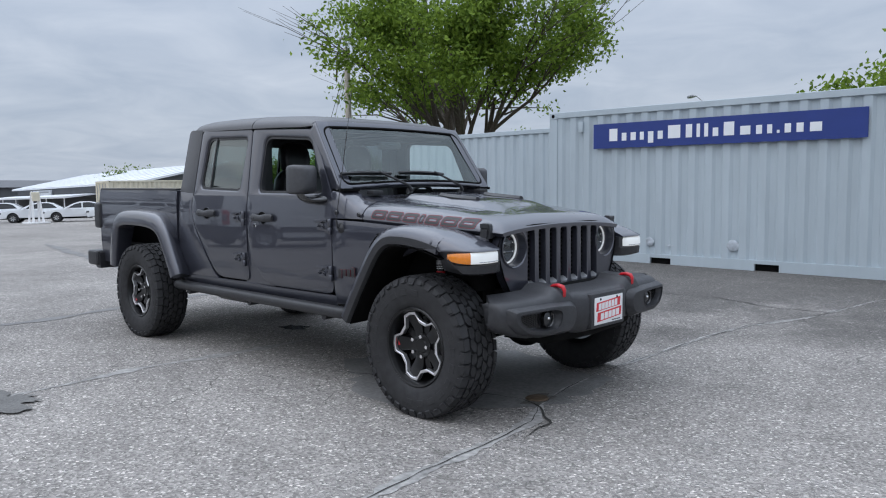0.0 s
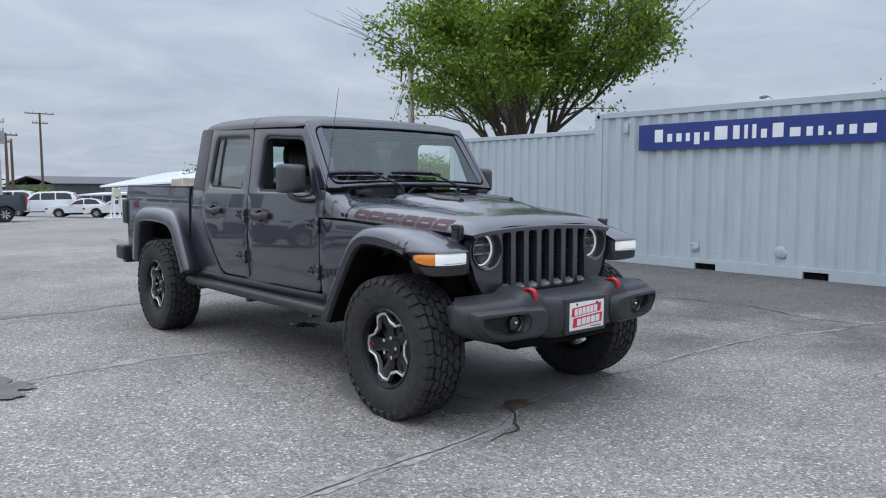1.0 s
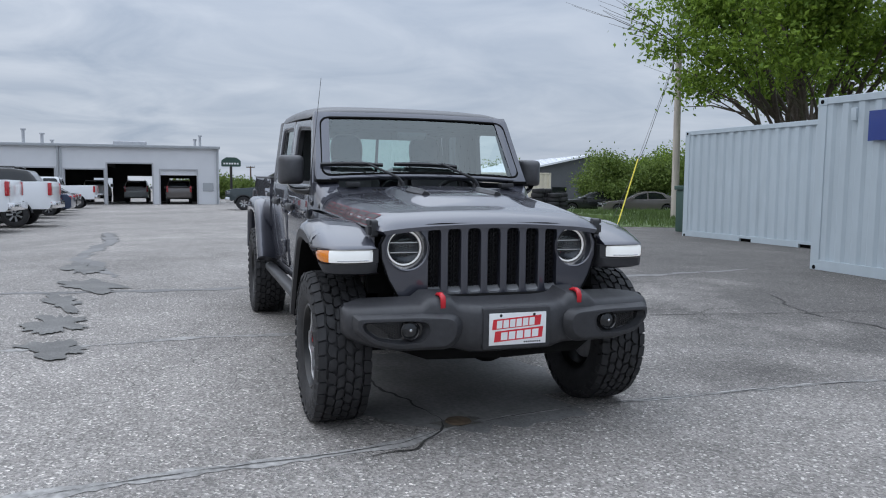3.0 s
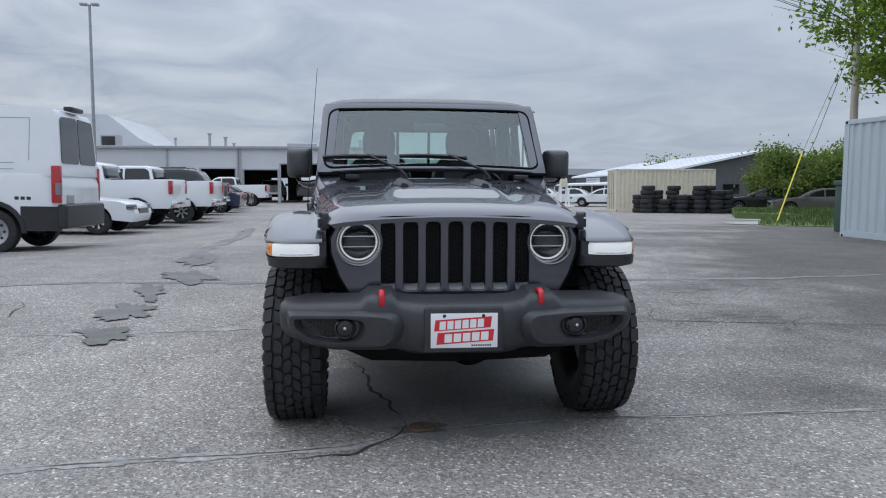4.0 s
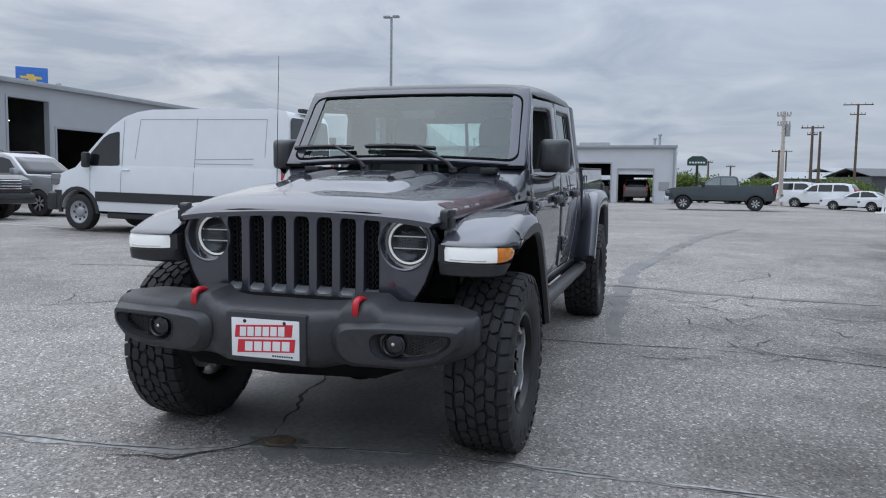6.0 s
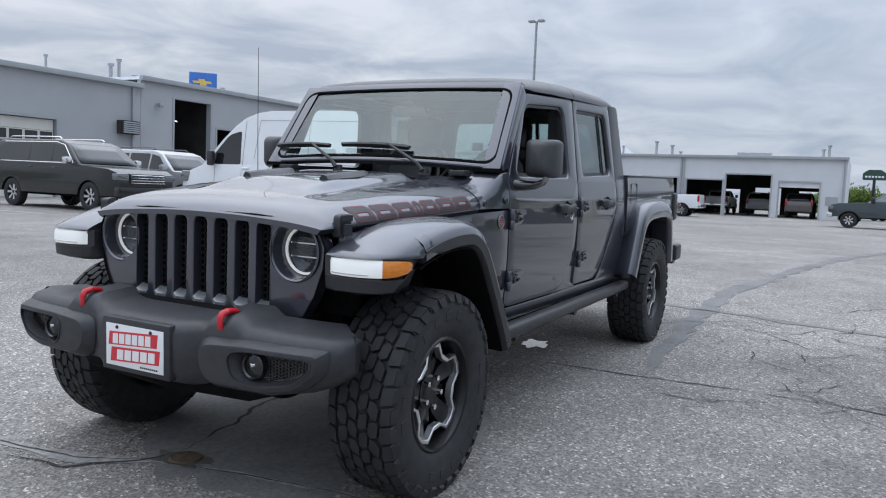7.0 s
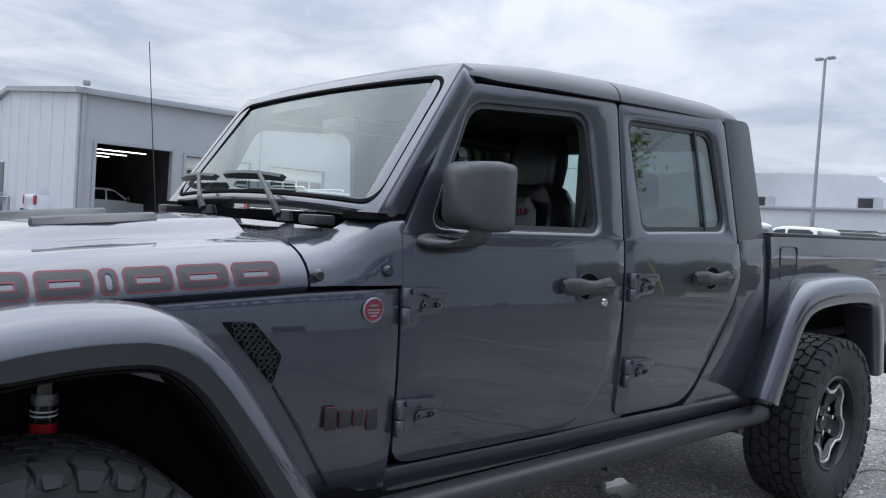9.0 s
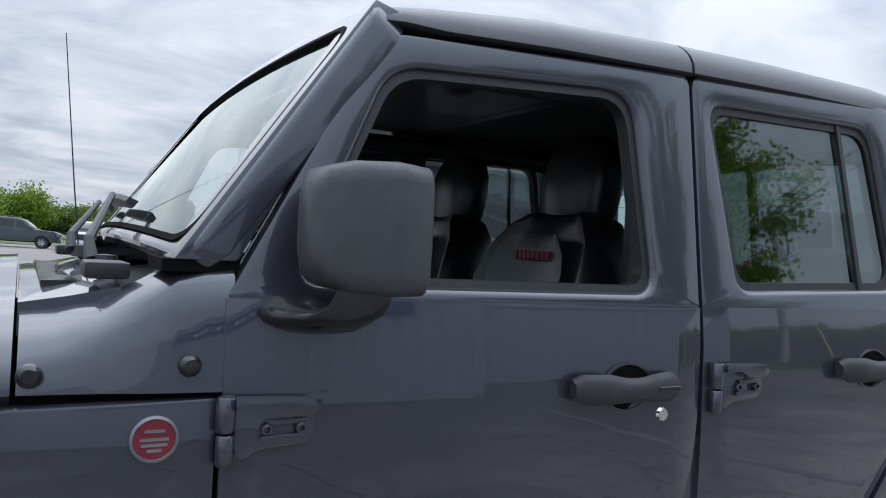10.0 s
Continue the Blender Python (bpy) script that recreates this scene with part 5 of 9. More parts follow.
    for r in range(10):
        for c in range(6):
            z = 0.885 + r * 0.0148
            x0 = lerp_table([(0.87, 1.190), (0.938, 1.170), (1.02, 1.240)], z)
            x1 = lerp_table([(0.87, 1.195), (0.93, 1.238), (1.02, 1.310)], z)
            x = x0 + 0.008 + c * 0.0165 + (0.008 if r % 2 else 0)
            if x > x1 - 0.006:
                continue
            h1 = [(x + 0.0085 * math.cos(a), z + 0.0085 * math.sin(a)) for a in [math.pi / 3 * k + 0.5 for k in range(6)]]
            h2 = [(x + 0.006 * math.cos(a), z + 0.006 * math.sin(a)) for a in [math.pi / 3 * k + 0.5 for k in range(6)]]
            ring(bm, h1, h2, "y", lambda p: s * (side_y(p) + 0.003), lambda p: s * (side_y(p) + 0.008))
    part("vent_mesh", bm, BLACK_TRIM, vent, "honeycomb mesh", smooth=False)
    if s > 0:
        yb = side_y((0.905, 1.045))
        bm = bmesh.new()
        lathe(bm, [(0.034, 0.0), (0.034, 0.004), (0.030, 0.006), (0.029, 0.004)], 36, "y")
        badge = part("round_badge", bm, STEEL, truck, "round red badge with a grey rim", m=pose(0.907, yb - 0.001, 1.044))
        bm = bmesh.new()
        lathe(bm, [(0.0, 0.0045), (0.029, 0.0045)], 36, "y")
        part("badge_face", bm, mat("dark_red_enamel", (0.20, 0.016, 0.03), 0.4, 0, 0.3, 0.2, 60), badge, "red enamel face")
        for z, w in ((0.012, 0.014), (0.0, 0.020), (-0.008, 0.018), (-0.016, 0.010)):
            bm = bmesh.new()
            box(bm, -w, w, 0.0045, 0.006, z - 0.0022, z + 0.0022)
            part("badge_bar", bm, STEEL, badge)
    else:
        bm = bmesh.new()
        lathe(bm, [(0.0, 0.02), (0.012, 0.02), (0.018, 0.01), (0.030, 0.004), (0.034, 0.0)], 24, "y")
        ant = part("antenna_mount", bm, BLACK_TRIM, truck, "black antenna base", Matrix.Diagonal((1, -1, 1, 1)) @ pose(0.905, side_y((0.905, 1.045)) - 0.001, 1.045))
    xx = 1.042
    for w, h, dz in ((0.036, 0.062, 0.0), (0.036, 0.045, 0.0), (0.036, 0.045, 0.0), (0.036, 0.060, -0.018)):
        bm = rbox(xx - w, xx, -0.001, 0.006, 0.733 + dz, 0.733 + dz + h, 0.004, 2)
        for f in bm.faces:
            f.material_index = 1 if abs(f.normal.y) > 0.9 else 0
        part("name_badge_bar", bm, [DECAL_RED, DECAL_BLACK], truck, "raised red-edged badge block", Matrix.Diagonal((1, s, 1, 1)) @ pose(0, side_y((0.95, 0.76)), 0))
        xx -= w + 0.008

for s in (1, -1):
    bm = bmesh.new()
    pts = [(1.182, 0.864), (1.12, 0.765), (1.06, 0.665), (1.008, 0.575)]
    tube(bm, [(x, s * (side_y((x, z)) + 0.001), z) for x, z in pts], 0.005, 6)
    part("fender_gap", bm, GLOSS_BLACK, truck)
# whip antenna on the passenger side
bm = bmesh.new()
tube(bm, [(0.905, -0.775, 1.045), (0.91, -0.80, 1.06), (0.905, -0.805, 1.10)], [0.010, 0.009, 0.006], 8)
tube(bm, [(0.905, -0.805, 1.10), (0.95, -0.770, 1.50), (0.995, -0.730, 1.94)], [0.0028, 0.0022, 0.0015], 6)
part("whip_antenna", bm, BLACK_TRIM, truck)

# mirrors
for s in (1, -1):
    bm = bmesh.new()
    rings = []
    for x, y0, y1, z0, z1 in ((0.735, 0.845, 0.905, 1.315, 1.425), (0.720, 0.815, 0.93, 1.288, 1.447), (0.685, 0.795, 0.952, 1.272, 1.458), (0.62, 0.790, 0.957, 1.266, 1.462), (0.575, 0.792, 0.955, 1.268, 1.458), (0.568, 0.80, 0.947, 1.276, 1.450)):
        rings.append([(x + (0.03 if s else 0) * (0.87 - p[0]) , s * p[0], p[1]) for p in rounded([(y0, z0), (y1, z0), (y1, z1), (y0, z1)], 0.030, 4)])
    loft(bm, rings)
    mir = part("door_mirror", bm, MIRROR_CASE, truck, "black plastic door mirror", sharp=60)
    bm = bmesh.new()
    prism(bm, rounded([(0.802, 1.282), (0.945, 1.282), (0.945, 1.446), (0.802, 1.446)], 0.025, 4), "x", 0.5685, 0.566) if s > 0 else prism(bm, rounded([(-0.945, 1.282), (-0.802, 1.282), (-0.802, 1.446), (-0.945, 1.446)], 0.025, 4), "x", 0.5685, 0.566)
    part("mirror_glass", bm, CHROME, mir, "mirror glass", smooth=False)
    bm = bmesh.new()
    rings = []
    for x, y, z, r in ((0.70, 0.755, 1.228, 0.048), (0.69, 0.80, 1.222, 0.042), (0.665, 0.85, 1.226, 0.036), (0.65, 0.885, 1.245, 0.032), (0.645, 0.90, 1.272, 0.030)):
        rings.append([(x + r * 1.5 * math.cos(a), s * (y + 0.2 * r * math.sin(a)), z + 0.62 * r * math.sin(a)) for a in [2 * math.pi * i / 12 for i in range(12)]])
    loft(bm, rings)
    part("mirror_arm", bm, GLOSS_BLACK, mir, sharp=60)

# rock rails
for s in (1, -1):
    bm = bmesh.new()
    rings = []
    for x, k in ((1.05, 0.3), (1.03, 0.85), (0.98, 1.0), (0.3, 1.0), (-0.6, 1.0), (-1.16, 1.0), (-1.20, 0.85), (-1.215, 0.3)):
        yc, zc = 0.826, 0.502
        rings.append([(x, s * (yc + 0.045 * k * math.copysign(abs(math.cos(a)) ** 0.7, math.cos(a))), zc + 0.037 * k * math.copysign(abs(math.sin(a)) ** 0.7, math.sin(a))) for a in [2 * math.pi * i / 16 for i in range(16)]])
    loft(bm, rings)
    rail = part("rock_rail", bm, BLACK_TRIM, truck, "black steel rock rail", sharp=60)
    for x in (0.8, -0.1, -1.0):
        bm = bmesh.new()
        tube(bm, [(x, s * 0.84, 0.46), (x, s * 0.55, 0.47)], 0.025, 8)
        part("rail_bracket", bm, BLACK_TRIM, rail)

# front bumper
bumper = part("front_bumper", bmesh.new(), BUMPER, truck, "black grained plastic bumper")
bm = bmesh.new()
secs = []
for y, xf, xb, zt, zb in ((0.0, 2.436, 2.20, 0.708, 0.466), (0.17, 2.436, 2.20, 0.708, 0.466), (0.225, 2.428, 2.20, 0.710, 0.468), (0.262, 2.404, 2.19, 0.713, 0.472), (0.295, 2.392, 2.18, 0.719, 0.474), (0.322, 2.390, 2.18, 0.748, 0.476), (0.435, 2.388, 2.17, 0.748, 0.478), (0.475, 2.384, 2.16, 0.714, 0.480), (0.62, 2.372, 2.14, 0.710, 0.486), (0.72, 2.356, 2.11, 0.706, 0.505), (0.795, 2.334, 2.19, 0.703, 0.532), (0.828, 2.314, 2.215, 0.700, 0.552), (0.841, 2.296, 2.225, 0.695, 0.566), (0.846, 2.272, 2.232, 0.686, 0.580)):
    secs.append((y, xf, xb, zt, zb))
full = [(-y, a, b, c, d) for y, a, b, c, d in reversed(secs[1:])] + secs
rings = []
for y, xf, xb, zt, zb in full:
    rings.append([(xb, y, zt + 0.010), (xf - 0.085, y, zt + 0.001), (xf - 0.055, y, zt - 0.003), (xf - 0.035, y, zt - 0.009), (xf - 0.020, y, zt - 0.018), (xf - 0.010, y, zt - 0.030), (xf, y, zt - 0.046), (xf, y, zb + 0.060), (xf - 0.022, y, zb + 0.02), (xf - 0.06, y, zb), (xb, y, zb + 0.01)])
loft(bm, rings)
bmesh.ops.recalc_face_normals(bm, faces=bm.faces)
bm.to_mesh(bumper.data); bm.free()
bumper.data.polygons.foreach_set("use_smooth", [True] * len(bumper.data.polygons))
bumper.data.set_sharp_from_angle(angle=radians(45))


def bump_x(y):
    return lerp_table([(s_[0], s_[1]) for s_ in secs], abs(y))


for s in (1, -1):
    # raised pod with a slanted rim round each fog lamp, and the deep pocket in it
    PO = rounded([(0.272, 0.590), (0.292, 0.530), (0.345, 0.492), (0.60, 0.494), (0.72, 0.520), (0.806, 0.590), (0.812, 0.672), (0.62, 0.674), (0.50, 0.674), (0.43, 0.672), (0.32, 0.668), (0.278, 0.640)], 0.022, 2)
    PT = rounded([(0.312, 0.588), (0.326, 0.544), (0.366, 0.516), (0.60, 0.512), (0.712, 0.535), (0.788, 0.596), (0.794, 0.656), (0.62, 0.660), (0.50, 0.660), (0.43, 0.655), (0.345, 0.648), (0.318, 0.628)], 0.022, 2)
    PM = rounded([(0.446, 0.600), (0.458, 0.556), (0.49, 0.530), (0.60, 0.527), (0.705, 0.548), (0.772, 0.600), (0.778, 0.645), (0.62, 0.650), (0.53, 0.650), (0.49, 0.646), (0.462, 0.638), (0.449, 0.622)], 0.02, 2)
    PI = rounded([(0.474, 0.600), (0.482, 0.566), (0.505, 0.548), (0.60, 0.544), (0.695, 0.562), (0.742, 0.600), (0.748, 0.628), (0.62, 0.634), (0.53, 0.634), (0.508, 0.631), (0.488, 0.626), (0.477, 0.616)], 0.015, 2)
    sg = lambda pts: [(s * p[0], p[1]) for p in pts]
    bm = bmesh.new()
    lifts = ((PO, -0.02), (PO, 0.004), (PT, 0.044), (PM, 0.047), (PM, 0.038), (PI, 0.004), (PI, -0.02))
    loft(bm, [[(bump_x(y) + up, s * y, z) for y, z in pts] for pts, up in lifts], caps=False)
    bmesh.ops.recalc_face_normals(bm, faces=bm.faces)
    soften(bm, 0.006, 20, 2)
    part("bumper_pod", bm, BUMPER, bumper, sharp=50)
    bm = bmesh.new()
    ring(bm, sg(PM), sg(shrink(PM, 0.005)), "x", lambda p: bump_x(p[0]) + 0.040, lambda p: bump_x(p[0]) + 0.050)
    part("pocket_rim", bm, BUMPER, bumper)
    bm = bmesh.new()
    prism(bm, sg(PI), "x", lambda p: bump_x(p[0]) - 0.004, lambda p: bump_x(p[0]) + 0.002)
    for r in range(8):
        for c in range(13):
            y, z = 0.600 + c * 0.0130, 0.552 + r * 0.0115 + (0.0057 if c % 2 else 0)
            if z > 0.626 or z < lerp_table([(0.6, 0.552), (0.695, 0.57), (0.742, 0.606)], y) or y > 0.74:
                continue
            h1 = [(s * (y + 0.0072 * math.cos(a)), z + 0.0072 * math.sin(a)) for a in [math.pi / 3 * k for k in range(6)]]
            h2 = [(s * (y + 0.005 * math.cos(a)), z + 0.005 * math.sin(a)) for a in [math.pi / 3 * k for k in range(6)]]
            ring(bm, h1, h2, "x", lambda p: bump_x(p[0]) + 0.001, lambda p: bump_x(p[0]) + 0.006)
    part("pocket_mesh", bm, GLOSS_BLACK, bumper, "black honeycomb insert", smooth=False)
    fog = part("fog_lamp", bmesh.new(), GLOSS_BLACK, bumper)
    bm = bmesh.new()
    lathe(bm, [(0.056, -0.02), (0.056, 0.006), (0.050, 0.010), (0.045, 0.004), (0.043, -0.01)], 32, "x")
    bmesh.ops.recalc_face_normals(bm, faces=bm.faces)
    bm.to_mesh(fog.data); bm.free()
    fog.matrix_basis = pose(bump_x(0.540) + 0.022, s * 0.540, 0.594) @ Matrix.Scale(0.86, 4)
    bm = bmesh.new()
    lathe(bm, [(0.0, 0.006), (0.02, 0.004), (0.043, -0.004)], 28, "x")
    part("fog_lens", bm, LENS_DARK, fog, "clear fog lamp lens")
    bm = bmesh.new()
    lathe(bm, [(0.0, 0.014), (0.008, 0.011), (0.013, 0.003)], 16, "x", at=(0, 0, 0.004))
    part("fog_projector", bm, CHROME, fog, "small chrome projector")
    # tow hooks
    bm = bmesh.new()
    rings = []
    for x, z, w, h in ((2.285, 0.736, 0.015, 0.009), (2.305, 0.752, 0.015, 0.011), (2.345, 0.758, 0.015, 0.011), (2.378, 0.750, 0.0145, 0.011), (2.390, 0.730, 0.014, 0.010), (2.389, 0.694, 0.013, 0.008)):
        rings.append([(x + h * math.cos(a) * 0.6, s * 0.372 + w * math.sin(a), z + h * math.cos(a)) for a in [2 * math.pi * i / 10 for i in range(10)]])
    loft(bm, rings)
    part("tow_hook", bm, RED, bumper, "red steel tow hook", sharp=50)
# licence plate: dealer plate, lettering as plain bars
bm = rbox(2.40, 2.446, -0.182, 0.184, 0.486, 0.692, 0.012, 2)
holder = part("plate_frame", bm, BUMPER, bumper, "black plate frame")
bm = rbox(2.446, 2.4495, -0.152, 0.156, 0.508, 0.668, 0.004, 2)
plate = part("plate", bm, WHITE_PLASTIC, holder, "white dealer plate with red bands and white letter bars")
for z0, z1, n, dy in ((0.592, 0.645, 6, -0.005), (0.530, 0.586, 5, 0.006)):
    bm = bmesh.new()
    slope = 0.06
    pts = [(-0.132 + dy, z0 - 0.006), (0.128 + dy, z0 + 0.010), (0.134 + dy, z1 + 0.008), (-0.126 + dy, z1 - 0.008)]
    prism(bm, pts, "x", 2.4496, 2.4506)
    part("plate_band", bm, PLATE_RED, plate)
    for i in range(n):
        w = 0.21 / n
        y = -0.108 + dy + i * w + (0.012 if n == 5 else 0)
        zz = (z0 + z1) / 2 + slope * y
        bm = bmesh.new()
        prism(bm, [(y, zz - 0.0195), (y + w * 0.82, zz - 0.018), (y + w * 0.86, zz + 0.0205), (y + 0.002, zz + 0.019)], "x", 2.4507, 2.4515)
        part("plate_bar", bm, WHITE_PLASTIC, plate)
bm = bmesh.new()
for i in range(9):
    box(bm, 2.4496, 2.4503, 0.035 + i * 0.0105, 0.042 + i * 0.0105, 0.516, 0.523)
part("plate_print", bm, GLOSS_BLACK, plate)
for y in (-0.09, 0.09):
    bm = bmesh.new()
    lathe(bm, [(0, 0.0035), (0.006, 0.003), (0.008, 0)], 12, "x", at=(2.4496, y, 0.656))
    part("plate_screw", bm, GLOSS_BLACK, plate)
# lower apron and skid; the near-black colour carries the shade under the bumper
bm = bmesh.new()
rings = []
for y, xf, zb in ((-0.55, 2.24, 0.455), (-0.42, 2.33, 0.42), (0.0, 2.35, 0.41), (0.42, 2.33, 0.42), (0.55, 2.24, 0.455)):
    rings.append([(2.1, y, 0.50), (xf + 0.02, y, 0.50), (xf, y, zb + 0.03), (xf - 0.04, y, zb), (2.1, y, zb)])
loft(bm, rings)
part("lower_apron", bm, DARK, truck)

# chassis, wheel wells, axles
bm = bmesh.new()
box(bm, 1.12, 1.98, -0.60, 0.60, 0.55, 1.03)
box(bm, 2.0, 2.2, -0.52, 0.52, 0.48, 0.72)
for s in (1, -1):
    box(bm, -2.7, 2.2, s * 0.40, s * 0.48, 0.47, 0.60)
    box(bm, 1.06, 1.12, s * 0.55, s * 0.69, 0.55, 1.02)
    box(bm, 1.94, 2.0, s * 0.5, s * 0.66, 0.72, 1.02)
    box(bm, -2.68, -0.98, s * 0.55, s * 0.60, 0.55, 1.05)
box(bm, -1.0, 1.2, -0.3, 0.3, 0.40, 0.56)
part("chassis", bm, DARK, truck)
# unseen slab added to keep light off the ground beneath the truck
bm = bmesh.new()
box(bm, -2.6, 1.04, -0.66, 0.66, 0.565, 0.60)
part("underbody_light_block", bm, DARK, truck)
for x in (1.7435, -1.7435):
    bm = bmesh.new()
    tube(bm, [(x, -0.7, 0.40), (x, 0.7, 0.40)], 0.045, 12)
    bmesh.ops.create_uvsphere(bm, u_segments=16, v_segments=10, radius=0.15, matrix=pose(x, 0.12 if x > 0 else 0, 0.40))
    part("axle", bm, DARK, truck)
bm = bmesh.new()
tube(bm, [(1.95, -0.62, 0.46), (1.95, 0.62, 0.44)], 0.02, 8)
part("tie_rod", bm, STEEL, truck)
bm = bmesh.new()
tube(bm, [(-0.9, -0.58, 0.45), (-0.5, -0.58, 0.45)], 0.07, 12)
part("muffler", bm, STEEL, truck, "dull steel muffler")
for s in (1, -1):
    bm = bmesh.new()
    at_z = lambda z: (1.67 + (0.868 - z) * 0.033, s * 0.625, z)
    for z0, z1, r, mi in ((0.42, 0.735, 0.024, 0), (0.735, 0.775, 0.0275, 3), (0.775, 0.812, 0.0280, 1), (0.812, 0.852, 0.0275, 2), (0.852, 0.876, 0.0278, 0), (0.876, 1.02, 0.0265, 2)):
        tube(bm, [at_z(z0), at_z(z1)], r, 14, mi)
    for z in (0.826, 0.836):
        tube(bm, [at_z(z), at_z(z + 0.004)], 0.0279, 14, 3)
    part("shock_absorber", bm, [STEEL, RED, GLOSS_BLACK, WHITE_PLASTIC], truck, "slim shock absorber with a red band")

# wheels: carcass, tread blocks, rim
def tyre_mesh():
    bm = bmesh.new()
    R, W = 0.408, 0.142
    prof = [(0.222, -0.105), (0.232, -0.118), (0.26, -0.132), (0.31, -0.140), (0.355, -0.139), (0.380, -0.134), (0.392, -0.122), (0.396, -0.08), (0.397, 0.0), (0.396, 0.08), (0.392, 0.122), (0.380, 0.134), (0.355, 0.139), (0.31, 0.140), (0.26, 0.132), (0.232, 0.118), (0.222, 0.105), (0.215, 0.0)]
    lathe(bm, prof, 72, "y", 0, closed=True)
    return bm


def block(bm, a, y, da, dy, r0, r1, skew=0.0, cut=0.25):
    """One tread block on the tyre's crown: an uneven six-sided lug."""
    pts = [(-1, -1 + cut), (-1 + cut, -1), (1, -1 + cut * 0.5), (1, 1 - cut), (1 - cut, 1), (-1, 1 - cut * 0.5)]
    lo, hi = [], []
    for u, w in pts:
        aa = a + da * (u + skew * w)
        yy = y + dy * w
        for rr, lst, k in ((r0, lo, 1.0), (r1, hi, 0.93)):
            ak = a + (aa - a) * k
            yk = y + (yy - y) * k
            drop = 0.012 * max(0.0, (abs(yk) - 0.09) / 0.05) ** 2
            lst.append(bm.verts.new(((rr - drop) * math.cos(ak), yk, (rr - drop) * math.sin(ak))))
    n = len(pts)
    bm.faces.new(hi)
    for i in range(n):
        j = (i + 1) % n
        bm.faces.new((lo[i], lo[j], hi[j], hi[i]))


def tread_mesh():
    bm = bmesh.new()
    rnd = random.Random(4)
    n = 36
    step = 2 * math.pi / n
    for i in range(n):
        a = i * step
        for s in (1, -1):
            o = 0.5 * step if s < 0 else 0
            wide = 0.019 if i % 2 else 0.024
            block(bm, a + o, s * 0.116, step * 0.46, wide, 0.388, 0.4115, 0.12 * s, 0.2)
            block(bm, a + o + step * 0.2, s * 0.066, step * 0.445, 0.0235, 0.388, 0.412, -0.30 * s if i % 2 else 0.22 * s, 0.55)
            block(bm, a + o + step * 0.55, s * 0.022, step * 0.43, 0.0215, 0.388, 0.412, 0.34 * s, 0.5)
            # lugs running down the shoulder
            k = a + o
            w = step * (0.40 if i % 2 else 0.30)
            r1 = 0.366 if i % 2 else 0.374
            vs = [bm.verts.new((r * math.cos(k + t), s * y, r * math.sin(k + t))) for r, y, t in ((0.400, 0.136, -w), (0.400, 0.136, w), (r1, 0.147, w * 0.7), (r1, 0.147, -w * 0.7), (0.398, 0.120, -w), (0.398, 0.120, w), (r1 - 0.008, 0.136, w * 0.7), (r1 - 0.008, 0.136, -w * 0.7))]
            for q in ((0, 1, 2, 3), (0, 3, 7, 4), (1, 5, 6, 2), (3, 2, 6, 7), (0, 4, 5, 1)):
                bm.faces.new([vs[t] for t in q])
    # a raised band of letter-like lugs on the sidewall
    for i in range(22):
        if i % 11 > 7:
            continue
        a = i * 2 * math.pi / 22
        for s in (1, -1):
            vs = [bm.verts.new((r * math.cos(a + t), s * y, r * math.sin(a + t))) for r, t, y in ((0.300, -0.085, 0.1395), (0.300, 0.085, 0.1395), (0.338, 0.075, 0.1405), (0.338, -0.075, 0.1405), (0.303, -0.08, 0.1412), (0.303, 0.08, 0.1412), (0.335, 0.07, 0.1420), (0.335, -0.07, 0.1420))]
            for q in ((4, 5, 6, 7), (0, 1, 5, 4), (1, 2, 6, 5), (2, 3, 7, 6), (3, 0, 4, 7)):
                bm.faces.new([vs[t] for t in q])
    return bm


TYRE_ME = to_mesh("tyre", tyre_mesh(), RUBBER, 40)
TREAD_ME = to_mesh("tread", tread_mesh(), RUBBER, 30, False)


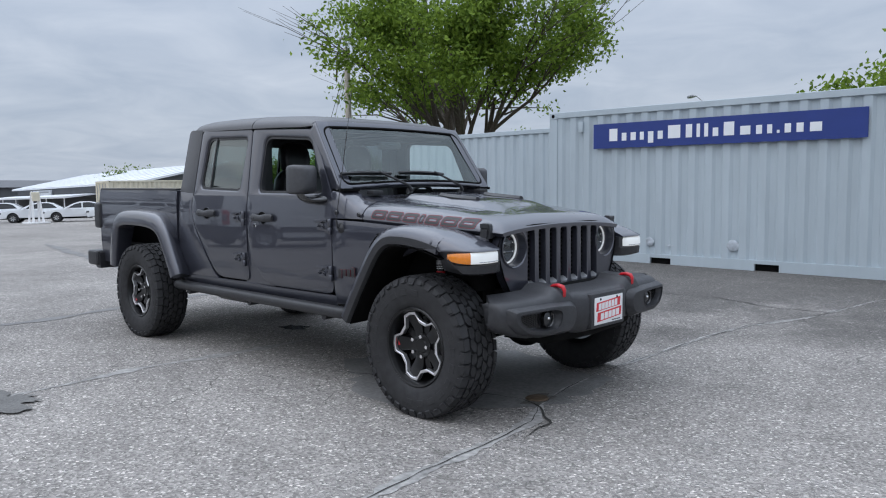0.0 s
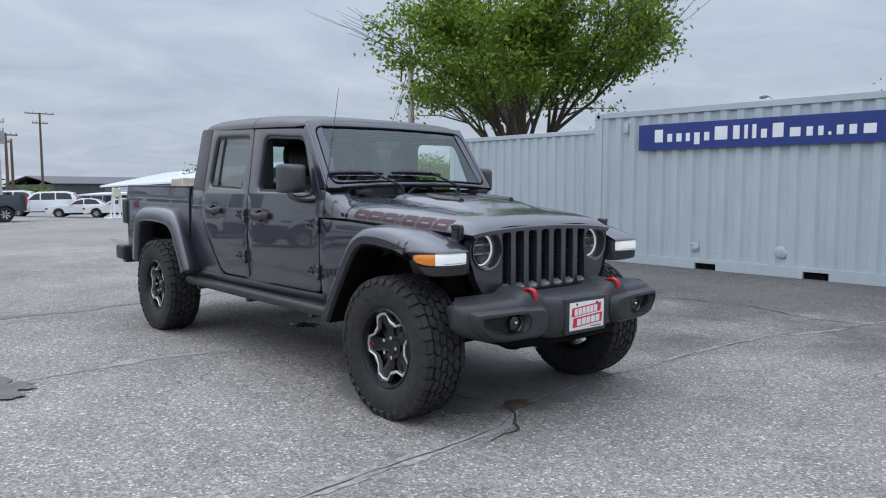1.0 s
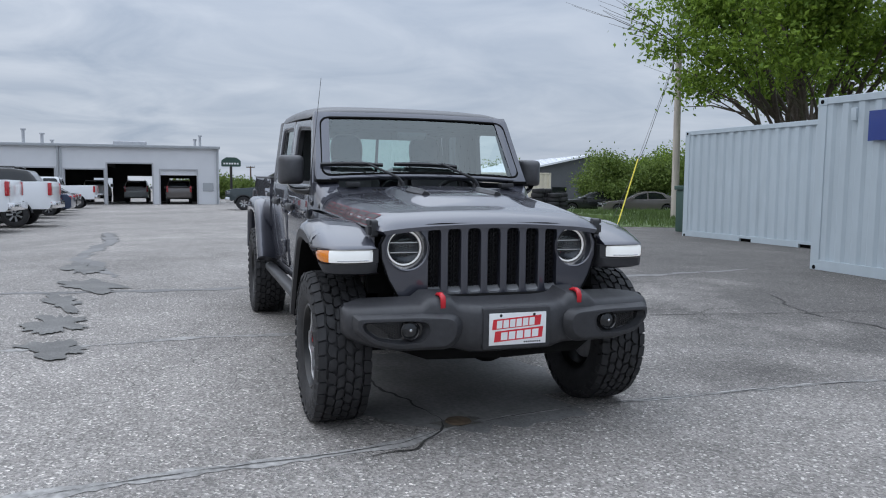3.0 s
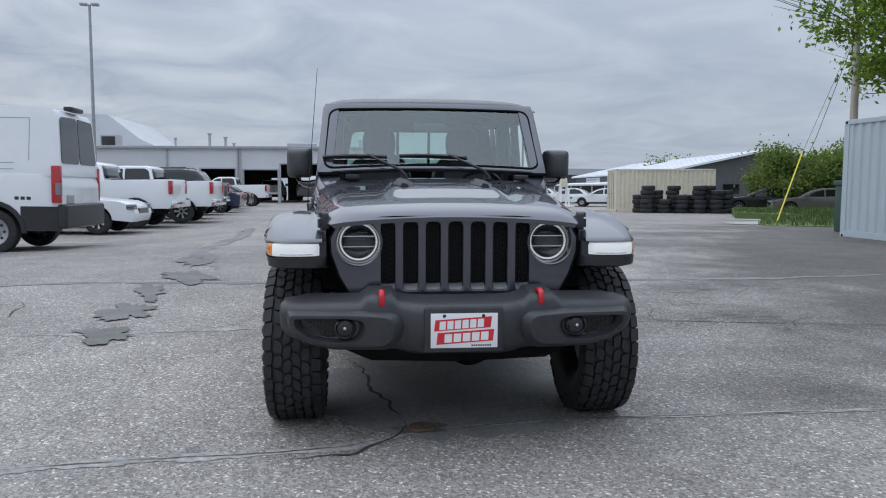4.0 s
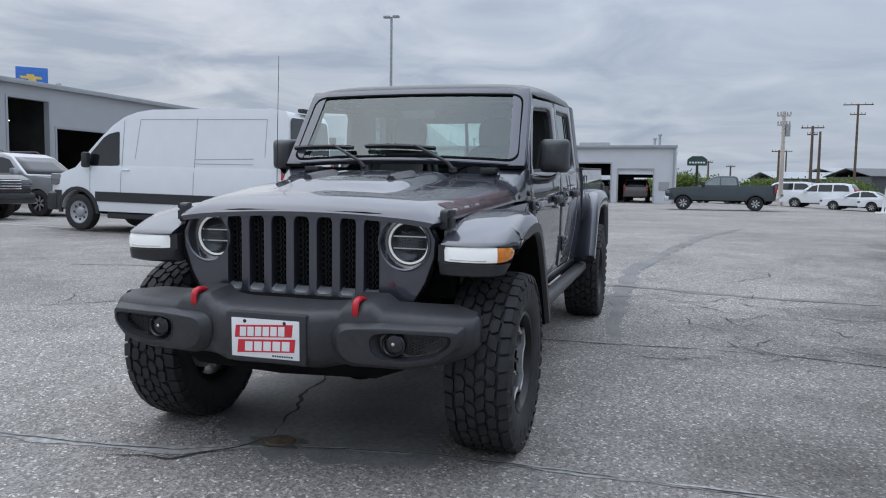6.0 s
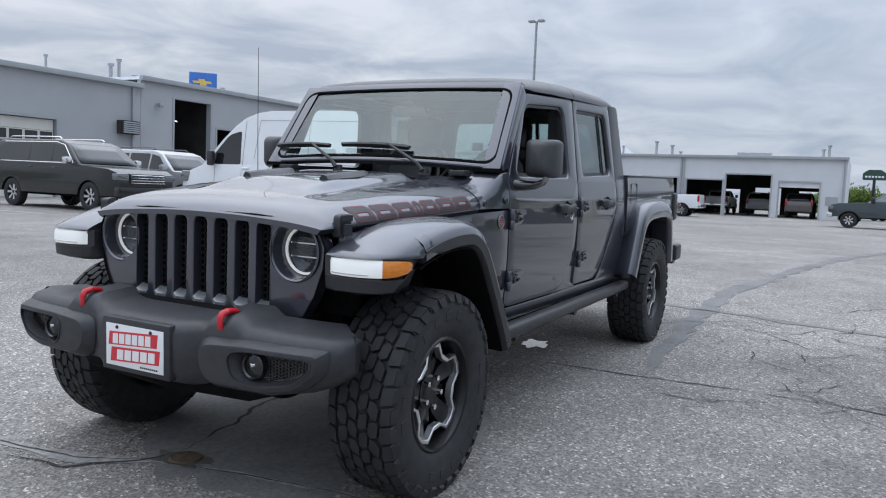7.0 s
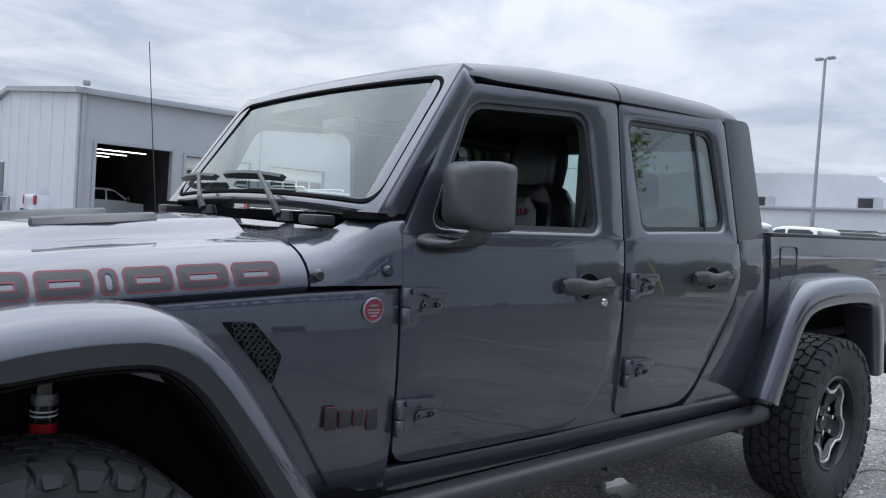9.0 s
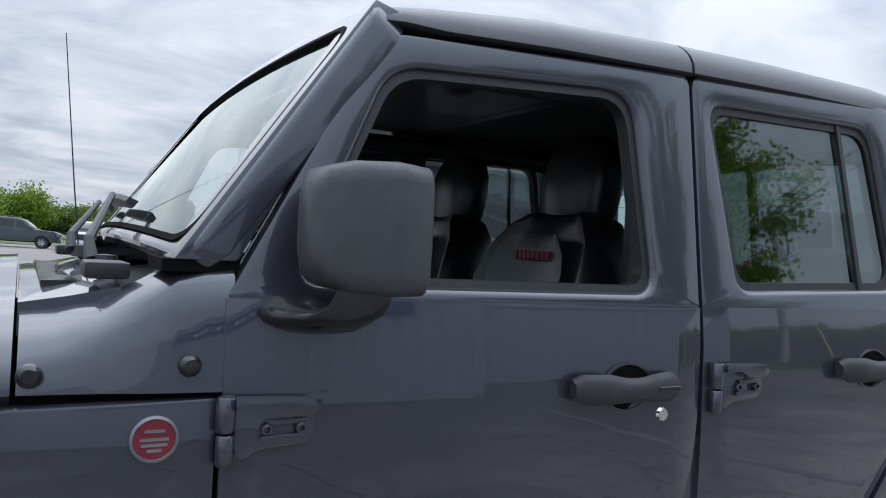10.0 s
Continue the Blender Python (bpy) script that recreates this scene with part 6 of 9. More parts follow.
def rim_meshes():
    bm = bmesh.new()
    lathe(bm, [(0.226, 0.110), (0.232, 0.118), (0.226, 0.124), (0.216, 0.120), (0.205, 0.095), (0.200, 0.02), (0.198, -0.09), (0.226, -0.11)], 60, "y")
    barrel = to_mesh("rim_barrel", bm, RIM_BLACK)
    STAR = []
    STARI = []
    for k in range(5):
        c = 2 * math.pi * k / 5 + math.pi / 2
        for r, d in ((0.203, -14), (0.206, 0), (0.203, 14), (0.158, 24.5), (0.156, 47.5)):
            STAR.append((r * math.cos(c + radians(d)), r * math.sin(c + radians(d))))
        for r, d in ((0.184, -12.5), (0.189, 0), (0.184, 12.5), (0.139, 25.5), (0.137, 46.5)):
            STARI.append((r * math.cos(c + radians(d)), r * math.sin(c + radians(d))))
    bm = bmesh.new()
    ring(bm, STAR, STARI, "y", 0.062, 0.094)
    bmesh.ops.recalc_face_normals(bm, faces=bm.faces)
    soften(bm, 0.003, 40, 1)
    star = to_mesh("rim_star", bm, SILVER)
    # dished spokes under the star
    bm = bmesh.new()
    for k in range(5):
        c = 2 * math.pi * k / 5 + math.pi / 2
        rows = []
        for r, w, y in ((0.035, 0.026, 0.060), (0.07, 0.034, 0.058), (0.11, 0.040, 0.055), (0.15, 0.046, 0.066), (0.20, 0.052, 0.082)):
            row = []
            for u, dy in ((-1, -0.03), (-0.9, -0.004), (-0.35, 0.0), (0.35, 0.0), (0.9, -0.004), (1, -0.03)):
                p = Vector((r, u * w))
                row.append((p.x * math.cos(c) - p.y * math.sin(c), y + dy, p.x * math.sin(c) + p.y * math.cos(c)))
            rows.append(row)
        loft(bm, rows)
        # web between spokes near the hub
        c2 = c + math.pi / 5
        box(bm, 0.05, 0.142, 0.028, 0.044, -0.020, 0.020, 0, Matrix.Rotation(-c2, 4, "Y"))
    lathe(bm, [(0.0, 0.068), (0.040, 0.068), (0.044, 0.062), (0.07, 0.060), (0.076, 0.03)], 40, "y")
    spokes = to_mesh("rim_spokes", bm, RIM_BLACK, 40)
    bm = bmesh.new()
    lathe(bm, [(0.0, -0.02), (0.165, -0.02), (0.165, -0.045), (0.0, -0.045)], 40, "y")
    brake = to_mesh("brake_disc", bm, STEEL)
    bm = bmesh.new()
    bmesh.ops.create_cone(bm, cap_ends=True, segments=6, radius1=0.0115, radius2=0.0095, depth=0.030, matrix=pose(0, 0, 0, 90))
    nut = to_mesh("wheel_nut", bm, CHROME)
    return barrel, star, spokes, brake, nut


BARREL, STAR_ME, SPOKES, BRAKE, NUT = rim_meshes()
for x, s, turn in ((1.7435, 1, 8), (-1.7435, 1, 31), (1.7435, -1, 20), (-1.7435, -1, 52)):
    wm = pose(x, s * 0.804, 0.402, 0, 0, 0 if s > 0 else 180) @ Matrix.Rotation(radians(turn), 4, "Y")
    w = share("wheel", TYRE_ME, truck, wm, "all-terrain tyre on a black alloy wheel with a machined star")
    share("tread", TREAD_ME, w, Matrix())
    share("rim", BARREL, w, Matrix())
    share("rim_star", STAR_ME, w, Matrix(), "machined silver star edge")
    share("rim_spokes", SPOKES, w, Matrix())
    share("brake_disc", BRAKE, w, Matrix())
    for k in range(5):
        a = 2 * math.pi * (k + 0.5) / 5 + math.pi / 2
        share("wheel_nut", NUT, w, pose(0.060 * math.cos(a), 0.072, 0.060 * math.sin(a)))
    bm = bmesh.new()
    bmesh.ops.create_cube(bm, size=1, matrix=pose(0.168, 0.070, 0.058, 0, 0, 0) @ Matrix.Diagonal((0.012, 0.01, 0.03, 1)))
    part("rim_mark", bm, RED, w)

# bed
BY = 0.822
BED = [(-1.196, 0.56), (-1.196, 1.285)] + [(-2.715, 1.298), (-2.735, 1.18), (-2.72, 0.80), (-2.70, 0.60), (-2.26, 0.58), (-2.22, 0.80), (-2.13, 0.98), (-1.95, 1.02), (-1.55, 1.02), (-1.33, 0.98), (-1.10 - 0.096, 0.80)]
for s in (1, -1):
    bm = bmesh.new()
    skin(bm, BED, s, 0.07, 0.0, 0.085, lambda p: BY - max(0, 0.72 - p[1]) * 0.1 - max(0, p[1] - 1.20) * 0.12)
    bmesh.ops.recalc_face_normals(bm, faces=bm.faces)
    soften(bm, 0.012, 50, 3)
    bs = part("bed_side", bm, PAINT, truck, sharp=45)
    bm = rbox(-2.70, -1.20, s * (BY - 0.10) if s > 0 else -BY + 0.004, s * BY - 0.004 * s if s > 0 else -(BY - 0.10), 1.287, 1.303, 0.006, 2)
    part("bed_rail_cap", bm, BLACK_TRIM, bs)
    if s > 0:
        bm = bmesh.new()
        ring(bm, rounded([(-1.285, 1.085), (-1.275, 1.243), (-1.445, 1.243), (-1.445, 1.115), (-1.40, 1.085)], 0.03), rounded([(-1.288, 1.088), (-1.278, 1.240), (-1.442, 1.240), (-1.442, 1.116), (-1.399, 1.088)], 0.03), "y", BY - 0.01, BY + 0.0015)
        part("fuel_door", bm, GLOSS_BLACK, bs, "fuel door outline")
    # tail lamp standing out at the rear corner
    bm = rbox(-2.83, -2.70, min(s * 0.70, s * 0.842), max(s * 0.70, s * 0.842), 0.915, 1.165, 0.03, 3)
    tl = part("tail_lamp", bm, BLACK_TRIM, truck, "black-cased tail lamp")
    bm = rbox(-2.842, -2.828, min(s * 0.72, s * 0.825), max(s * 0.72, s * 0.825), 0.94, 1.14, 0.005, 1)
    part("tail_lens", bm, TAIL_RED, tl, "red lens")
bm = bmesh.new()
box(bm, -2.70, -1.21, -0.75, 0.75, 0.74, 0.78)
part("bed_floor", bm, DARK, truck)
bm = rbox(-1.235, -1.198, -0.74, 0.74, 0.56, 1.285, 0.006, 1)
part("bed_front_wall", bm, PAINT, truck)
bm = rbox(-2.745, -2.68, -0.69, 0.69, 0.72, 1.29, 0.012, 2)
part("tailgate", bm, PAINT, truck)
bm = bmesh.new()
rings = []
for y, x in ((-0.86, -2.80), (-0.82, -2.90), (-0.5, -2.955), (0, -2.965), (0.5, -2.955), (0.82, -2.90), (0.86, -2.80)):
    rings.append([(-2.68, y, 0.68), (x + 0.03, y, 0.68), (x, y, 0.65), (x, y, 0.56), (x + 0.04, y, 0.53), (-2.68, y, 0.53)])
loft(bm, rings)
rb = part("rear_bumper", bm, BLACK_TRIM, truck, "black rear bumper", sharp=40)
for s in (1, -1):
    part("bumper_end", rbox(-2.92, -2.70, min(s * 0.74, s * 0.885), max(s * 0.74, s * 0.885), 0.555, 0.70, 0.03, 3), BLACK_TRIM, rb)

# cabin
def seat(x, y, rear=False):
    """A seat facing forward: cushion, back with bolsters, head restraint, grey panel with a red stitched bar."""
    w = 0.25
    st = part("seat", rbox(x - 0.25, x + 0.27, y - w, y + w, 0.72, 0.90, 0.06, 3), LEATHER, truck, "black leather seat with grey insert")
    bm = bmesh.new()
    rings = []
    for z, xx, ww, d in ((0.88, x - 0.20, 0.25, 0.11), (1.10, x - 0.24, 0.255, 0.115), (1.28, x - 0.285, 0.245, 0.11), (1.37, x - 0.31, 0.215, 0.095), (1.425, x - 0.325, 0.16, 0.08), (1.45, x - 0.335, 0.11, 0.06)):
        rings.append([(xx - d, y - ww * 0.8, z), (xx - d, y + ww * 0.8, z), (xx, y + ww, z), (xx + d * 0.9, y + ww * 0.93, z), (xx + d * 0.55, y + ww * 0.62, z), (xx + d * 0.5, y, z), (xx + d * 0.55, y - ww * 0.62, z), (xx + d * 0.9, y - ww * 0.93, z), (xx, y - ww, z)])
    loft(bm, rings)
    bmesh.ops.recalc_face_normals(bm, faces=bm.faces)
    soften(bm, 0.02, 40, 2)
    low = pose(0, 0, -0.16 if rear else 0)
    part("backrest", bm, LEATHER, st, m=low, sharp=60)
    bm = bmesh.new()
    g = []
    for z in (1.06, 1.14, 1.22, 1.29, 1.34, 1.375, 1.39):
        xx = lerp_table([(0.88, x - 0.20), (1.10, x - 0.24), (1.30, x - 0.29), (1.43, x - 0.325)], z)
        hw = lerp_table([(1.06, 0.13), (1.22, 0.155), (1.30, 0.165), (1.36, 0.14), (1.39, 0.09)], z)
        g.append([bm.verts.new((xx + 0.062 + 0.030 * abs(u) ** 2.5 + (0.008 if z < 1.38 else 0.0), y + u * hw, z)) for u in (-1, -0.75, -0.45, 0, 0.45, 0.75, 1)])
    for i in range(len(g) - 1):
        for j in range(6):
            bm.faces.new((g[i][j], g[i][j + 1], g[i + 1][j + 1], g[i + 1][j]))
    part("seat_insert", bm, LEATHER_GREY, st, "grey leather insert", low)
    bm = bmesh.new()
    for k in range(8):
        box(bm, x - 0.224, x - 0.214, y - 0.075 + k * 0.0195, y - 0.061 + k * 0.0195, 1.325, 1.347)
    part("stitched_bar", bm, DECAL_RED, st, "red stitched lettering bars", low)
    bm = bmesh.new()
    rings = []
    for z, hw, d in ((1.45, 0.10, 0.05), (1.50, 0.122, 0.062), (1.57, 0.130, 0.068), (1.63, 0.126, 0.065), (1.675, 0.110, 0.052), (1.70, 0.08, 0.034), (1.706, 0.04, 0.015)):
        xx = x - 0.355 - 0.10 * (z - 1.45)
        rings.append([(xx + d * math.copysign(abs(math.cos(a)) ** 0.75, math.cos(a)), y + hw * math.copysign(abs(math.sin(a)) ** 0.75, math.sin(a)), z) for a in [2 * math.pi * i / 20 for i in range(20)]])
    loft(bm, rings)
    bmesh.ops.recalc_face_normals(bm, faces=bm.faces)
    part("head_restraint", bm, LEATHER, st, sharp=60, m=pose(0, 0, -0.30 if rear else -0.05))


for y in (0.325, -0.325):
    seat(0.165, y)
for y in (0.36, -0.36):
    seat(-0.78, y, True)
bm = bmesh.new()
rings = []
for y in (-0.68, -0.4, 0, 0.4, 0.68):
    rings.append([(0.98, y, 1.22), (0.72, y, 1.235), (0.60, y, 1.215), (0.55, y, 1.14), (0.58, y, 0.95), (0.72, y, 0.85), (0.98, y, 0.85)])
loft(bm, rings)
dash = part("dashboard", bm, LEATHER, truck, sharp=50)
part("dash_screen", rbox(0.545, 0.56, -0.12, 0.12, 1.09, 1.23, 0.006, 1), GLOSS_BLACK, dash)
bm = bmesh.new()
tube(bm, [(0.48 + 0.05 * math.sin(a), 0.36 + 0.185 * math.cos(a), 1.13 + 0.185 * math.sin(a)) for a in [2 * math.pi * i / 28 for i in range(29)]], 0.016, 8)
tube(bm, [(0.48, 0.19, 1.13), (0.50, 0.36, 1.125), (0.48, 0.53, 1.13)], 0.02, 8)
tube(bm, [(0.50, 0.36, 1.125), (0.47, 0.36, 0.95)], 0.02, 8)
part("steering_wheel", bm, LEATHER, truck)
part("centre_console", rbox(-0.3, 0.55, -0.10, 0.10, 0.60, 0.92, 0.03, 2), LEATHER, truck)
bm = rbox(0.53, 0.555, -0.11, 0.11, 1.585, 1.645, 0.012, 2)
part("rear_view_mirror", bm, GLOSS_BLACK, truck)
bm = bmesh.new()
tube(bm, [(-0.13, 0.665, 1.55), (-0.11, 0.62, 1.2), (-0.12, 0.60, 0.85)], 0.018, 6)
part("seat_belt", bm, LEATHER_GREY, truck)

# ---- marks on the lot ----
PALE = mat("pale_dusty_seam", (0.28, 0.272, 0.26), 0.9, 0, 0, 0.35, 25, vary2=0.3, scale2=4)
CRACK = mat("crack_filler_dark", (0.035, 0.033, 0.03), 0.9, 0, 0, 0.3, 20)
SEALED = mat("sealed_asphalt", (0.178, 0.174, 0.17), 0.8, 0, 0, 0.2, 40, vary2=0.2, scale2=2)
PATCH = mat("asphalt_patch", (0.15, 0.147, 0.14), 0.85, 0, 0, 0.25, 60, bump=0.8, bscale=120, vary2=0.2, scale2=3)
OIL = mat("oil_stain", (0.085, 0.08, 0.07), 0.7, 0, 0, 0.35, 18, vary2=0.3, scale2=3)
WET = mat("water", (0.09, 0.095, 0.10), 0.22, 0, 0.5, 0.1, 10)


def dust_mat():
    """Bleached flecks: pale grit where a fine and a broad noise both rise, bare asphalt between."""
    m = bpy.data.materials.new("bleached_grit")
    m.use_nodes = True
    n, l = m.node_tree.nodes, m.node_tree.links
    b = n["Principled BSDF"]
    b.inputs["Base Color"].default_value = (0.36, 0.35, 0.335, 1)
    b.inputs["Roughness"].default_value = 0.9
    co = n.new("ShaderNodeTexCoord")
    fac = None
    for scale, lo, hi in ((150.0, 0.54, 0.62), (9.0, 0.40, 0.62), (1.7, 0.38, 0.66)):
        t = n.new("ShaderNodeTexNoise")
        t.inputs["Scale"].default_value, t.inputs["Detail"].default_value = scale, 3
        l.new(co.outputs["Object"], t.inputs["Vector"])
        r = n.new("ShaderNodeMapRange")
        r.inputs["From Min"].default_value, r.inputs["From Max"].default_value = lo, hi
        l.new(t.outputs["Fac"], r.inputs["Value"])
        if fac is None:
            fac = r.outputs[0]
        else:
            k = n.new("ShaderNodeMath"); k.operation = "MULTIPLY"
            l.new(fac, k.inputs[0]); l.new(r.outputs[0], k.inputs[1])
            fac = k.outputs[0]
    tr = n.new("ShaderNodeBsdfTransparent")
    mx = n.new("ShaderNodeMixShader")
    l.new(fac, mx.inputs[0]); l.new(tr.outputs[0], mx.inputs[1]); l.new(b.outputs[0], mx.inputs[2])
    l.new(mx.outputs[0], n["Material Output"].inputs[0])
    return m


def ribbon(pts, width, lift, seed, rough=0.5, step=0.04, wander=0.02):
    """A ragged strip lying on the lot along a line of (x, y)."""
    rnd = random.Random(seed)
    line = []
    for a, b in zip(pts, pts[1:]):
        k = max(1, int(math.dist(a, b) / step))
        line += [(a[0] + (b[0] - a[0]) * i / k, a[1] + (b[1] - a[1]) * i / k) for i in range(k)]
    line.append(pts[-1])
    bm = bmesh.new()
    prev = None
    n = len(line)
    for i, (x, y) in enumerate(line):
        a, b = line[max(i - 1, 0)], line[min(i + 1, n - 1)]
        d = Vector((b[0] - a[0], b[1] - a[1])).normalized()
        w = width * (0.5 + noise.noise(Vector((x * 3, y * 3, seed))) * rough + rnd.random() * 0.5 * rough) * min(1, 0.2 + 6 * min(i, n - 1 - i) / n)
        o = wander * noise.noise(Vector((x * 2.2, y * 2.2, seed + 5))) + wander * 0.5 * noise.noise(Vector((x * 9, y * 9, seed + 9)))
        px, py = x - d.y * o, y + d.x * o
        w = max(w, width * 0.12)
        cur = [bm.verts.new((px - d.y * t * w, py + d.x * t * w, ground_z(px - d.y * t * w, py + d.x * t * w) + lift)) for t in (1, -1)]
        if prev:
            bm.faces.new((prev[0], prev[1], cur[1], cur[0]))
        prev = cur
    return bm


def blob(cx, cy, rx, ry, lift, seed, rz=0.0, n=48, rag=0.3, thick=0.0):
    """A ragged flat patch lying on the lot."""
    bm = bmesh.new()
    c = bm.verts.new((cx, cy, ground_z(cx, cy) + lift + thick))
    rim, low = [], []
    for i in range(n):
        a = 2 * math.pi * i / n
        k = 1 + rag * noise.noise(Vector((math.cos(a) * 1.7, math.sin(a) * 1.7, seed))) + rag * 0.45 * noise.noise(Vector((math.cos(a) * 6, math.sin(a) * 6, seed + 3)))
        u, v = rx * k * math.cos(a), ry * k * math.sin(a)
        x, y = cx + u * math.cos(rz) - v * math.sin(rz), cy + u * math.sin(rz) + v * math.cos(rz)
        rim.append(bm.verts.new((x, y, ground_z(x, y) + lift + thick)))
    for i in range(n):
        bm.faces.new((c, rim[i], rim[(i + 1) % n]))
    return bm


def mark(name, bm, m, label, category):
    return tagged(part(name, bm, m), label, category, kind="structure")


SEAM_A = [(2.62, -3.4), (2.50, -2.3), (2.43, -1.85), (2.38, -1.4), (2.35, -0.9), (2.30, -0.55), (2.15, -0.25), (2.05, 0.14), (1.98, 0.6), (1.98, 1.1), (1.98, 1.7), (1.97, 2.3), (2.03, 3.1), (2.30, 3.85), (2.42, 4.8), (2.55, 5.75)]
SEAM_B = [(-0.42, -3.2), (-0.46, -2.2), (-0.56, -1.45), (-0.48, -0.6), (-0.5, 0.1), (-0.6, 1.6), (-0.6, 2.4), (-0.35, 3.6), (-0.1, 5.2)]
mark("pavement_seam", ribbon(SEAM_A[:7], 0.05, 0.003, 1, 1.2), PALE, "pale dusty seam in the asphalt", "seam")
DUST = dust_mat()
for pts, w, sd in ((SEAM_A[:6], 0.42, 301), ([(x + 0.25, y) for x, y in SEAM_A[2:11]], 0.45, 302), (SEAM_A[9:], 0.20, 303), (SEAM_B[:5], 0.26, 304), ([(0.4, 1.5), (0.7, 2.2), (1.2, 3.0)], 0.5, 305), ([(-0.3, 0.75), (-0.7, 1.15), (-1.6, 1.45)], 0.45, 306), ([(4.2, -2.6), (3.6, -1.2), (3.4, 0.2)], 0.8, 307), ([(1.2, 3.6), (1.6, 4.6), (2.3, 5.6)], 0.5, 308)):
    mark("dust_streak", ribbon(pts, w, 0.0022 + 0.0001 * (sd - 300), sd, 0.5, 0.08, 0.06), DUST, "bleached dusty flecks on the asphalt", "dust")
mark("pavement_seam", ribbon(SEAM_A[6:], 0.022, 0.0034, 1, 1.2), PALE, "pale dusty seam in the asphalt", "seam")
mark("pavement_crack", ribbon(SEAM_A, 0.004, 0.006, 2, 1.2), CRACK, "thin dark crack along the seam", "crack")
mark("pavement_seam", ribbon(SEAM_B[:5], 0.05, 0.003, 3, 1.2), PALE, "pale dusty seam in the asphalt", "seam")
mark("pavement_crack", ribbon(SEAM_B[4:], 0.009, 0.0045, 33, 1.0), CRACK, "thin dark crack in the asphalt", "crack")
mark("pavement_crack", ribbon([(2.02, -0.22), (1.73, -0.28), (1.34, -0.39), (1.11, -0.41), (0.6, -0.5)], 0.011, 0.005, 4, 0.9, wander=0.06), CRACK, "forked dark crack under the bumper", "crack")
mark("pavement_crack", ribbon([(2.02, -0.22), (2.19, -0.27), (2.38, -0.51), (2.40, -0.8)], 0.007, 0.005, 41, 0.9, wander=0.05), CRACK, "forked dark crack under the bumper", "crack")
mark("pavement_crack", ribbon([(2.7, 4.5), (1.9, 4.3), (1.0, 4.6), (-0.2, 4.4), (-1.5, 5.0)], 0.011, 0.005, 5, 0.9, wander=0.08), CRACK, "thin dark crack in the asphalt", "crack")
mark("sealed_strip", ribbon([(-0.6, 1.12), (-1.8, 1.07), (-3.75, 1.05), (-4.85, 1.02), (-8, 1.5), (-11.5, 2.14), (-16, 3.2)], 0.16, 0.004, 6, 0.5, 0.1, 0.06), SEALED, "dark sealed strip across the asphalt", "seam")
mark("sealed_strip", ribbon([(-4.5, -2.4), (-6.9, -3.1), (-10.3, -2.9), (-15, -3.4)], 0.2, 0.004, 7, 0.6, 0.1, 0.1), SEALED, "dark sealed strip across the asphalt", "seam")
mark("sealed_strip", ribbon([(-2.9, -6.0), (-3.4, -3.6), (-3.2, -1.2), (-3.6, 0.7), (-3.2, 2.6), (-3.2, 4.6), (-3.5, 6.5)], 0.10, 0.004, 8, 0.6, 0.08, 0.08), SEALED, "dark sealed strip across the asphalt", "seam")
rnd = random.Random(12)
for k in range(16):
    x, y = rnd.uniform(-4.5, 1.2), rnd.choice((rnd.uniform(1.4, 4.5), rnd.uniform(-4.5, -1.6)))
    a = rnd.uniform(0, 6.28)
    pts = [(x, y)]
    for i in range(rnd.randint(3, 6)):
        a += rnd.uniform(-0.7, 0.7)
        pts.append((pts[-1][0] + 0.28 * math.cos(a), pts[-1][1] + 0.28 * math.sin(a)))
    mark("pavement_crack", ribbon(pts, rnd.uniform(0.003, 0.007), 0.0055, 50 + k, 0.9, 0.03, 0.05), CRACK, "fine dark crack in the asphalt", "crack")
# a net of fine cracks beside the rear wheel
for k in range(22):
    x, y = rnd.uniform(-3.4, 0.2), rnd.uniform(1.25, 3.2)
    a = rnd.choice((0.2, 1.7, 0.9)) + rnd.uniform(-0.25, 0.25)
    pts = [(x, y), (x + 0.3 * math.cos(a), y + 0.3 * math.sin(a)), (x + 0.6 * math.cos(a + 0.4), y + 0.6 * math.sin(a + 0.4))]
    mark("pavement_crack", ribbon(pts, rnd.uniform(0.003, 0.006), 0.0056, 90 + k, 0.9, 0.03, 0.06), CRACK, "fine dark crack in the asphalt", "crack")
for i, (cx, cy, rx, ry, rz) in enumerate(((-0.35, -2.48, 0.32, 0.20, 0.5), (-1.45, -2.62, 0.40, 0.20, 0.2), (-3.9, -2.65, 0.6, 0.22, 0.4), (-5.6, -2.9, 0.7, 0.18, 0.1), (-2.6, -2.75, 0.5, 0.14, 0.3))):
    mark("asphalt_patch", blob(cx, cy, rx, ry, 0.006, i + 20, rz, 90, 0.9, 0.006), PATCH, "raised crumbling asphalt patch", "patch")
mark("oil_stain", blob(2.06, -0.16, 0.08, 0.12, 0.0035, 8, 0.1, 60, 0.7), OIL, "dark greasy stain on the asphalt", "stain")
# a ragged, slightly darker patch on the asphalt below the engine
mark("engine_patch", blob(1.3, 0.0, 0.9, 0.7, 0.002, 15, 0.1, 60, 0.4), SEALED, "darker patch of ground under the engine", "stain")
mark("puddle", blob(-1.04, 0.22, 0.14, 0.10, 0.004, 31, 0.3, 40, 0.6), WET, "small shiny puddle on the asphalt", "puddle")
bm = bmesh.new()
lathe(bm, [(0.0, 0.010), (0.04, 0.011), (0.052, 0.008), (0.066, 0.009), (0.075, 0.0)], 28, "z")
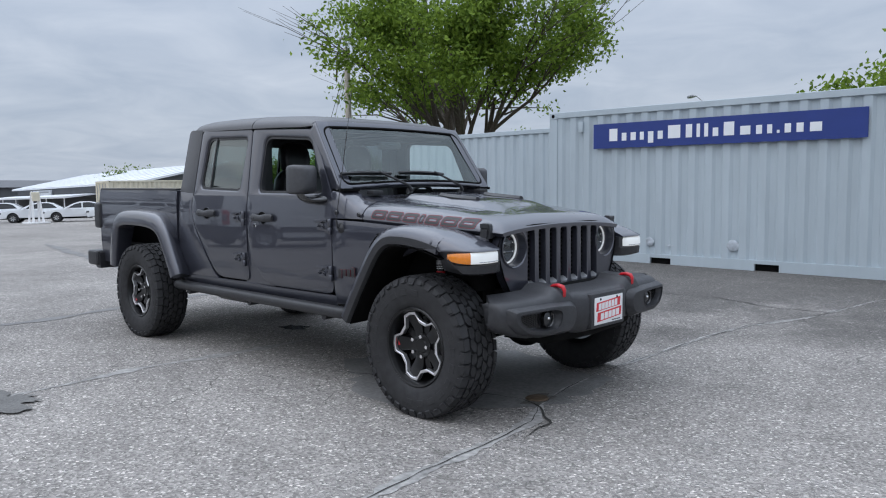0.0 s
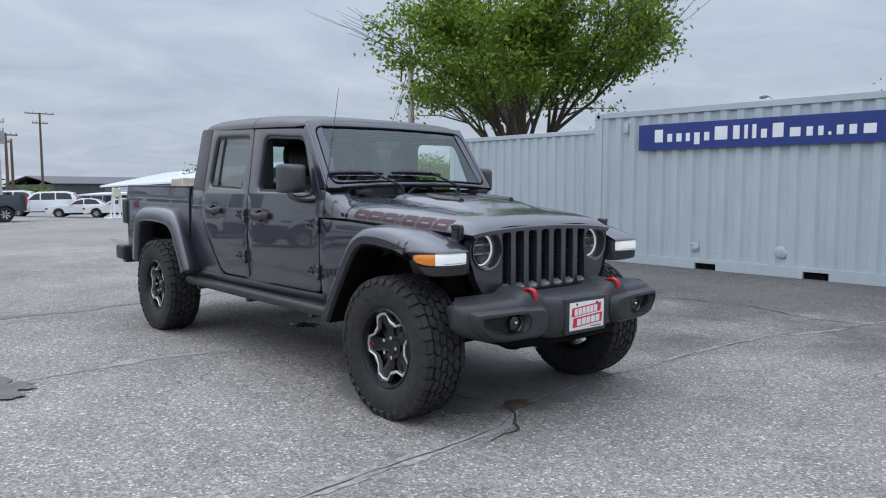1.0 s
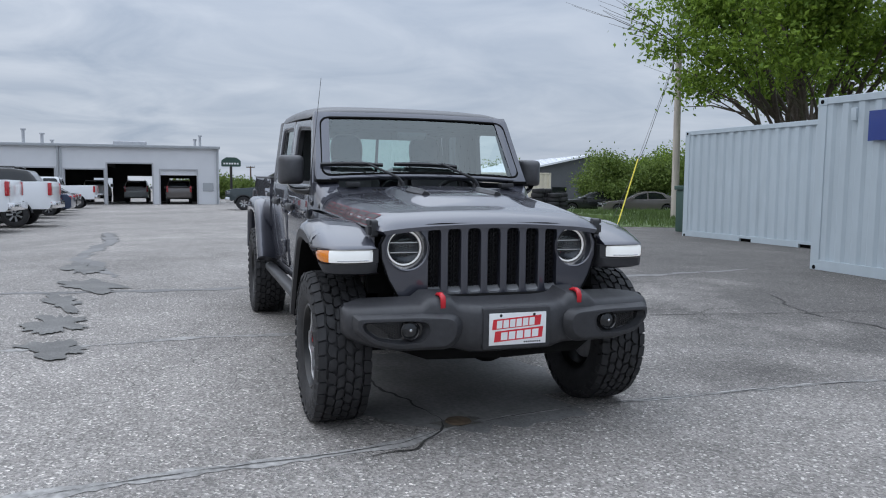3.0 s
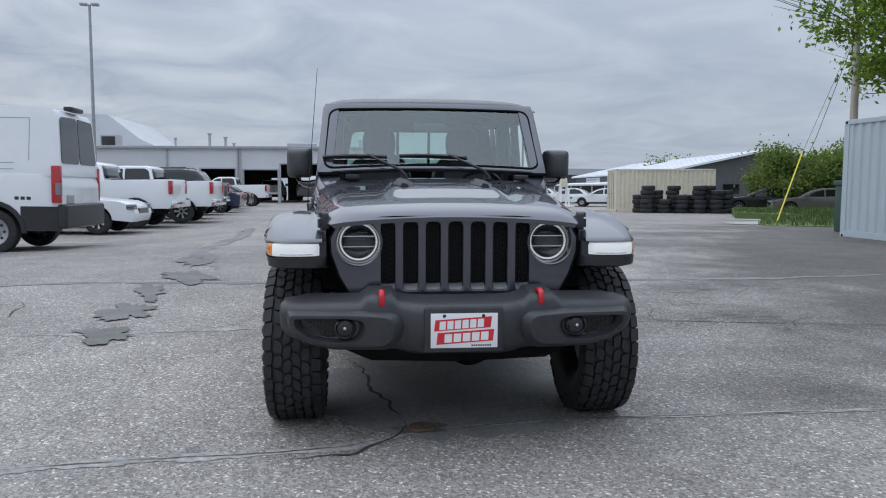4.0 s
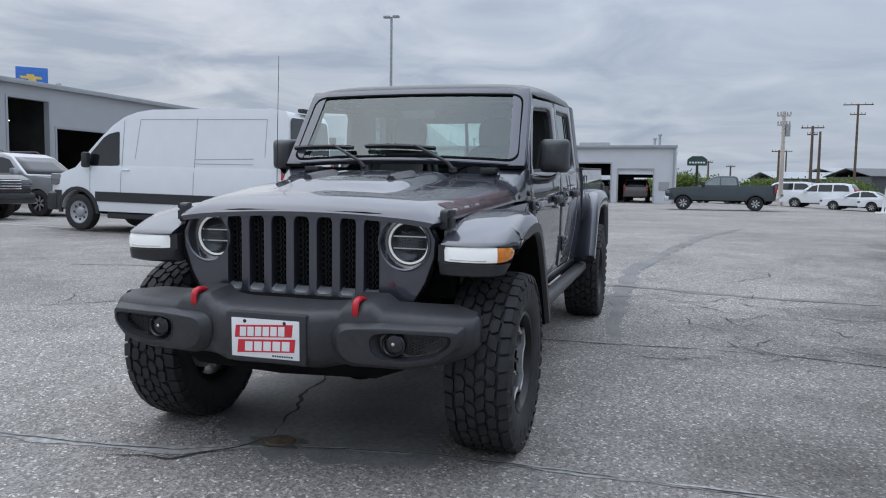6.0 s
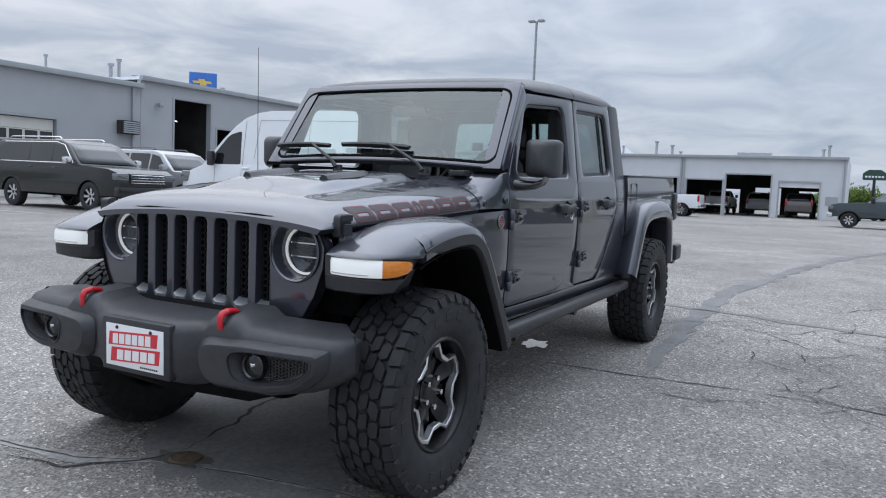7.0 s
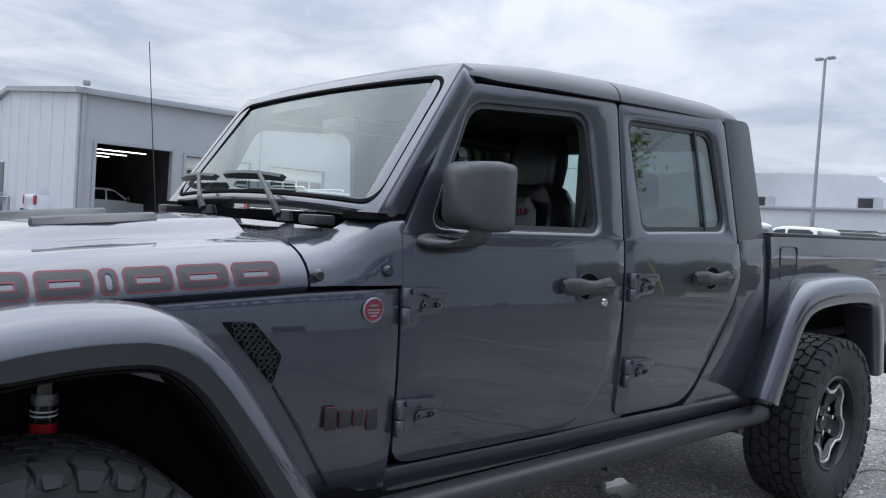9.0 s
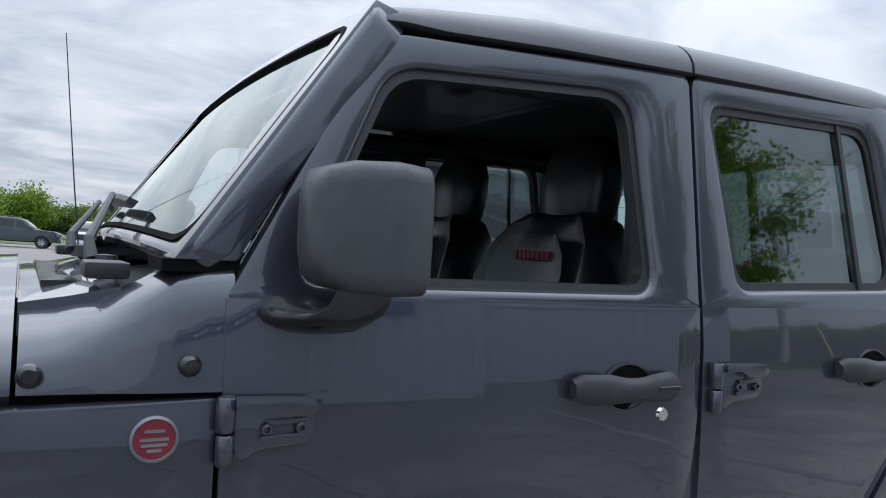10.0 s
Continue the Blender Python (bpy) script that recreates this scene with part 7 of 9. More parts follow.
tagged(part("valve_cover", bm, mat("rusty_iron", (0.12, 0.085, 0.055), 0.8, 0.3, 0, 0.35, 30, bump=0.6), None, "", on_lot(2.045, -0.152) @ pose(0, 0, 0.002)), "small round iron valve cover set in the asphalt", "valve cover")
mark("parking_line", ribbon([(-7.95, -5.4), (-8.23, -7.3), (-8.75, -11.0), (-9.4, -15.2)], 0.085, 0.004, 69, 0.15, 0.2, 0.004), LINE_WHITE, "worn white parking line", "line")
for i in range(1, 9):
    x = -8.45 - 3.05 * i
    mark("parking_line", ribbon([(x, -5.4), (x, -11.2)], 0.075, 0.004, 70 + i, 0.15, 0.2, 0.004), LINE_WHITE, "worn white parking line", "line")
for x in (-7.4, -10.5, -13.4):
    mark("parking_line", ribbon([(x, -14.6), (x, -20.5)], 0.075, 0.004, 170 + int(x), 0.15, 0.2, 0.004), LINE_WHITE, "worn white parking line", "line")

# ---- grass island ----
def grass_mat():
    return mat("meadow_grass", (0.075, 0.12, 0.028), 0.8, 0, 0, 0.3, 6, vary2=0.25, scale2=0.5)


GRASS = grass_mat()
ISLE = [(-15.0, 13.9), (-16.2, 11.8), (-17.2, 12.0), (-21.2, 14.3), (-24.4, 18.0), (-28.4, 16.9), (-36, 20.5), (-60, 34), (-60, 70), (-20, 70), (-10, 24)]
bm = bmesh.new()
top = bm.faces.new([bm.verts.new((x, y, 0.05)) for x, y in ISLE])
res = bmesh.ops.extrude_edge_only(bm, edges=list(bm.edges))
for v in [g for g in res["geom"] if isinstance(g, bmesh.types.BMVert)]:
    v.co.z = -0.3
bmesh.ops.triangulate(bm, faces=[top], ngon_method="EAR_CLIP")
mark("lawn", bm, GRASS, "green grass island beside the lot", "lawn")
FAR_LAWN = [(-4, -62), (60, -62), (120, -160), (-30, -160)]
bm = bmesh.new()
bm.faces.new([bm.verts.new((x, y, 0.04)) for x, y in FAR_LAWN])
mark("lawn", bm, GRASS, "green grass field beyond the lot", "lawn")


def inside(x, y, poly):
    r = False
    for (x1, y1), (x2, y2) in zip(poly, poly[1:] + poly[:1]):
        if (y1 > y) != (y2 > y) and x < (x2 - x1) * (y - y1) / (y2 - y1) + x1:
            r = not r
    return r


rnd = random.Random(3)
verts, faces = [], []
while len(faces) < 9000:
    x, y = rnd.uniform(-33, -14.5), rnd.uniform(11.5, 26)
    if not inside(x, y, ISLE):
        continue
    h = rnd.uniform(0.08, 0.26)
    a = rnd.uniform(0, 6.28)
    w = 0.02
    i = len(verts)
    verts += [(x - w * math.cos(a), y - w * math.sin(a), 0.04), (x + w * math.cos(a), y + w * math.sin(a), 0.04), (x + rnd.uniform(-0.08, 0.08), y + rnd.uniform(-0.08, 0.08), 0.05 + h)]
    faces.append((i, i + 1, i + 2))
me = bpy.data.meshes.new("grass_blades")
me.from_pydata(verts, [], faces)
me.materials.append(GRASS)
tagged(new("grass_blades", me), "tufts of green grass on the island", "grass", kind="stuff")
mark("concrete_path", ribbon([(-17.2, 11.6), (-21.0, 13.8), (-24.0, 17.2), (-28, 16.2)], 1.6, 0.02, 77, 0.05, 0.4, 0.0), mat("pale_concrete", (0.36, 0.35, 0.33), 0.85, 0, 0, 0.1, 8, vary2=0.1), "pale concrete kerb path beside the grass", "path")


# ---- poles ----
def pole(name, label, x, y, h, r0, r1, m, cat="pole"):
    e = thing(name, label, cat, pose(x, y, 0))
    bm = bmesh.new()
    tube(bm, [(0, 0, -0.2), (0, 0, h * 0.5), (0, 0, h)], [r0, (r0 + r1) / 2, r1], 12)
    part("shaft", bm, m, e)
    return e


p = pole("utility_pole", "pale weathered wooden utility pole with a lamp arm", -22.0, 18.3, 7.7, 0.17, 0.12, WOOD)
bm = bmesh.new()
tube(bm, [(0, 0, 7.3), (0.6, -0.5, 7.75), (1.2, -1.0, 7.85)], 0.03, 8)
arm = part("lamp_arm", bm, GALV, p)
part("lamp_head", rbox(1.1, 1.6, -1.3, -0.95, 7.74, 7.86, 0.04, 2), GALV, arm)
bm = bmesh.new()
tube(bm, [(0.05, 0.0, 7.2), (-0.5, -1.2, 0.1 + 3.0), (-1.0, -2.4, 0.0)], 0.012, 5)
part("hanging_wire", bm, GLOSS_BLACK, p)
e = thing("guy_wire", "steel guy wire in a yellow plastic guard, anchored in the grass", "guy wire")
bm = bmesh.new()
tube(bm, [(-17.4, 12.7, 0.0), (-18.3, 14.05, 2.35)], 0.024, 8)
part("wire_guard", bm, YELLOW, e, "yellow plastic guard")
bm = bmesh.new()
tube(bm, [(-18.3, 14.05, 2.35), (-22.0, 18.3, 7.2)], 0.012, 5)
part("wire", bm, STEEL, e)


def wired_pole(x, y, h, arms, m=WOOD_DARK):
    p = pole("utility_pole", "tall wooden utility pole with cross-arms beyond the lot", x, y, h, 0.18, 0.12, m)
    p["group"] = "utility poles"
    for z, w in arms:
        bm = bmesh.new()
        box(bm, -0.06, 0.06, -w, w, h - z - 0.06, h - z + 0.06)
        ca = part("cross_arm", bm, m, p)
        for k in (-0.9, -0.45, 0.45, 0.9):
            bm = bmesh.new()
            tube(bm, [(0, w * k, h - z + 0.06), (0, w * k, h - z + 0.28)], 0.05, 6)
            part("insulator", bm, TRIM_GREY, ca)
    return p


wired_pole(-102.2, 22.3, 12.0, ((0.1, 1.7), (1.3, 0.9)))
q = wired_pole(-57.9, 8.8, 7.05, ((0.3, 0.5), (1.0, 0.45)), WOOD)
bm = bmesh.new()
tube(bm, [(0, 0.3, 5.2), (0, 0.3, 6.1)], 0.18, 10)
part("transformer", bm, GALV, q)
wired_pole(-83.3, 14.5, 7.9, ((0.2, 1.1), (0.9, 0.5)))
wired_pole(-88.2, 16.0, 7.65, ())
wired_pole(-103.9, 13.65, 6.4, ((0.2, 0.9),))
wired_pole(-150, 20, 8.5, ((0.2, 1.0),))
for i, (x, y, hh) in enumerate(((-120, 5.5, 5.5), (-125, 9.0, 5.0), (-140, -3.0, 6.0))):
    wired_pole(x, y, hh, ((0.2, 0.7),))

lp = pole("light_pole", "tall grey steel car park light with two lamp heads", -35.9, -14.25, 10.55, 0.10, 0.065, GALV, "lamp")
for s in (1, -1):
    hd = rbox(-0.16, 0.16, min(s * 0.10, s * 0.46), max(s * 0.10, s * 0.46), 10.50, 10.63, 0.04, 2)
    part("lamp_head", hd, GALV, lp)

# ---- buildings ----
def wall_with_doors(bm, a, b, z1, doors, axis, at, thick, z0=0.0, mi=0):
    """A wall along one axis from a to b, with openings (from, to, top) cut through it."""
    def piece(u0, u1, w0, w1):
        if axis == "x":
            box(bm, u0, u1, at - thick, at, w0, w1, mi)
        else:
            box(bm, at - thick, at, u0, u1, w0, w1, mi)
    u = a
    for d0, d1, top in sorted(doors):
        piece(u, d0, z0, top)
        piece(u, d0, top, z1)
        piece(d0, d1, top, z1)
        u = d1
        last = top
    piece(u, b, z0, last)
    piece(u, b, last, z1)
    bmesh.ops.remove_doubles(bm, verts=bm.verts, dist=1e-4)


def bay(bm, a, b, top, axis, at, depth):
    """A dark room behind an opening: floor, back, sides and ceiling."""
    if axis == "x":
        box(bm, a - 0.6, b + 0.6, at - depth - 0.1, at - depth, 0, top + 1)
    else:
        box(bm, at - depth - 0.1, at - depth, a - 0.6, b + 0.6, 0, top + 1)


def sectional_door(e, a, b, top, y, rows=5, glazed=(2, 3)):
    """A closed overhead door in a wall facing +y: panels, glazed rows."""
    d = thing("garage_door", "closed pale overhead garage door with glazed panels", "door", pose(0, y, 0), "garage doors")
    h = top / rows
    for r in range(rows):
        bm = rbox(a, b, -0.05, 0.0, r * h + 0.006, (r + 1) * h - 0.006, 0.012, 1)
        pn = part("door_panel", bm, DOOR_CREAM, d)
        if r in glazed:
            n = 4
            w = (b - a) / n
            for k in range(n):
                bm = rbox(a + k * w + 0.06, a + (k + 1) * w - 0.06, 0.002, 0.02, r * h + 0.05, (r + 1) * h - 0.05, 0.01, 1)
                part("pane", bm, CAR_GLASS, pn)
    return d


WA = -29.3
service = thing("service_building", "long pale grey metal service building with open and closed garage doors", "building")
DOORS_A = [(-10.07, -7.08, 3.6), (-13.64, -10.67, 3.48), (-17.47, -14.59, 3.45), (-26.6, -24.1, 5.15), (-30.8, -27.1, 3.85)]
bm = bmesh.new()
wall_with_doors(bm, -22.0, -6.4, 5.45, [d for d in DOORS_A if d[0] > -22], "x", WA, 0.3)
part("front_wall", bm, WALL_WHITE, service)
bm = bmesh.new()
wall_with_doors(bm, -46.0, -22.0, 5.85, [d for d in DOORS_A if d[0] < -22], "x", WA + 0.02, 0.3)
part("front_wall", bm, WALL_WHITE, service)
bm = bmesh.new()
prism(bm, [(-53.4, 0.0), (WA - 0.3, 0.0), (WA - 0.3, 5.45), (-41.4, 6.62), (-53.4, 5.45)], "x", -6.7, -6.4)
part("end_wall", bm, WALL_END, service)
for k in range(1, 12):
    bm = bmesh.new()
    y = WA - 2.0 * k
    box(bm, -6.4, -6.385, y - 0.02, y + 0.02, 0.0, 5.5 + 0.09 * min(2.0 * k, 24.1 - 2.0 * k))
    part("panel_joint", bm, WALL_END, service)
bm = bmesh.new()
prism(bm, [(WA - 0.02, 5.452), (-41.4, 6.63), (-53.6, 5.452), (-53.6, 5.62), (-41.4, 6.80), (WA - 0.02, 5.62)], "x", -21.9, -6.2)
part("roof", bm, ROOF_WHITE, service)
bm = bmesh.new()
box(bm, -46, -21.92, -53.6, WA - 0.02, 5.852, 6.0)
part("roof", bm, ROOF_WHITE, service)
bm = bmesh.new()
prism(bm, [(WA + 0.16, 5.42), (-41.4, 6.60), (-53.7, 5.42), (-53.7, 5.62), (-41.4, 6.82), (WA + 0.16, 5.64)], "x", -6.38, -6.18)
part("gable_trim", bm, TRIM_GREY, service)
part("side_door", rbox(-6.40, -6.36, -47.8, -42.2, 0.0, 3.05, 0.01, 1), TRIM_DARK, service, "grey painted metal door")
gas = thing("gas_meter", "grey gas meter and pipes beside the wall", "gas meter", pose(-6.1, -40.5, 0))
for y0, y1, z in ((-4.5, -1.8, 1.45), (-1.0, 1.2, 1.25)):
    bm = bmesh.new()
    tube(bm, [(0, y0, 0), (0, y0, z), (0, y1, z), (0, y1, 0)], 0.06, 8)
    part("pipe", bm, GALV, gas)
part("meter", rbox(-0.15, 0.15, -1.5, -0.9, 0.9, 1.5, 0.08, 2), GALV, gas)
bm = bmesh.new()
box(bm, -46, -6.72, -53.4, -53.1, 0, 5.45)
box(bm, -46.2, -45.9, -53.4, WA, 0, 5.45)
part("back_wall", bm, WALL_WHITE, service)
# workshop ceiling, walls and partitions: indoor shade is put into their colour
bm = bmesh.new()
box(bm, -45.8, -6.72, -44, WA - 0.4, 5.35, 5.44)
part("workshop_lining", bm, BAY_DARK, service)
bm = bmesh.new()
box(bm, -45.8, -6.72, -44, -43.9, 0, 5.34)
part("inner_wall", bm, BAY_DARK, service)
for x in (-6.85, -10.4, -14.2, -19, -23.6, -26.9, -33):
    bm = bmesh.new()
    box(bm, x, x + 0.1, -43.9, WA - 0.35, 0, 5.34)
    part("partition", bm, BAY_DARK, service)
bm = bmesh.new()
box(bm, -45.8, -6.72, -44, WA - 0.3, 0.01, 0.03)
part("workshop_floor", bm, mat("workshop_concrete", (0.22, 0.215, 0.2), 0.7, 0, 0, 0.2, 1), service)
for a, b, z in ((-22.05, -6.2, 5.45), (-46.1, -21.9, 5.85)):
    part("gutter", rbox(a, b, WA + 0.02, WA + 0.24, z - 0.04, z + 0.2, 0.03, 2), TRIM_GREY, service)
for x in (-6.52, -14.1, -21.5, -34.0):
    bm = bmesh.new()
    box(bm, x - 0.06, x + 0.06, WA + 0.021, WA + 0.13, 0.0, 5.4)
    part("downpipe", bm, TRIM_GREY, service)
for a, b, top in (DOORS_A[1], DOORS_A[2]):
    sectional_door(service, a + 0.05, b - 0.05, top - 0.02, WA - 0.12, 7, (4, 5))
for a, b, top in DOORS_A:
    bm = bmesh.new()
    for x in (a - 0.12, b):
        box(bm, x, x + 0.12, WA + 0.022, WA + 0.05, 0, top + 0.12)
    box(bm, a, b, WA + 0.022, WA + 0.05, top, top + 0.12)
    part("door_trim", bm, TRIM_GREY, service)
for a, b in ((-10.0, -7.2), (-26.4, -24.3), (-30.6, -27.3)):
    for k, dy in enumerate((-2.0, -4.5, -7.0)):
        bm = bmesh.new()
        tube(bm, [(a + 0.3, WA + dy, 3.5 if a > -12 else 4.2), (b - 0.3, WA + dy, 3.5 if a > -12 else 4.2)], 0.03, 6)
        tagged(part("tube_light", bm, TUBE), "bright fluorescent tube under the workshop ceiling", "lamp", "tube lights")
ac = thing("air_conditioner", "dark louvred wall air conditioner", "air conditioner", pose(-21.1, WA + 0.2, 3.42))
part("casing", rbox(-0.5, 0.5, -0.19, 0.25, -0.32, 0.32, 0.02, 1), BAY_DARK, ac)
for k in range(6):
    part("louvre", rbox(-0.45, 0.45, 0.25, 0.28, -0.27 + k * 0.095, -0.21 + k * 0.095, 0.005, 1), TRIM_GREY, ac)
for x, z, h, r in ((-17.4, 5.6, 0.32, 0.22), (-19.0, 5.6, 1.05, 0.10), (-22.6, 5.95, 0.85, 0.16), (-23.1, 5.95, 1.15, 0.14), (-24.1, 5.95, 0.45, 0.18), (-30.5, 5.9, 0.7, 0.14)):
    f = thing("roof_flue", "galvanised flue pipe on the roof", "flue", pose(x, WA - 3.0, z - 0.06), "roof flues")
    bm = bmesh.new()
    tube(bm, [(0, 0, 0), (0, 0, h)], r * 0.6, 12)
    part("pipe", bm, GALV, f)
    bm = bmesh.new()
    lathe(bm, [(0, h + 0.12), (r, h + 0.10), (r, h - 0.02), (r * 0.6, h - 0.06)], 14, "z")
    part("cap", bm, GALV, f)
for x, y, z in ((-6.5, WA + 0.35, 5.80), (-23.0, WA + 0.25, 4.7)):
    f = thing("security_light", "small floodlight on the wall", "lamp", pose(x, y, z))
    part("housing", rbox(-0.12, 0.12, -0.1, 0.12, -0.1, 0.1, 0.03, 2), GALV, f)
    bm = bmesh.new()
    tube(bm, [(0, 0, 0.0), (0, -0.25, 0.06)], 0.03, 6)
    part("bracket", bm, GALV, f)
for x in (-10.45, -10.2, -6.9):
    f = thing("bollard", "blue painted steel bollard beside a garage door", "bollard", pose(x, WA + 0.7, 0), "bollards")
    bm = bmesh.new()
    lathe(bm, [(0.09, 0), (0.09, 1.0), (0.06, 1.06), (0, 1.08)], 14, "z")
    part("post", bm, BLUE_BOX, f)
# car brand board behind the roof: a plain gold bar on blue
bs = thing("dealer_sign", "blue rooftop sign board with a gold emblem shape", "sign", pose(-37.3, -41.0, 0.42, 0, 0, -45))
part("board", rbox(-0.98, 0.98, -0.2, 0.2, 7.3, 8.42, 0.06, 2), BLUE_BOX, bs)
bm = bmesh.new()
prism(bm, [(-0.62, 7.62), (-0.22, 7.62), (-0.27, 7.48), (0.18, 7.48), (0.22, 7.62), (0.66, 7.62), (0.74, 7.80), (0.30, 7.80), (0.33, 7.94), (-0.12, 7.94), (-0.15, 7.80), (-0.55, 7.80)], "y", 0.20, 0.24)
part("emblem", bm, GOLD, bs)
for x in (-0.7, 0.7):
    bm = bmesh.new()
    tube(bm, [(x, 0, 5.4), (x, 0, 7.4)], 0.1, 8)
    part("post", bm, GALV, bs)

XB = -58.0
far_garage = thing("garage_building", "white metal garage with a row of open bays across the lot", "building")
DOORS_B = [(-3.25, -0.55, 2.68), (-7.05, -3.85, 3.13), (-10.0, -7.3, 2.66), (-13.4, -10.7, 2.75), (-22.4, -19.6, 2.6)]
bm = bmesh.new()
wall_with_doors(bm, -34, 1.15, 4.42, DOORS_B, "y", XB, 0.3)
part("front_wall", bm, WALL_END, far_garage)
bm = bmesh.new()
box(bm, XB - 14, XB - 0.3, 0.85, 1.15, 0, 4.42)
part("end_wall", bm, WALL_END, far_garage)
bm = bmesh.new()
box(bm, XB - 14, XB + 0.02, -34, 1.17, 4.422, 4.58)
part("roof", bm, ROOF_WHITE, far_garage)
part("gutter", rbox(XB + 0.02, XB + 0.25, -34, 1.25, 4.36, 4.58, 0.03, 2), TRIM_GREY, far_garage)
# bay walls and ceiling coloured near-black for the shade inside
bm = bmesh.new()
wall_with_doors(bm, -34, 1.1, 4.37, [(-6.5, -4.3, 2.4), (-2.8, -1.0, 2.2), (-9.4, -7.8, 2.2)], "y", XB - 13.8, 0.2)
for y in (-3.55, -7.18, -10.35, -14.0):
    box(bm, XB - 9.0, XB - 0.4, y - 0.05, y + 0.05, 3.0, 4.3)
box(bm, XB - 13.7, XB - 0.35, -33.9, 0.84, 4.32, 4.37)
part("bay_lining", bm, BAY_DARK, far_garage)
for y in (-10.25, -10.45, -16.0, -24.0, 1.0):
    bm = bmesh.new()
    box(bm, XB + 0.02, XB + 0.14, y - 0.06, y + 0.06, 0, 4.37)
    part("downpipe", bm, TRIM_GREY, far_garage)
for a, b, top in DOORS_B:
    bm = bmesh.new()
    for y in (a - 0.1, b):
        box(bm, XB + 0.022, XB + 0.05, y, y + 0.1, 0, top + 0.1)
    box(bm, XB + 0.022, XB + 0.05, a, b, top, top + 0.1)
    part("door_trim", bm, WALL_WHITE, far_garage)
bm = bmesh.new()
box(bm, XB - 0.2, XB - 0.12, -3.25, -0.55, 2.28, 2.68)
part("half_raised_door", bm, ROOF_WHITE, far_garage)
part("wall_sign", rbox(XB + 0.01, XB + 0.05, -0.1, 0.7, 1.05, 1.7, 0.01, 1), TRIM_GREY, far_garage)
for y, h, r in ((-4.4, 0.4, 0.0), (-13.2, 1.2, 0.12), (-11.9, 0.9, 0.12), (-11.2, 0.4, 0.10), (-16.0, 0.8, 0.09), (-0.2, 1.0, 0.10), (-0.6, 0.7, 0.10)):
    if r:
        f = thing("roof_flue", "thin flue pipe on the garage roof", "flue", pose(XB - 3, y, 4.55), "roof flues")
        bm = bmesh.new()
        tube(bm, [(0, 0, 0), (0, 0, h)], r, 10)
        part("pipe", bm, GALV, f)
        bm = bmesh.new()
        lathe(bm, [(0, h + 0.08), (r * 1.6, h + 0.06), (r * 1.6, h - 0.04)], 12, "z")
        part("cap", bm, GALV, f)
f = thing("roof_vent", "low grey ridge ventilator on the garage roof", "vent", pose(XB - 4, -5.6, 4.55))
part("hood_box", rbox(-0.6, 0.6, -1.25, 1.25, 0.15, 0.5, 0.04, 1), GALV, f)
part("curb", rbox(-0.45, 0.45, -1.05, 1.05, 0, 0.18, 0.02, 1), GALV, f)

show = thing("showroom_building", "large white building with a sloping roof behind the garage", "building")
bm = bmesh.new()
prism(bm, [(-62, 0.0), (-62, 7.0), (-44, 8.9), (-29.5, 8.5), (-24.9, 8.3), (-22.0, 6.0), (-19.6, 4.9), (-19.6, 0)], "x", XB - 30, XB - 14.3)
part("shell", bm, mat("pale_panel_shell", (0.47, 0.48, 0.495), 0.6, 0, 0, 0.04, 1.0, vary2=0.05, scale2=0.15), show)
for y, z in ((-30.5, 4.58), (-21.8, 4.58)):
    f = thing("rooftop_unit", "boxy grey rooftop ventilation unit", "air conditioner", pose(XB - 5, y, z))
    part("casing", rbox(-0.8, 0.8, -0.7, 0.7, 0.1, 1.15, 0.05, 2), GALV, f)
    part("grille", rbox(0.8, 0.84, -0.55, 0.55, 0.25, 1.0, 0.01, 1), BAY_DARK, f)
    part("curb", rbox(-0.6, 0.6, -0.5, 0.5, 0, 0.1, 0.01, 1), GALV, f)

# long barn-like warehouse with a white roof
ware = thing("warehouse", "long grey-walled warehouse with a low white metal roof", "building", pose(-65, 38.2, -0.25, 0, 0, -4.1))
bm = bmesh.new()
box(bm, -45, 0, -9.0, 9.0, 0, 3.1)
part("wall_block", bm, DARK_WALL, ware)
bm = bmesh.new()
prism(bm, [(-9.6, 2.95), (-9.6, 3.15), (0, 5.15), (9.6, 3.15), (9.6, 2.95), (0, 4.95)], "x", -45.5, 0.5)
part("roof", bm, ROOF_WHITE, ware)
bm = bmesh.new()
prism(bm, [(-9.0, 3.1), (0, 4.94), (9.0, 3.1)], "x", -0.3, 0.02)
part("gable", bm, DARK_WALL, ware)
for k in range(15):
    bm = bmesh.new()
    prism(bm, [(-9.62, 3.16), (-9.62, 3.20), (0, 5.21), (0, 5.16)], "x", -44.5 + k * 3.1, -44.4 + k * 3.1)
    part("roof_seam", bm, ROOF_WHITE, ware)
board = part("wall_sign", rbox(-37, -29, -9.14, -9.0, 1.9, 2.85, 0.03, 1), ROOF_WHITE, ware, "white board with unreadable bars")
for k in range(2):
    part("sign_bar", rbox(-36.4, -30.0 - 2.2 * k, -9.17, -9.14, 2.48 - 0.36 * k, 2.66 - 0.36 * k, 0.01, 1), TRIM_GREY, board)
bm = bmesh.new()
prism(bm, [(-12.5, 1.75), (-9.0, 2.10), (-9.0, 2.24), (-12.5, 1.95)], "x", -46, -12)
canopy = part("canopy", bm, ROOF_WHITE, ware)
for k in range(6):
    bm = bmesh.new()
    tube(bm, [(-45 + k * 6.4, -12.3, 0), (-45 + k * 6.4, -12.3, 1.8)], 0.07, 8)
    part("canopy_post", bm, WHITE_PLASTIC, canopy)
part("window", rbox(0.02, 0.08, -4, -2.4, 0.9, 1.8, 0.02, 1), CAR_GLASS, ware)
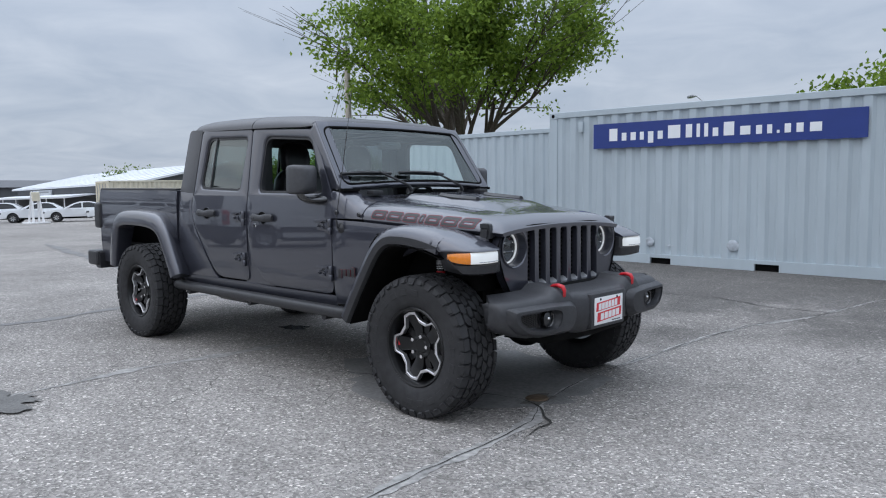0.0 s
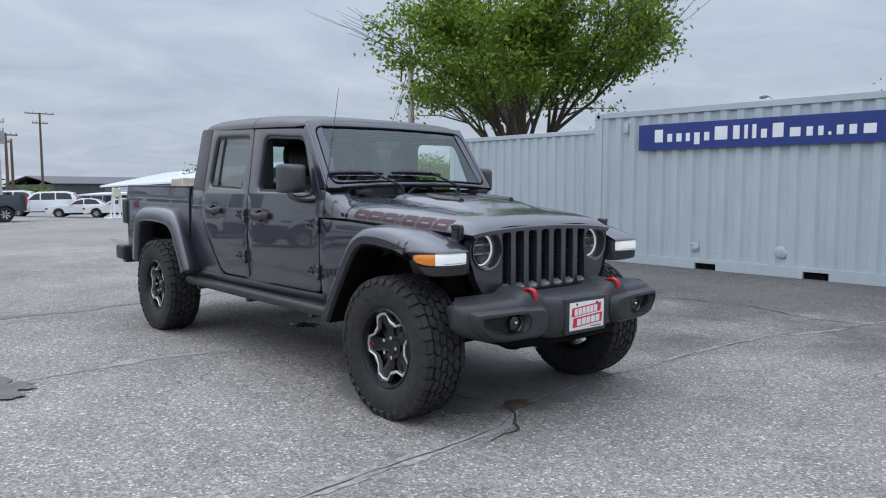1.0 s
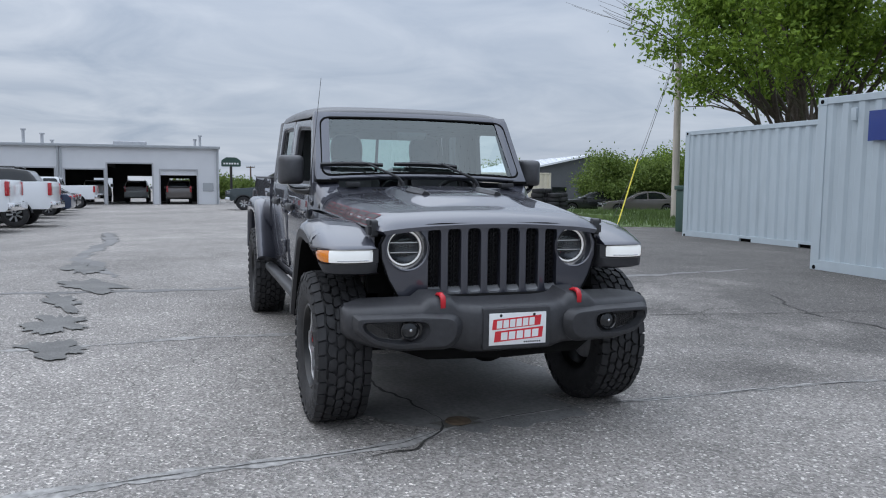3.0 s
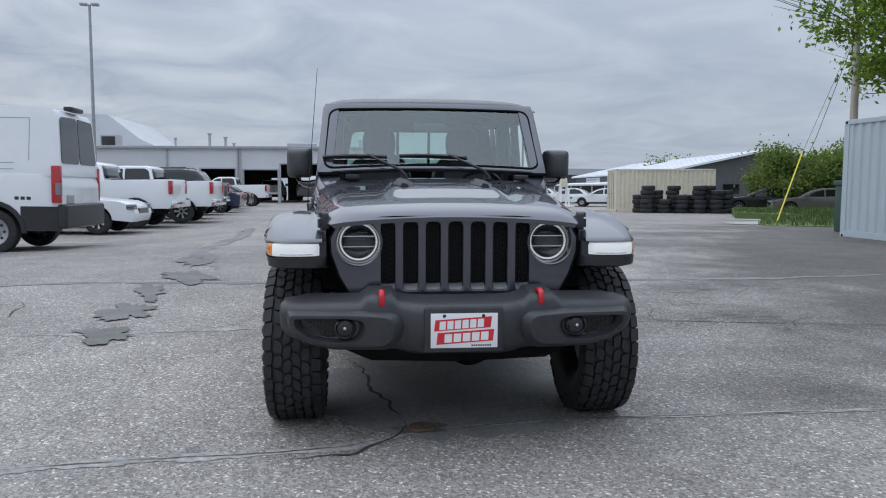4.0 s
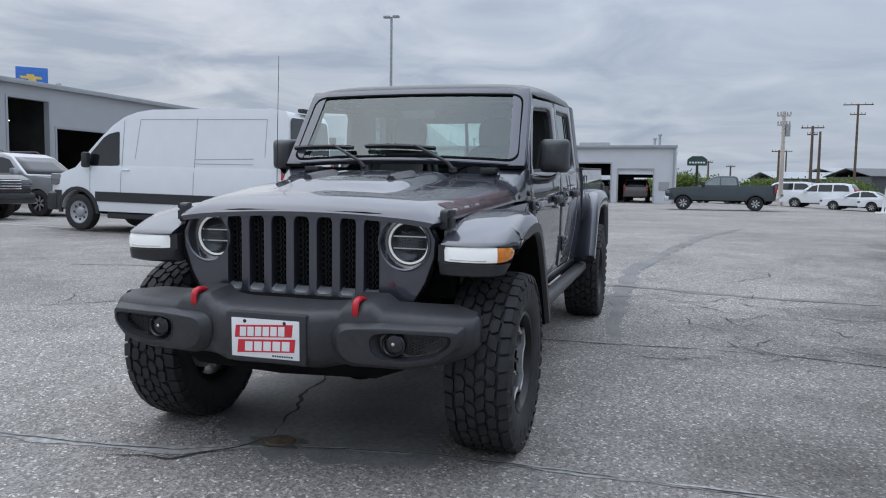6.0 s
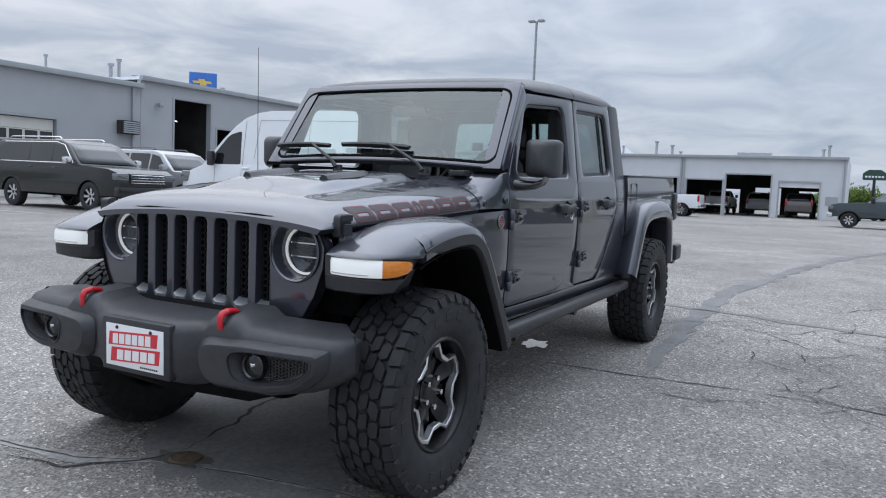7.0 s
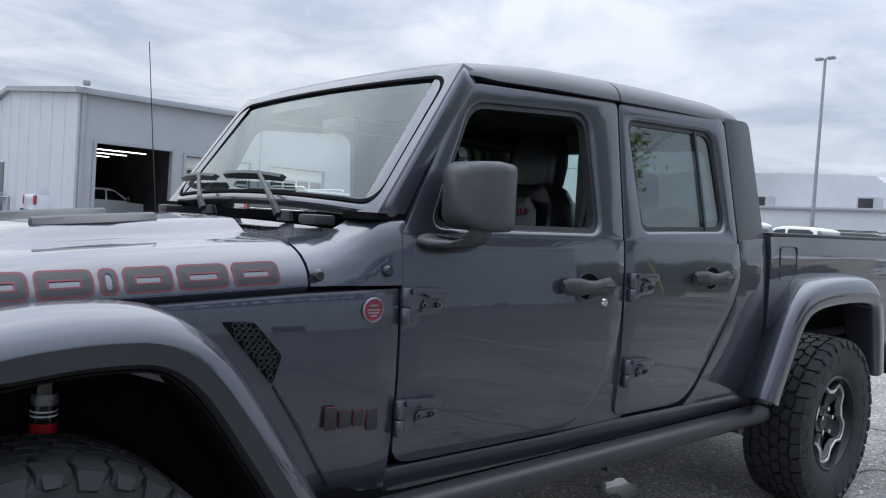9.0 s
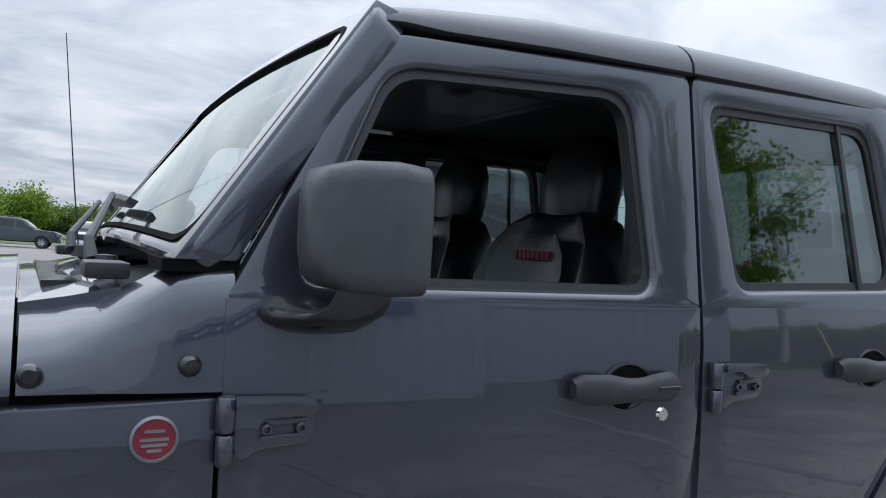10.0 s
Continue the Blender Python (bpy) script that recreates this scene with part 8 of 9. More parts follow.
for k, (x, y, w, d, h) in enumerate(((-128, 36, 22, 12, 3.3), (-160, 38, 24, 14, 4.2), (-150, 26, 22, 10, 3.2))):
    sh = thing("far_shed", "low grey shed at the far edge of the lots", "building", pose(x, y, 0, 0, 0, 20), "far sheds")
    bm = bmesh.new()
    box(bm, -d / 2, d / 2, -w / 2, w / 2, 0, h)
    part("wall_block", bm, DARK_WALL if k != 1 else WALL_WHITE, sh)
    bm = bmesh.new()
    prism(bm, [(-d / 2 - 0.4, h), (0, h + 1.2), (d / 2 + 0.4, h), (d / 2 + 0.4, h + 0.1), (0, h + 1.35), (-d / 2 - 0.4, h + 0.1)], "y", -w / 2 - 0.4, w / 2 + 0.4)
    part("roof", bm, TRIM_GREY if k != 0 else DARK_WALL, sh)

# tall green roadside board, its words too small to read
gs = thing("roadside_sign", "dark green roadside sign board on a post", "sign", pose(-75, 3.05, 0) @ Matrix.Diagonal((1, 1, 1.09, 1)))
bm = bmesh.new()
tube(bm, [(0, 0, 0), (0, 0, 3.4)], 0.12, 8)
part("post", bm, BAY_DARK, gs)
bm = bmesh.new()
prism(bm, rounded([(-0.95, 3.2), (0.95, 3.2), (0.95, 3.75), (0.5, 4.05), (-0.5, 4.05), (-0.95, 3.75)], 0.1, 2), "x", -0.1, 0.1)
part("board", bm, GREEN_BIN, gs)
bm = bmesh.new()
for k in range(6):
    box(bm, 0.1, 0.12, -0.75 + k * 0.26, -0.57 + k * 0.26, 3.4, 3.55)
part("lettering", bm, WHITE_PLASTIC, gs, "pale unreadable lettering bars")

# cream container with stacked tyres
cream = container("shipping_container", "cream painted shipping container with stacked tyres before it", pose(-39.6, 14.9, ground_z(-39.6, 15.5), 0, 0, 84), 6.06, 2.44, 2.59, CREAM)
for yy in (0.45, 0.95, 1.5, 2.0):
    bm = bmesh.new()
    tube(bm, [(-0.035, yy, 0.12), (-0.035, yy, 2.4)], 0.022, 8)
    rod = part("lock_rod", bm, GALV, cream)
    part("rod_handle", rbox(-0.07, -0.03, yy, yy + 0.3, 1.05, 1.10, 0.01, 1), GALV, rod)
bm = bmesh.new()
lathe(bm, [(0.20, -0.10), (0.24, -0.125), (0.33, -0.13), (0.37, -0.11), (0.385, -0.07), (0.385, 0.07), (0.37, 0.11), (0.33, 0.13), (0.24, 0.125), (0.20, 0.10)], 24, "z", closed=True)
TYRE_STACK = to_mesh("tyre", bm, RUBBER, 30)
rnd = random.Random(8)
d_c = Vector((math.cos(radians(66)), math.sin(radians(66))))
n_c = Vector((-d_c.y, d_c.x))
for k, cnt in enumerate((4, 6, 5, 3, 6, 4, 4, 6, 6, 5, 5)):
    row = k % 2
    for j in range(cnt):
        c = Vector((-39.0, 14.9)) + d_c * (1.25 + k * 0.475) - n_c * (0.75 + row * 0.5 + rnd.uniform(-0.05, 0.05))
        ob = new("tyre", TYRE_STACK)
        ob.matrix_world = pose(c.x + rnd.uniform(-0.05, 0.05), c.y + rnd.uniform(-0.05, 0.05), ground_z(c.x, c.y) + 0.132 + j * 0.262, rnd.uniform(-3, 3) if j else 0, rnd.uniform(-3, 3) if j else 0, rnd.uniform(0, 360))
        tagged(ob, "worn black car tyre in a stack", "tyre", "stacked tyres")
bin_ = thing("wheelie_bin", "dark green plastic bin beside a grey container", "bin", pose(-10.95, 10.95, ground_z(-10.95, 10.95)) @ Matrix.Scale(0.95, 4))
part("body", rbox(-0.3, 0.3, -0.3, 0.35, 0.05, 1.2, 0.04, 2), GREEN_BIN, bin_)
part("lid", rbox(-0.33, 0.33, -0.34, 0.38, 1.2, 1.32, 0.03, 2), GREEN_BIN, bin_)
stand = thing("price_stand", "white trestle stand with a small green bin on the lot", "stand", pose(-50, 14.4, ground_z(-50, 14.4), 0, 0, 10))
for y in (-0.35, 0.35):
    bm = bmesh.new()
    tube(bm, [(0.3, y, 0), (0, y * 0.6, 2.1), (-0.3, y, 0)], 0.08, 6)
    part("leg", bm, WHITE_PLASTIC, stand)
part("head", rbox(-0.15, 0.15, -0.26, 0.26, 1.5, 2.1, 0.03, 1), CREAM, stand, "pale yellow head")
part("base", rbox(-0.5, 0.5, -0.7, 0.7, 0.0, 0.12, 0.02, 1), WHITE_PLASTIC, stand)

lamp = thing("street_lamp", "grey street lamp with a curved arm beyond the container", "street lamp", pose(-9.7, 27.6, 0, 0, 0, -44))
bm = bmesh.new()
tube(bm, [(0, 0, 0), (0, 0, 4.7)], [0.09, 0.07], 10)
part("post", bm, GALV, lamp)
bm = bmesh.new()
tube(bm, [(0, 0, 4.65), (-0.35, 0, 4.92), (-0.9, 0, 5.16), (-1.45, 0, 5.22)], [0.045, 0.04, 0.035, 0.03], 8)
part("arm", bm, GALV, lamp)
part("lamp_head", rbox(-1.85, -1.35, -0.11, 0.11, 5.16, 5.28, 0.05, 3), GALV, lamp)

# ---- parked vehicles ----
bm = bmesh.new()
lathe(bm, [(0.205, -0.09), (0.22, -0.105), (0.30, -0.112), (0.335, -0.095), (0.345, -0.05), (0.345, 0.05), (0.335, 0.095), (0.30, 0.112), (0.22, 0.105), (0.205, 0.09)], 32, "y", closed=True)
CAR_TYRE = to_mesh("tyre", bm, RUBBER, 40)
bm = bmesh.new()
lathe(bm, [(0.21, -0.09), (0.205, 0.06), (0.212, 0.098), (0.196, 0.098), (0.19, 0.05), (0.05, 0.035), (0.045, 0.07), (0.0, 0.075)], 32, "y", 1)
for k in range(7):
    c = 2 * math.pi * k / 7
    rows = []
    for r, w, y in ((0.04, 0.022, 0.072), (0.12, 0.024, 0.078), (0.20, 0.034, 0.092)):
        rows.append([(r * math.cos(c) - u * w * math.sin(c), y + dy, r * math.sin(c) + u * w * math.cos(c)) for u, dy in ((-1, -0.02), (-0.8, 0), (0.8, 0), (1, -0.02))])
    loft(bm, rows, 0)
CAR_RIM = to_mesh("rim", bm, [SILVER, GLOSS_BLACK], 40)
bm = bmesh.new()
lathe(bm, [(0.21, -0.09), (0.205, 0.06), (0.212, 0.098), (0.19, 0.094), (0.17, 0.075), (0.10, 0.062), (0.085, 0.082), (0.06, 0.09), (0.0, 0.09)], 32, "y")
for k in range(8):
    c = 2 * math.pi * k / 8
    bmesh.ops.create_cone(bm, cap_ends=True, segments=10, radius1=0.024, radius2=0.024, depth=0.004, matrix=pose(0.138 * math.cos(c), 0.072, 0.138 * math.sin(c), 90))
for f in bm.faces:
    if len(f.verts) == 10:
        f.material_index = 1
STEEL_RIM = to_mesh("rim", bm, [GALV, BAY_DARK], 40)


def with_arches(bottom, wheels, ra):
    """A floor line from front to rear at one height, broken by round arches."""
    x0, x1, z = bottom
    pts = []
    for wx in sorted(wheels, reverse=True):
        pts += [(wx + ra * math.cos(radians(a)), 0.36 + ra * math.sin(radians(a))) for a in range(0, 181, 15)]
    pts = [(x, max(zz, z)) for x, zz in pts]
    return [(x0, z)] + pts + [(x1, z)]


def vehicle(name, label, m, paint, W, wheels, body, cabin, windows, belt, glass_f, glass_r, group="parked vehicles", rim=None, scale=1.0, tum=0.28, ra=0.42, lamps=None, clad=None, bed=None, handles=()):
    """A parked vehicle, front along +x: body and cabin from side outlines, with glass, lamps, bumpers and wheels of their own."""
    e = thing(name, label, {"pickup": "pickup", "van": "van"}.get(name.split("_")[0], "car"), m, group)
    half = W / 2
    L0, L1 = min(p[0] for p in body), max(p[0] for p in body)

    def by(p):
        x, z = p
        end = max(0.0, (x - (L1 - 0.7)) / 0.7) ** 2 * 0.16 + max(0.0, ((L0 + 0.5) - x) / 0.5) ** 2 * 0.08
        return half - end - 0.05 * max(0.0, (0.55 - z)) - 0.10 * max(0.0, z - 0.85) ** 1.5

    def cy(p):
        return by((min(max(p[0], L0 + 0.5), L1 - 0.75), belt)) - 0.012 - max(0.0, p[1] - belt) * tum

    zf = body[-1][1]
    outline = with_arches((body[0][0], body[-1][0], zf), wheels, ra)
    prof = [p for p in body] + [q for q in reversed(outline)][1:-1]
    bm = bmesh.new()
    solid(bm, prof, by)
    soften(bm, 0.035, 42, 3)
    part("body", bm, paint, e, sharp=40)
    bm = bmesh.new()
    solid(bm, cabin, cy)
    soften(bm, 0.05, 32, 3)
    part("cabin", bm, paint, e, sharp=40)
    for s in (1, -1):
        for pts in windows:
            bm = bmesh.new()
            prism(bm, rounded(pts, 0.05, 3), "y", lambda p: s * (cy(p) - 0.02), lambda p: s * (cy(p) + 0.004))
            part("side_window", bm, CAR_GLASS, e, "dark side glass")
        for hx, hz in handles:
            part("door_handle", rbox(hx - 0.09, hx + 0.09, min(s * (by((hx, hz)) - 0.01), s * (by((hx, hz)) + 0.025)), max(s * (by((hx, hz)) - 0.01), s * (by((hx, hz)) + 0.025)), hz - 0.018, hz + 0.018, 0.01, 1), paint, e)
    for (a, b), nm, inset in ((glass_f, "windshield", 0.07), (glass_r, "back_window", 0.07)) if glass_r else ((glass_f, "windshield", 0.07),):
        a, b = Vector(a), Vector(b)
        d = (b - a).normalized()
        nrm = Vector((d.y, -d.x))
        if (nrm.x > 0) != (nm == "windshield"):
            nrm = -nrm
        bm = bmesh.new()
        rows = []
        for t in (0.06, 0.35, 0.65, 0.94):
            p = a + (b - a) * t
            w = cy((p.x, p.y)) - inset
            rows.append([(p.x + nrm.x * 0.006 + 0.05 * nrm.x * (1 - u * u) * 0.3, u * w, p.y + nrm.y * 0.006) for u in (-1, -0.6, 0, 0.6, 1)])
        loft(bm, rows, 0, False, False)
        sol = part(nm, bm, CAR_GLASS, e, "dark raked glass")
        sol.modifiers.new("thick", "SOLIDIFY").thickness = 0.006
    for wx in wheels:
        bm = bmesh.new()
        arch = [(wx + (ra + 0.01) * math.cos(radians(a)), 0.36 + (ra + 0.01) * math.sin(radians(a))) for a in range(0, 181, 20)]
        prism(bm, arch, "y", -half + 0.27, half - 0.27)
        part("wheel_well", bm, DARK, e)
        for s in (1, -1):
            w = share("wheel", CAR_TYRE, e, pose(wx, s * (half - 0.14), 0.345 * scale, 0, 0, 0 if s > 0 else 180) @ Matrix.Scale(scale, 4))
            share("rim", rim or CAR_RIM, w, Matrix())
    for nm, mt, x0, x1, y0, y1, z0, z1 in lamps or ():
        for s in (1, -1):
            part(nm, rbox(x0, x1, min(s * y0, s * y1), max(s * y0, s * y1), z0, z1, 0.03, 2), mt, e)
    bm = bmesh.new()
    box(bm, min(wheels) + 0.5, max(wheels) - 0.5, -half + 0.12, half - 0.12, zf - 0.06, zf + 0.3)
    box(bm, L0 + 0.3, L1 - 0.4, -half + 0.35, half - 0.35, zf + 0.02, zf + 0.25)
    part("underbody", bm, DARK, e)
    return e, by, cy


def pickup(label, m, paint, lamps_red=True):
    body = [(2.86, 0.62), (2.90, 0.98), (2.80, 1.16), (2.45, 1.25), (1.15, 1.33), (-1.02, 1.36), (-1.03, 1.40), (-2.86, 1.42), (-2.90, 1.30), (-2.88, 0.66), (-2.80, 0.56)]
    body[0] = (2.80, 0.56)
    cabin = [(1.16, 1.30), (0.36, 1.86), (0.10, 1.92), (-0.72, 1.92), (-0.88, 1.86), (-1.00, 1.36)]
    win = [[(0.86, 1.40), (0.33, 1.80), (0.02, 1.83), (0.02, 1.40)], [(-0.05, 1.40), (-0.05, 1.83), (-0.70, 1.83), (-0.82, 1.74), (-0.88, 1.40)]]
    lamps = [("tail_lamp", TAIL_RED, -2.915, -2.80, 0.80, 1.0, 0.98, 1.38), ("headlight", LENS, 2.62, 2.875, 0.66, 0.93, 0.92, 1.10)]
    e, by, cy = vehicle("pickup", label, m, paint, 2.03, (1.93, -1.86), body, cabin, win, 1.34, ((1.14, 1.34), (0.37, 1.86)), ((-1.0, 1.42), (-0.89, 1.84)), scale=1.16, ra=0.49, lamps=lamps, handles=((0.12, 1.22), (-0.80, 1.24)))
    # the bed is solid: a near-black sheet on top paints its shaded inside
    bm = bmesh.new()
    box(bm, -2.78, -1.12, -0.78, 0.78, 1.405, 1.425)
    part("bed_shade", bm, DARK, e, "dark sheet for the shade inside the bed")
    part("rear_bumper", rbox(-3.02, -2.84, -0.95, 0.95, 0.58, 0.80, 0.04, 2), CHROME, e, "chrome bumper")
    part("front_bumper", rbox(2.70, 2.96, -0.96, 0.96, 0.50, 0.76, 0.05, 2), CHROME, e, "chrome bumper")
    part("front_grille", rbox(2.84, 2.925, -0.62, 0.62, 0.80, 1.12, 0.03, 2), GLOSS_BLACK, e)
    for s in (1, -1):
        part("door_mirror", rbox(0.80, 0.98, min(s * 1.04, s * 1.26), max(s * 1.04, s * 1.26), 1.34, 1.60, 0.04, 2), GLOSS_BLACK, e)
        bm = bmesh.new()
        tube(bm, [(0.9, s * 0.98, 1.40), (0.9, s * 1.1, 1.42)], 0.03, 6)
        part("mirror_arm", bm, GLOSS_BLACK, e)
        for wx in (1.93, -1.86):
            bm = bmesh.new()
            pts = [(wx + 0.53 * math.cos(radians(a)), 0.36 + 0.53 * math.sin(radians(a))) for a in range(10, 171, 16)]
            rows = [[(x, s * (by((x, z)) - 0.03), z), (x, s * (by((x, z)) + 0.03), z), (wx + (x - wx) * 0.92, s * (by((x, z)) + 0.03), 0.36 + (z - 0.36) * 0.92), (wx + (x - wx) * 0.92, s * (by((x, z)) - 0.03), 0.36 + (z - 0.36) * 0.92)] for x, z in pts]
            loft(bm, rows)
            part("arch_moulding", bm, BLACK_TRIM, e)
    return e


def sedan(label, m, paint, scale=1.0, hatch=False):
    body = [(2.25, 0.30), (2.34, 0.52), (2.28, 0.72), (1.95, 0.84), (1.0, 0.93), (-1.45, 0.98), (-2.18, 0.96), (-2.36, 0.80), (-2.34, 0.40), (-2.25, 0.30)]
    cabin = [(1.05, 0.90), (0.30, 1.30), (-0.15, 1.42), (-0.75, 1.42), (-1.15, 1.34), (-1.85, 0.95)]
    win = [[(0.66, 0.98), (0.22, 1.24), (-0.22, 1.34), (-0.22, 0.98)], [(-0.30, 0.98), (-0.30, 1.35), (-0.72, 1.36), (-1.08, 1.28), (-1.38, 1.0)]]
    lamps = [("headlight", LENS, 2.02, 2.32, 0.52, 0.84, 0.62, 0.76), ("tail_lamp", TAIL_RED, -2.37, -2.2, 0.52, 0.84, 0.72, 0.90)]
    e, by, cy = vehicle("sedan", label, m, paint, 1.84, (1.42, -1.40), body, cabin, win, 0.95, ((1.03, 0.93), (0.28, 1.32)), ((-1.84, 0.98), (-1.16, 1.35)), scale=0.95, ra=0.37, lamps=lamps, handles=((-0.12, 0.88), (-1.05, 0.90)))
    part("front_grille", rbox(2.26, 2.345, -0.45, 0.45, 0.50, 0.66, 0.02, 1), GLOSS_BLACK, e)
    for s in (1, -1):
        part("door_mirror", rbox(0.55, 0.72, min(s * 0.92, s * 1.08), max(s * 0.92, s * 1.08), 0.96, 1.10, 0.04, 2), paint, e)
    return e


def wagon(label, m, paint, long=0.0, roof_rails=True, trim=None, name="suv"):
    """A tall four-door wagon; long stretches its tail."""
    r = -2.55 - long
    body = [(2.42, 0.42), (2.56, 0.70), (2.50, 1.02), (2.20, 1.12), (1.12, 1.20), (-1.8 - long, 1.26), (r, 1.24), (r - 0.06, 0.95), (r - 0.02, 0.50), (r + 0.1, 0.42)]
    cabin = [(1.16, 1.17), (0.45, 1.76), (0.10, 1.86), (-1.6 - long, 1.88), (-2.15 - long, 1.80), (r + 0.02, 1.22)]
    win = [[(0.80, 1.26), (0.38, 1.66), (0.02, 1.74), (0.02, 1.26)], [(-0.06, 1.26), (-0.06, 1.75), (-0.98, 1.76), (-0.98, 1.26)], [(-1.06, 1.28), (-1.06, 1.76), (-1.75 - long, 1.75), (-2.02 - long, 1.66), (-2.14 - long, 1.28)]]
    lamps = [("headlight", LENS, 2.24, 2.545, 0.56, 0.92, 0.84, 1.02), ("tail_lamp", TAIL_RED, r - 0.075, r + 0.12, 0.80, 0.965, 0.92, 1.42)]
    e, by, cy = vehicle(name, label, m, paint, 2.0, (1.52, -1.45 - long * 0.6), body, cabin, win, 1.22, ((1.13, 1.21), (0.44, 1.77)), ((r + 0.05, 1.28), (-2.17 - long, 1.78)), scale=1.13, ra=0.45, lamps=lamps, handles=((0.1, 1.10), (-0.92, 1.12)))
    part("front_grille", rbox(2.46, 2.575, -0.55, 0.55, 0.74, 1.02, 0.03, 2), GLOSS_BLACK, e)
    for k in range(4):
        part("grille_bar", rbox(2.57, 2.59, -0.53, 0.53, 0.77 + k * 0.066, 0.79 + k * 0.066, 0.006, 1), CHROME, e, "chrome grille bar")
    part("front_bumper", rbox(2.42, 2.62, -0.94, 0.94, 0.40, 0.68, 0.06, 2), paint, e)
    for s in (1, -1):
        part("door_mirror", rbox(0.72, 0.90, min(s * 1.0, s * 1.2), max(s * 1.0, s * 1.2), 1.20, 1.40, 0.05, 2), trim or paint, e)
        if trim:
            bm = bmesh.new()
            ptsl = [(0.88, 1.235), (0.36, 1.715), (0.0, 1.79), (-1.78 - long, 1.79)]
            tube(bm, [(x, s * (cy((x, z)) + 0.006), z) for x, z in ptsl], 0.014, 6)
            tube(bm, [(0.88, s * (cy((0.88, 1.235)) + 0.006), 1.235), (-2.2 - long, s * (cy((-2.2 - long, 1.25)) + 0.006), 1.25)], 0.014, 6)
            part("window_trim", bm, trim, e, "bright window trim")
        if roof_rails:
            bm = bmesh.new()
            tube(bm, [(0.0, s * 0.66, 1.88), (-0.1, s * 0.66, 1.935), (-1.7 - long, s * 0.66, 1.945), (-1.85 - long, s * 0.66, 1.88)], 0.018, 6)
            part("roof_rail", bm, trim or GLOSS_BLACK, e)
    return e


def cargo_van(label, m):
    body = [(2.78, 0.42), (2.86, 0.62), (2.80, 0.98), (2.60, 1.14), (1.98, 1.34), (-2.95, 1.36), (-3.0, 1.2), (-3.0, 0.5), (-2.95, 0.42)]
    cabin = [(2.12, 1.30), (1.55, 1.88), (1.22, 2.17), (0.95, 2.34), (0.62, 2.45), (0.25, 2.50), (-2.55, 2.53), (-2.84, 2.48), (-2.92, 2.35), (-2.985, 1.34)]
    win = [[(1.92, 1.40), (1.42, 1.93), (1.30, 2.00), (1.03, 2.06), (0.98, 1.36), (1.72, 1.34)]]
    lamps = [("headlight", LENS, 2.40, 2.80, 0.66, 0.97, 0.92, 1.16)]
    e, by, cy = vehicle("van", label, m, WHITE_PAINT, 2.06, (2.02, -1.87), body, cabin, win, 1.36, ((2.09, 1.37), (1.24, 2.155)), None, group="", scale=1.10, tum=0.11, ra=0.47, rim=STEEL_RIM, lamps=lamps, handles=((0.80, 1.28),))
    for s in (1, -1):
        # tail lamp wraps the rear corner; dark cladding low down; rear window; seams of the panels
        lampb = part("tail_lamp", rbox(-3.008, -2.84, min(s * 0.935, s * 1.03), max(s * 0.935, s * 1.03), 0.88, 1.52, 0.03, 2), TAIL_RED, e, "tall red tail lamp")
        part("reverse_lens", rbox(-3.011, -2.90, min(s * 0.945, s * 1.0325), max(s * 0.945, s * 1.0325), 1.0, 1.24, 0.02, 1), LIP, lampb)
        for x0, x1 in ((-2.98, -2.33), (-1.41, 1.56), (2.48, 2.72)):
            low = 0.62 if abs(x0 + 1.41) < 0.01 else 0.40
            pts = [(x0, low), (x1, low), (x1, 0.82), (x0, 0.82)]
            bm = bmesh.new()
            prism(bm, subdiv_line(pts, 0.3), "y", lambda p: s * (by(p) - 0.04), lambda p: s * (by(p) + 0.014))
            part("lower_cladding", bm, BLACK_TRIM, e, "dark plastic cladding")
        for wx in (2.02, -1.87):
            bm = bmesh.new()
            pts = [(wx + 0.55 * math.cos(radians(a)), 0.36 + 0.55 * math.sin(radians(a))) for a in range(0, 181, 15)]
            rows = [[(x, s * (by((x, z)) - 0.03), z), (x, s * (by((x, z)) + 0.022), z), (wx + (x - wx) * 0.86, s * (by((x, z)) + 0.022), 0.36 + (z - 0.36) * 0.86), (wx + (x - wx) * 0.86, s * (by((x, z)) - 0.03), 0.36 + (z - 0.36) * 0.86)] for x, z in pts]
            loft(bm, rows)
            part("arch_moulding", bm, BLACK_TRIM, e)
        part("side_step", rbox(-1.3, 1.3, min(s * 0.9, s * 1.0), max(s * 0.9, s * 1.0), 0.28, 0.40, 0.02, 1), BLACK_TRIM, e)
        lines = [[(0.92, 0.82), (0.92, 2.28)], [(-0.85, 0.82), (-0.85, 2.34)], [(0.52, 2.30), (-2.45, 2.32)], [(-2.45, 2.32), (-2.45, 1.60)], [(1.72, 1.32), (1.70, 0.82)], [(-0.85, 1.52), (-2.2, 1.56)], [(-0.85, 1.44), (-2.2, 1.45)], [(0.52, 2.30), (0.60, 1.50)]]
        for a, b in lines:
            bm = bmesh.new()
            k = 8
            tube(bm, [(a[0] + (b[0] - a[0]) * i / k, s * ((cy if a[1] + (b[1] - a[1]) * i / k > 1.36 else by)((a[0] + (b[0] - a[0]) * i / k, a[1] + (b[1] - a[1]) * i / k)) + 0.0), a[1] + (b[1] - a[1]) * i / k) for i in range(k + 1)], 0.007, 5)
            part("panel_seam", bm, TRIM_GREY, e)
        part("door_mirror", rbox(1.66, 1.82, min(s * 1.04, s * 1.17), max(s * 1.04, s * 1.17), 1.30, 1.62, 0.05, 2), BLACK_TRIM, e)
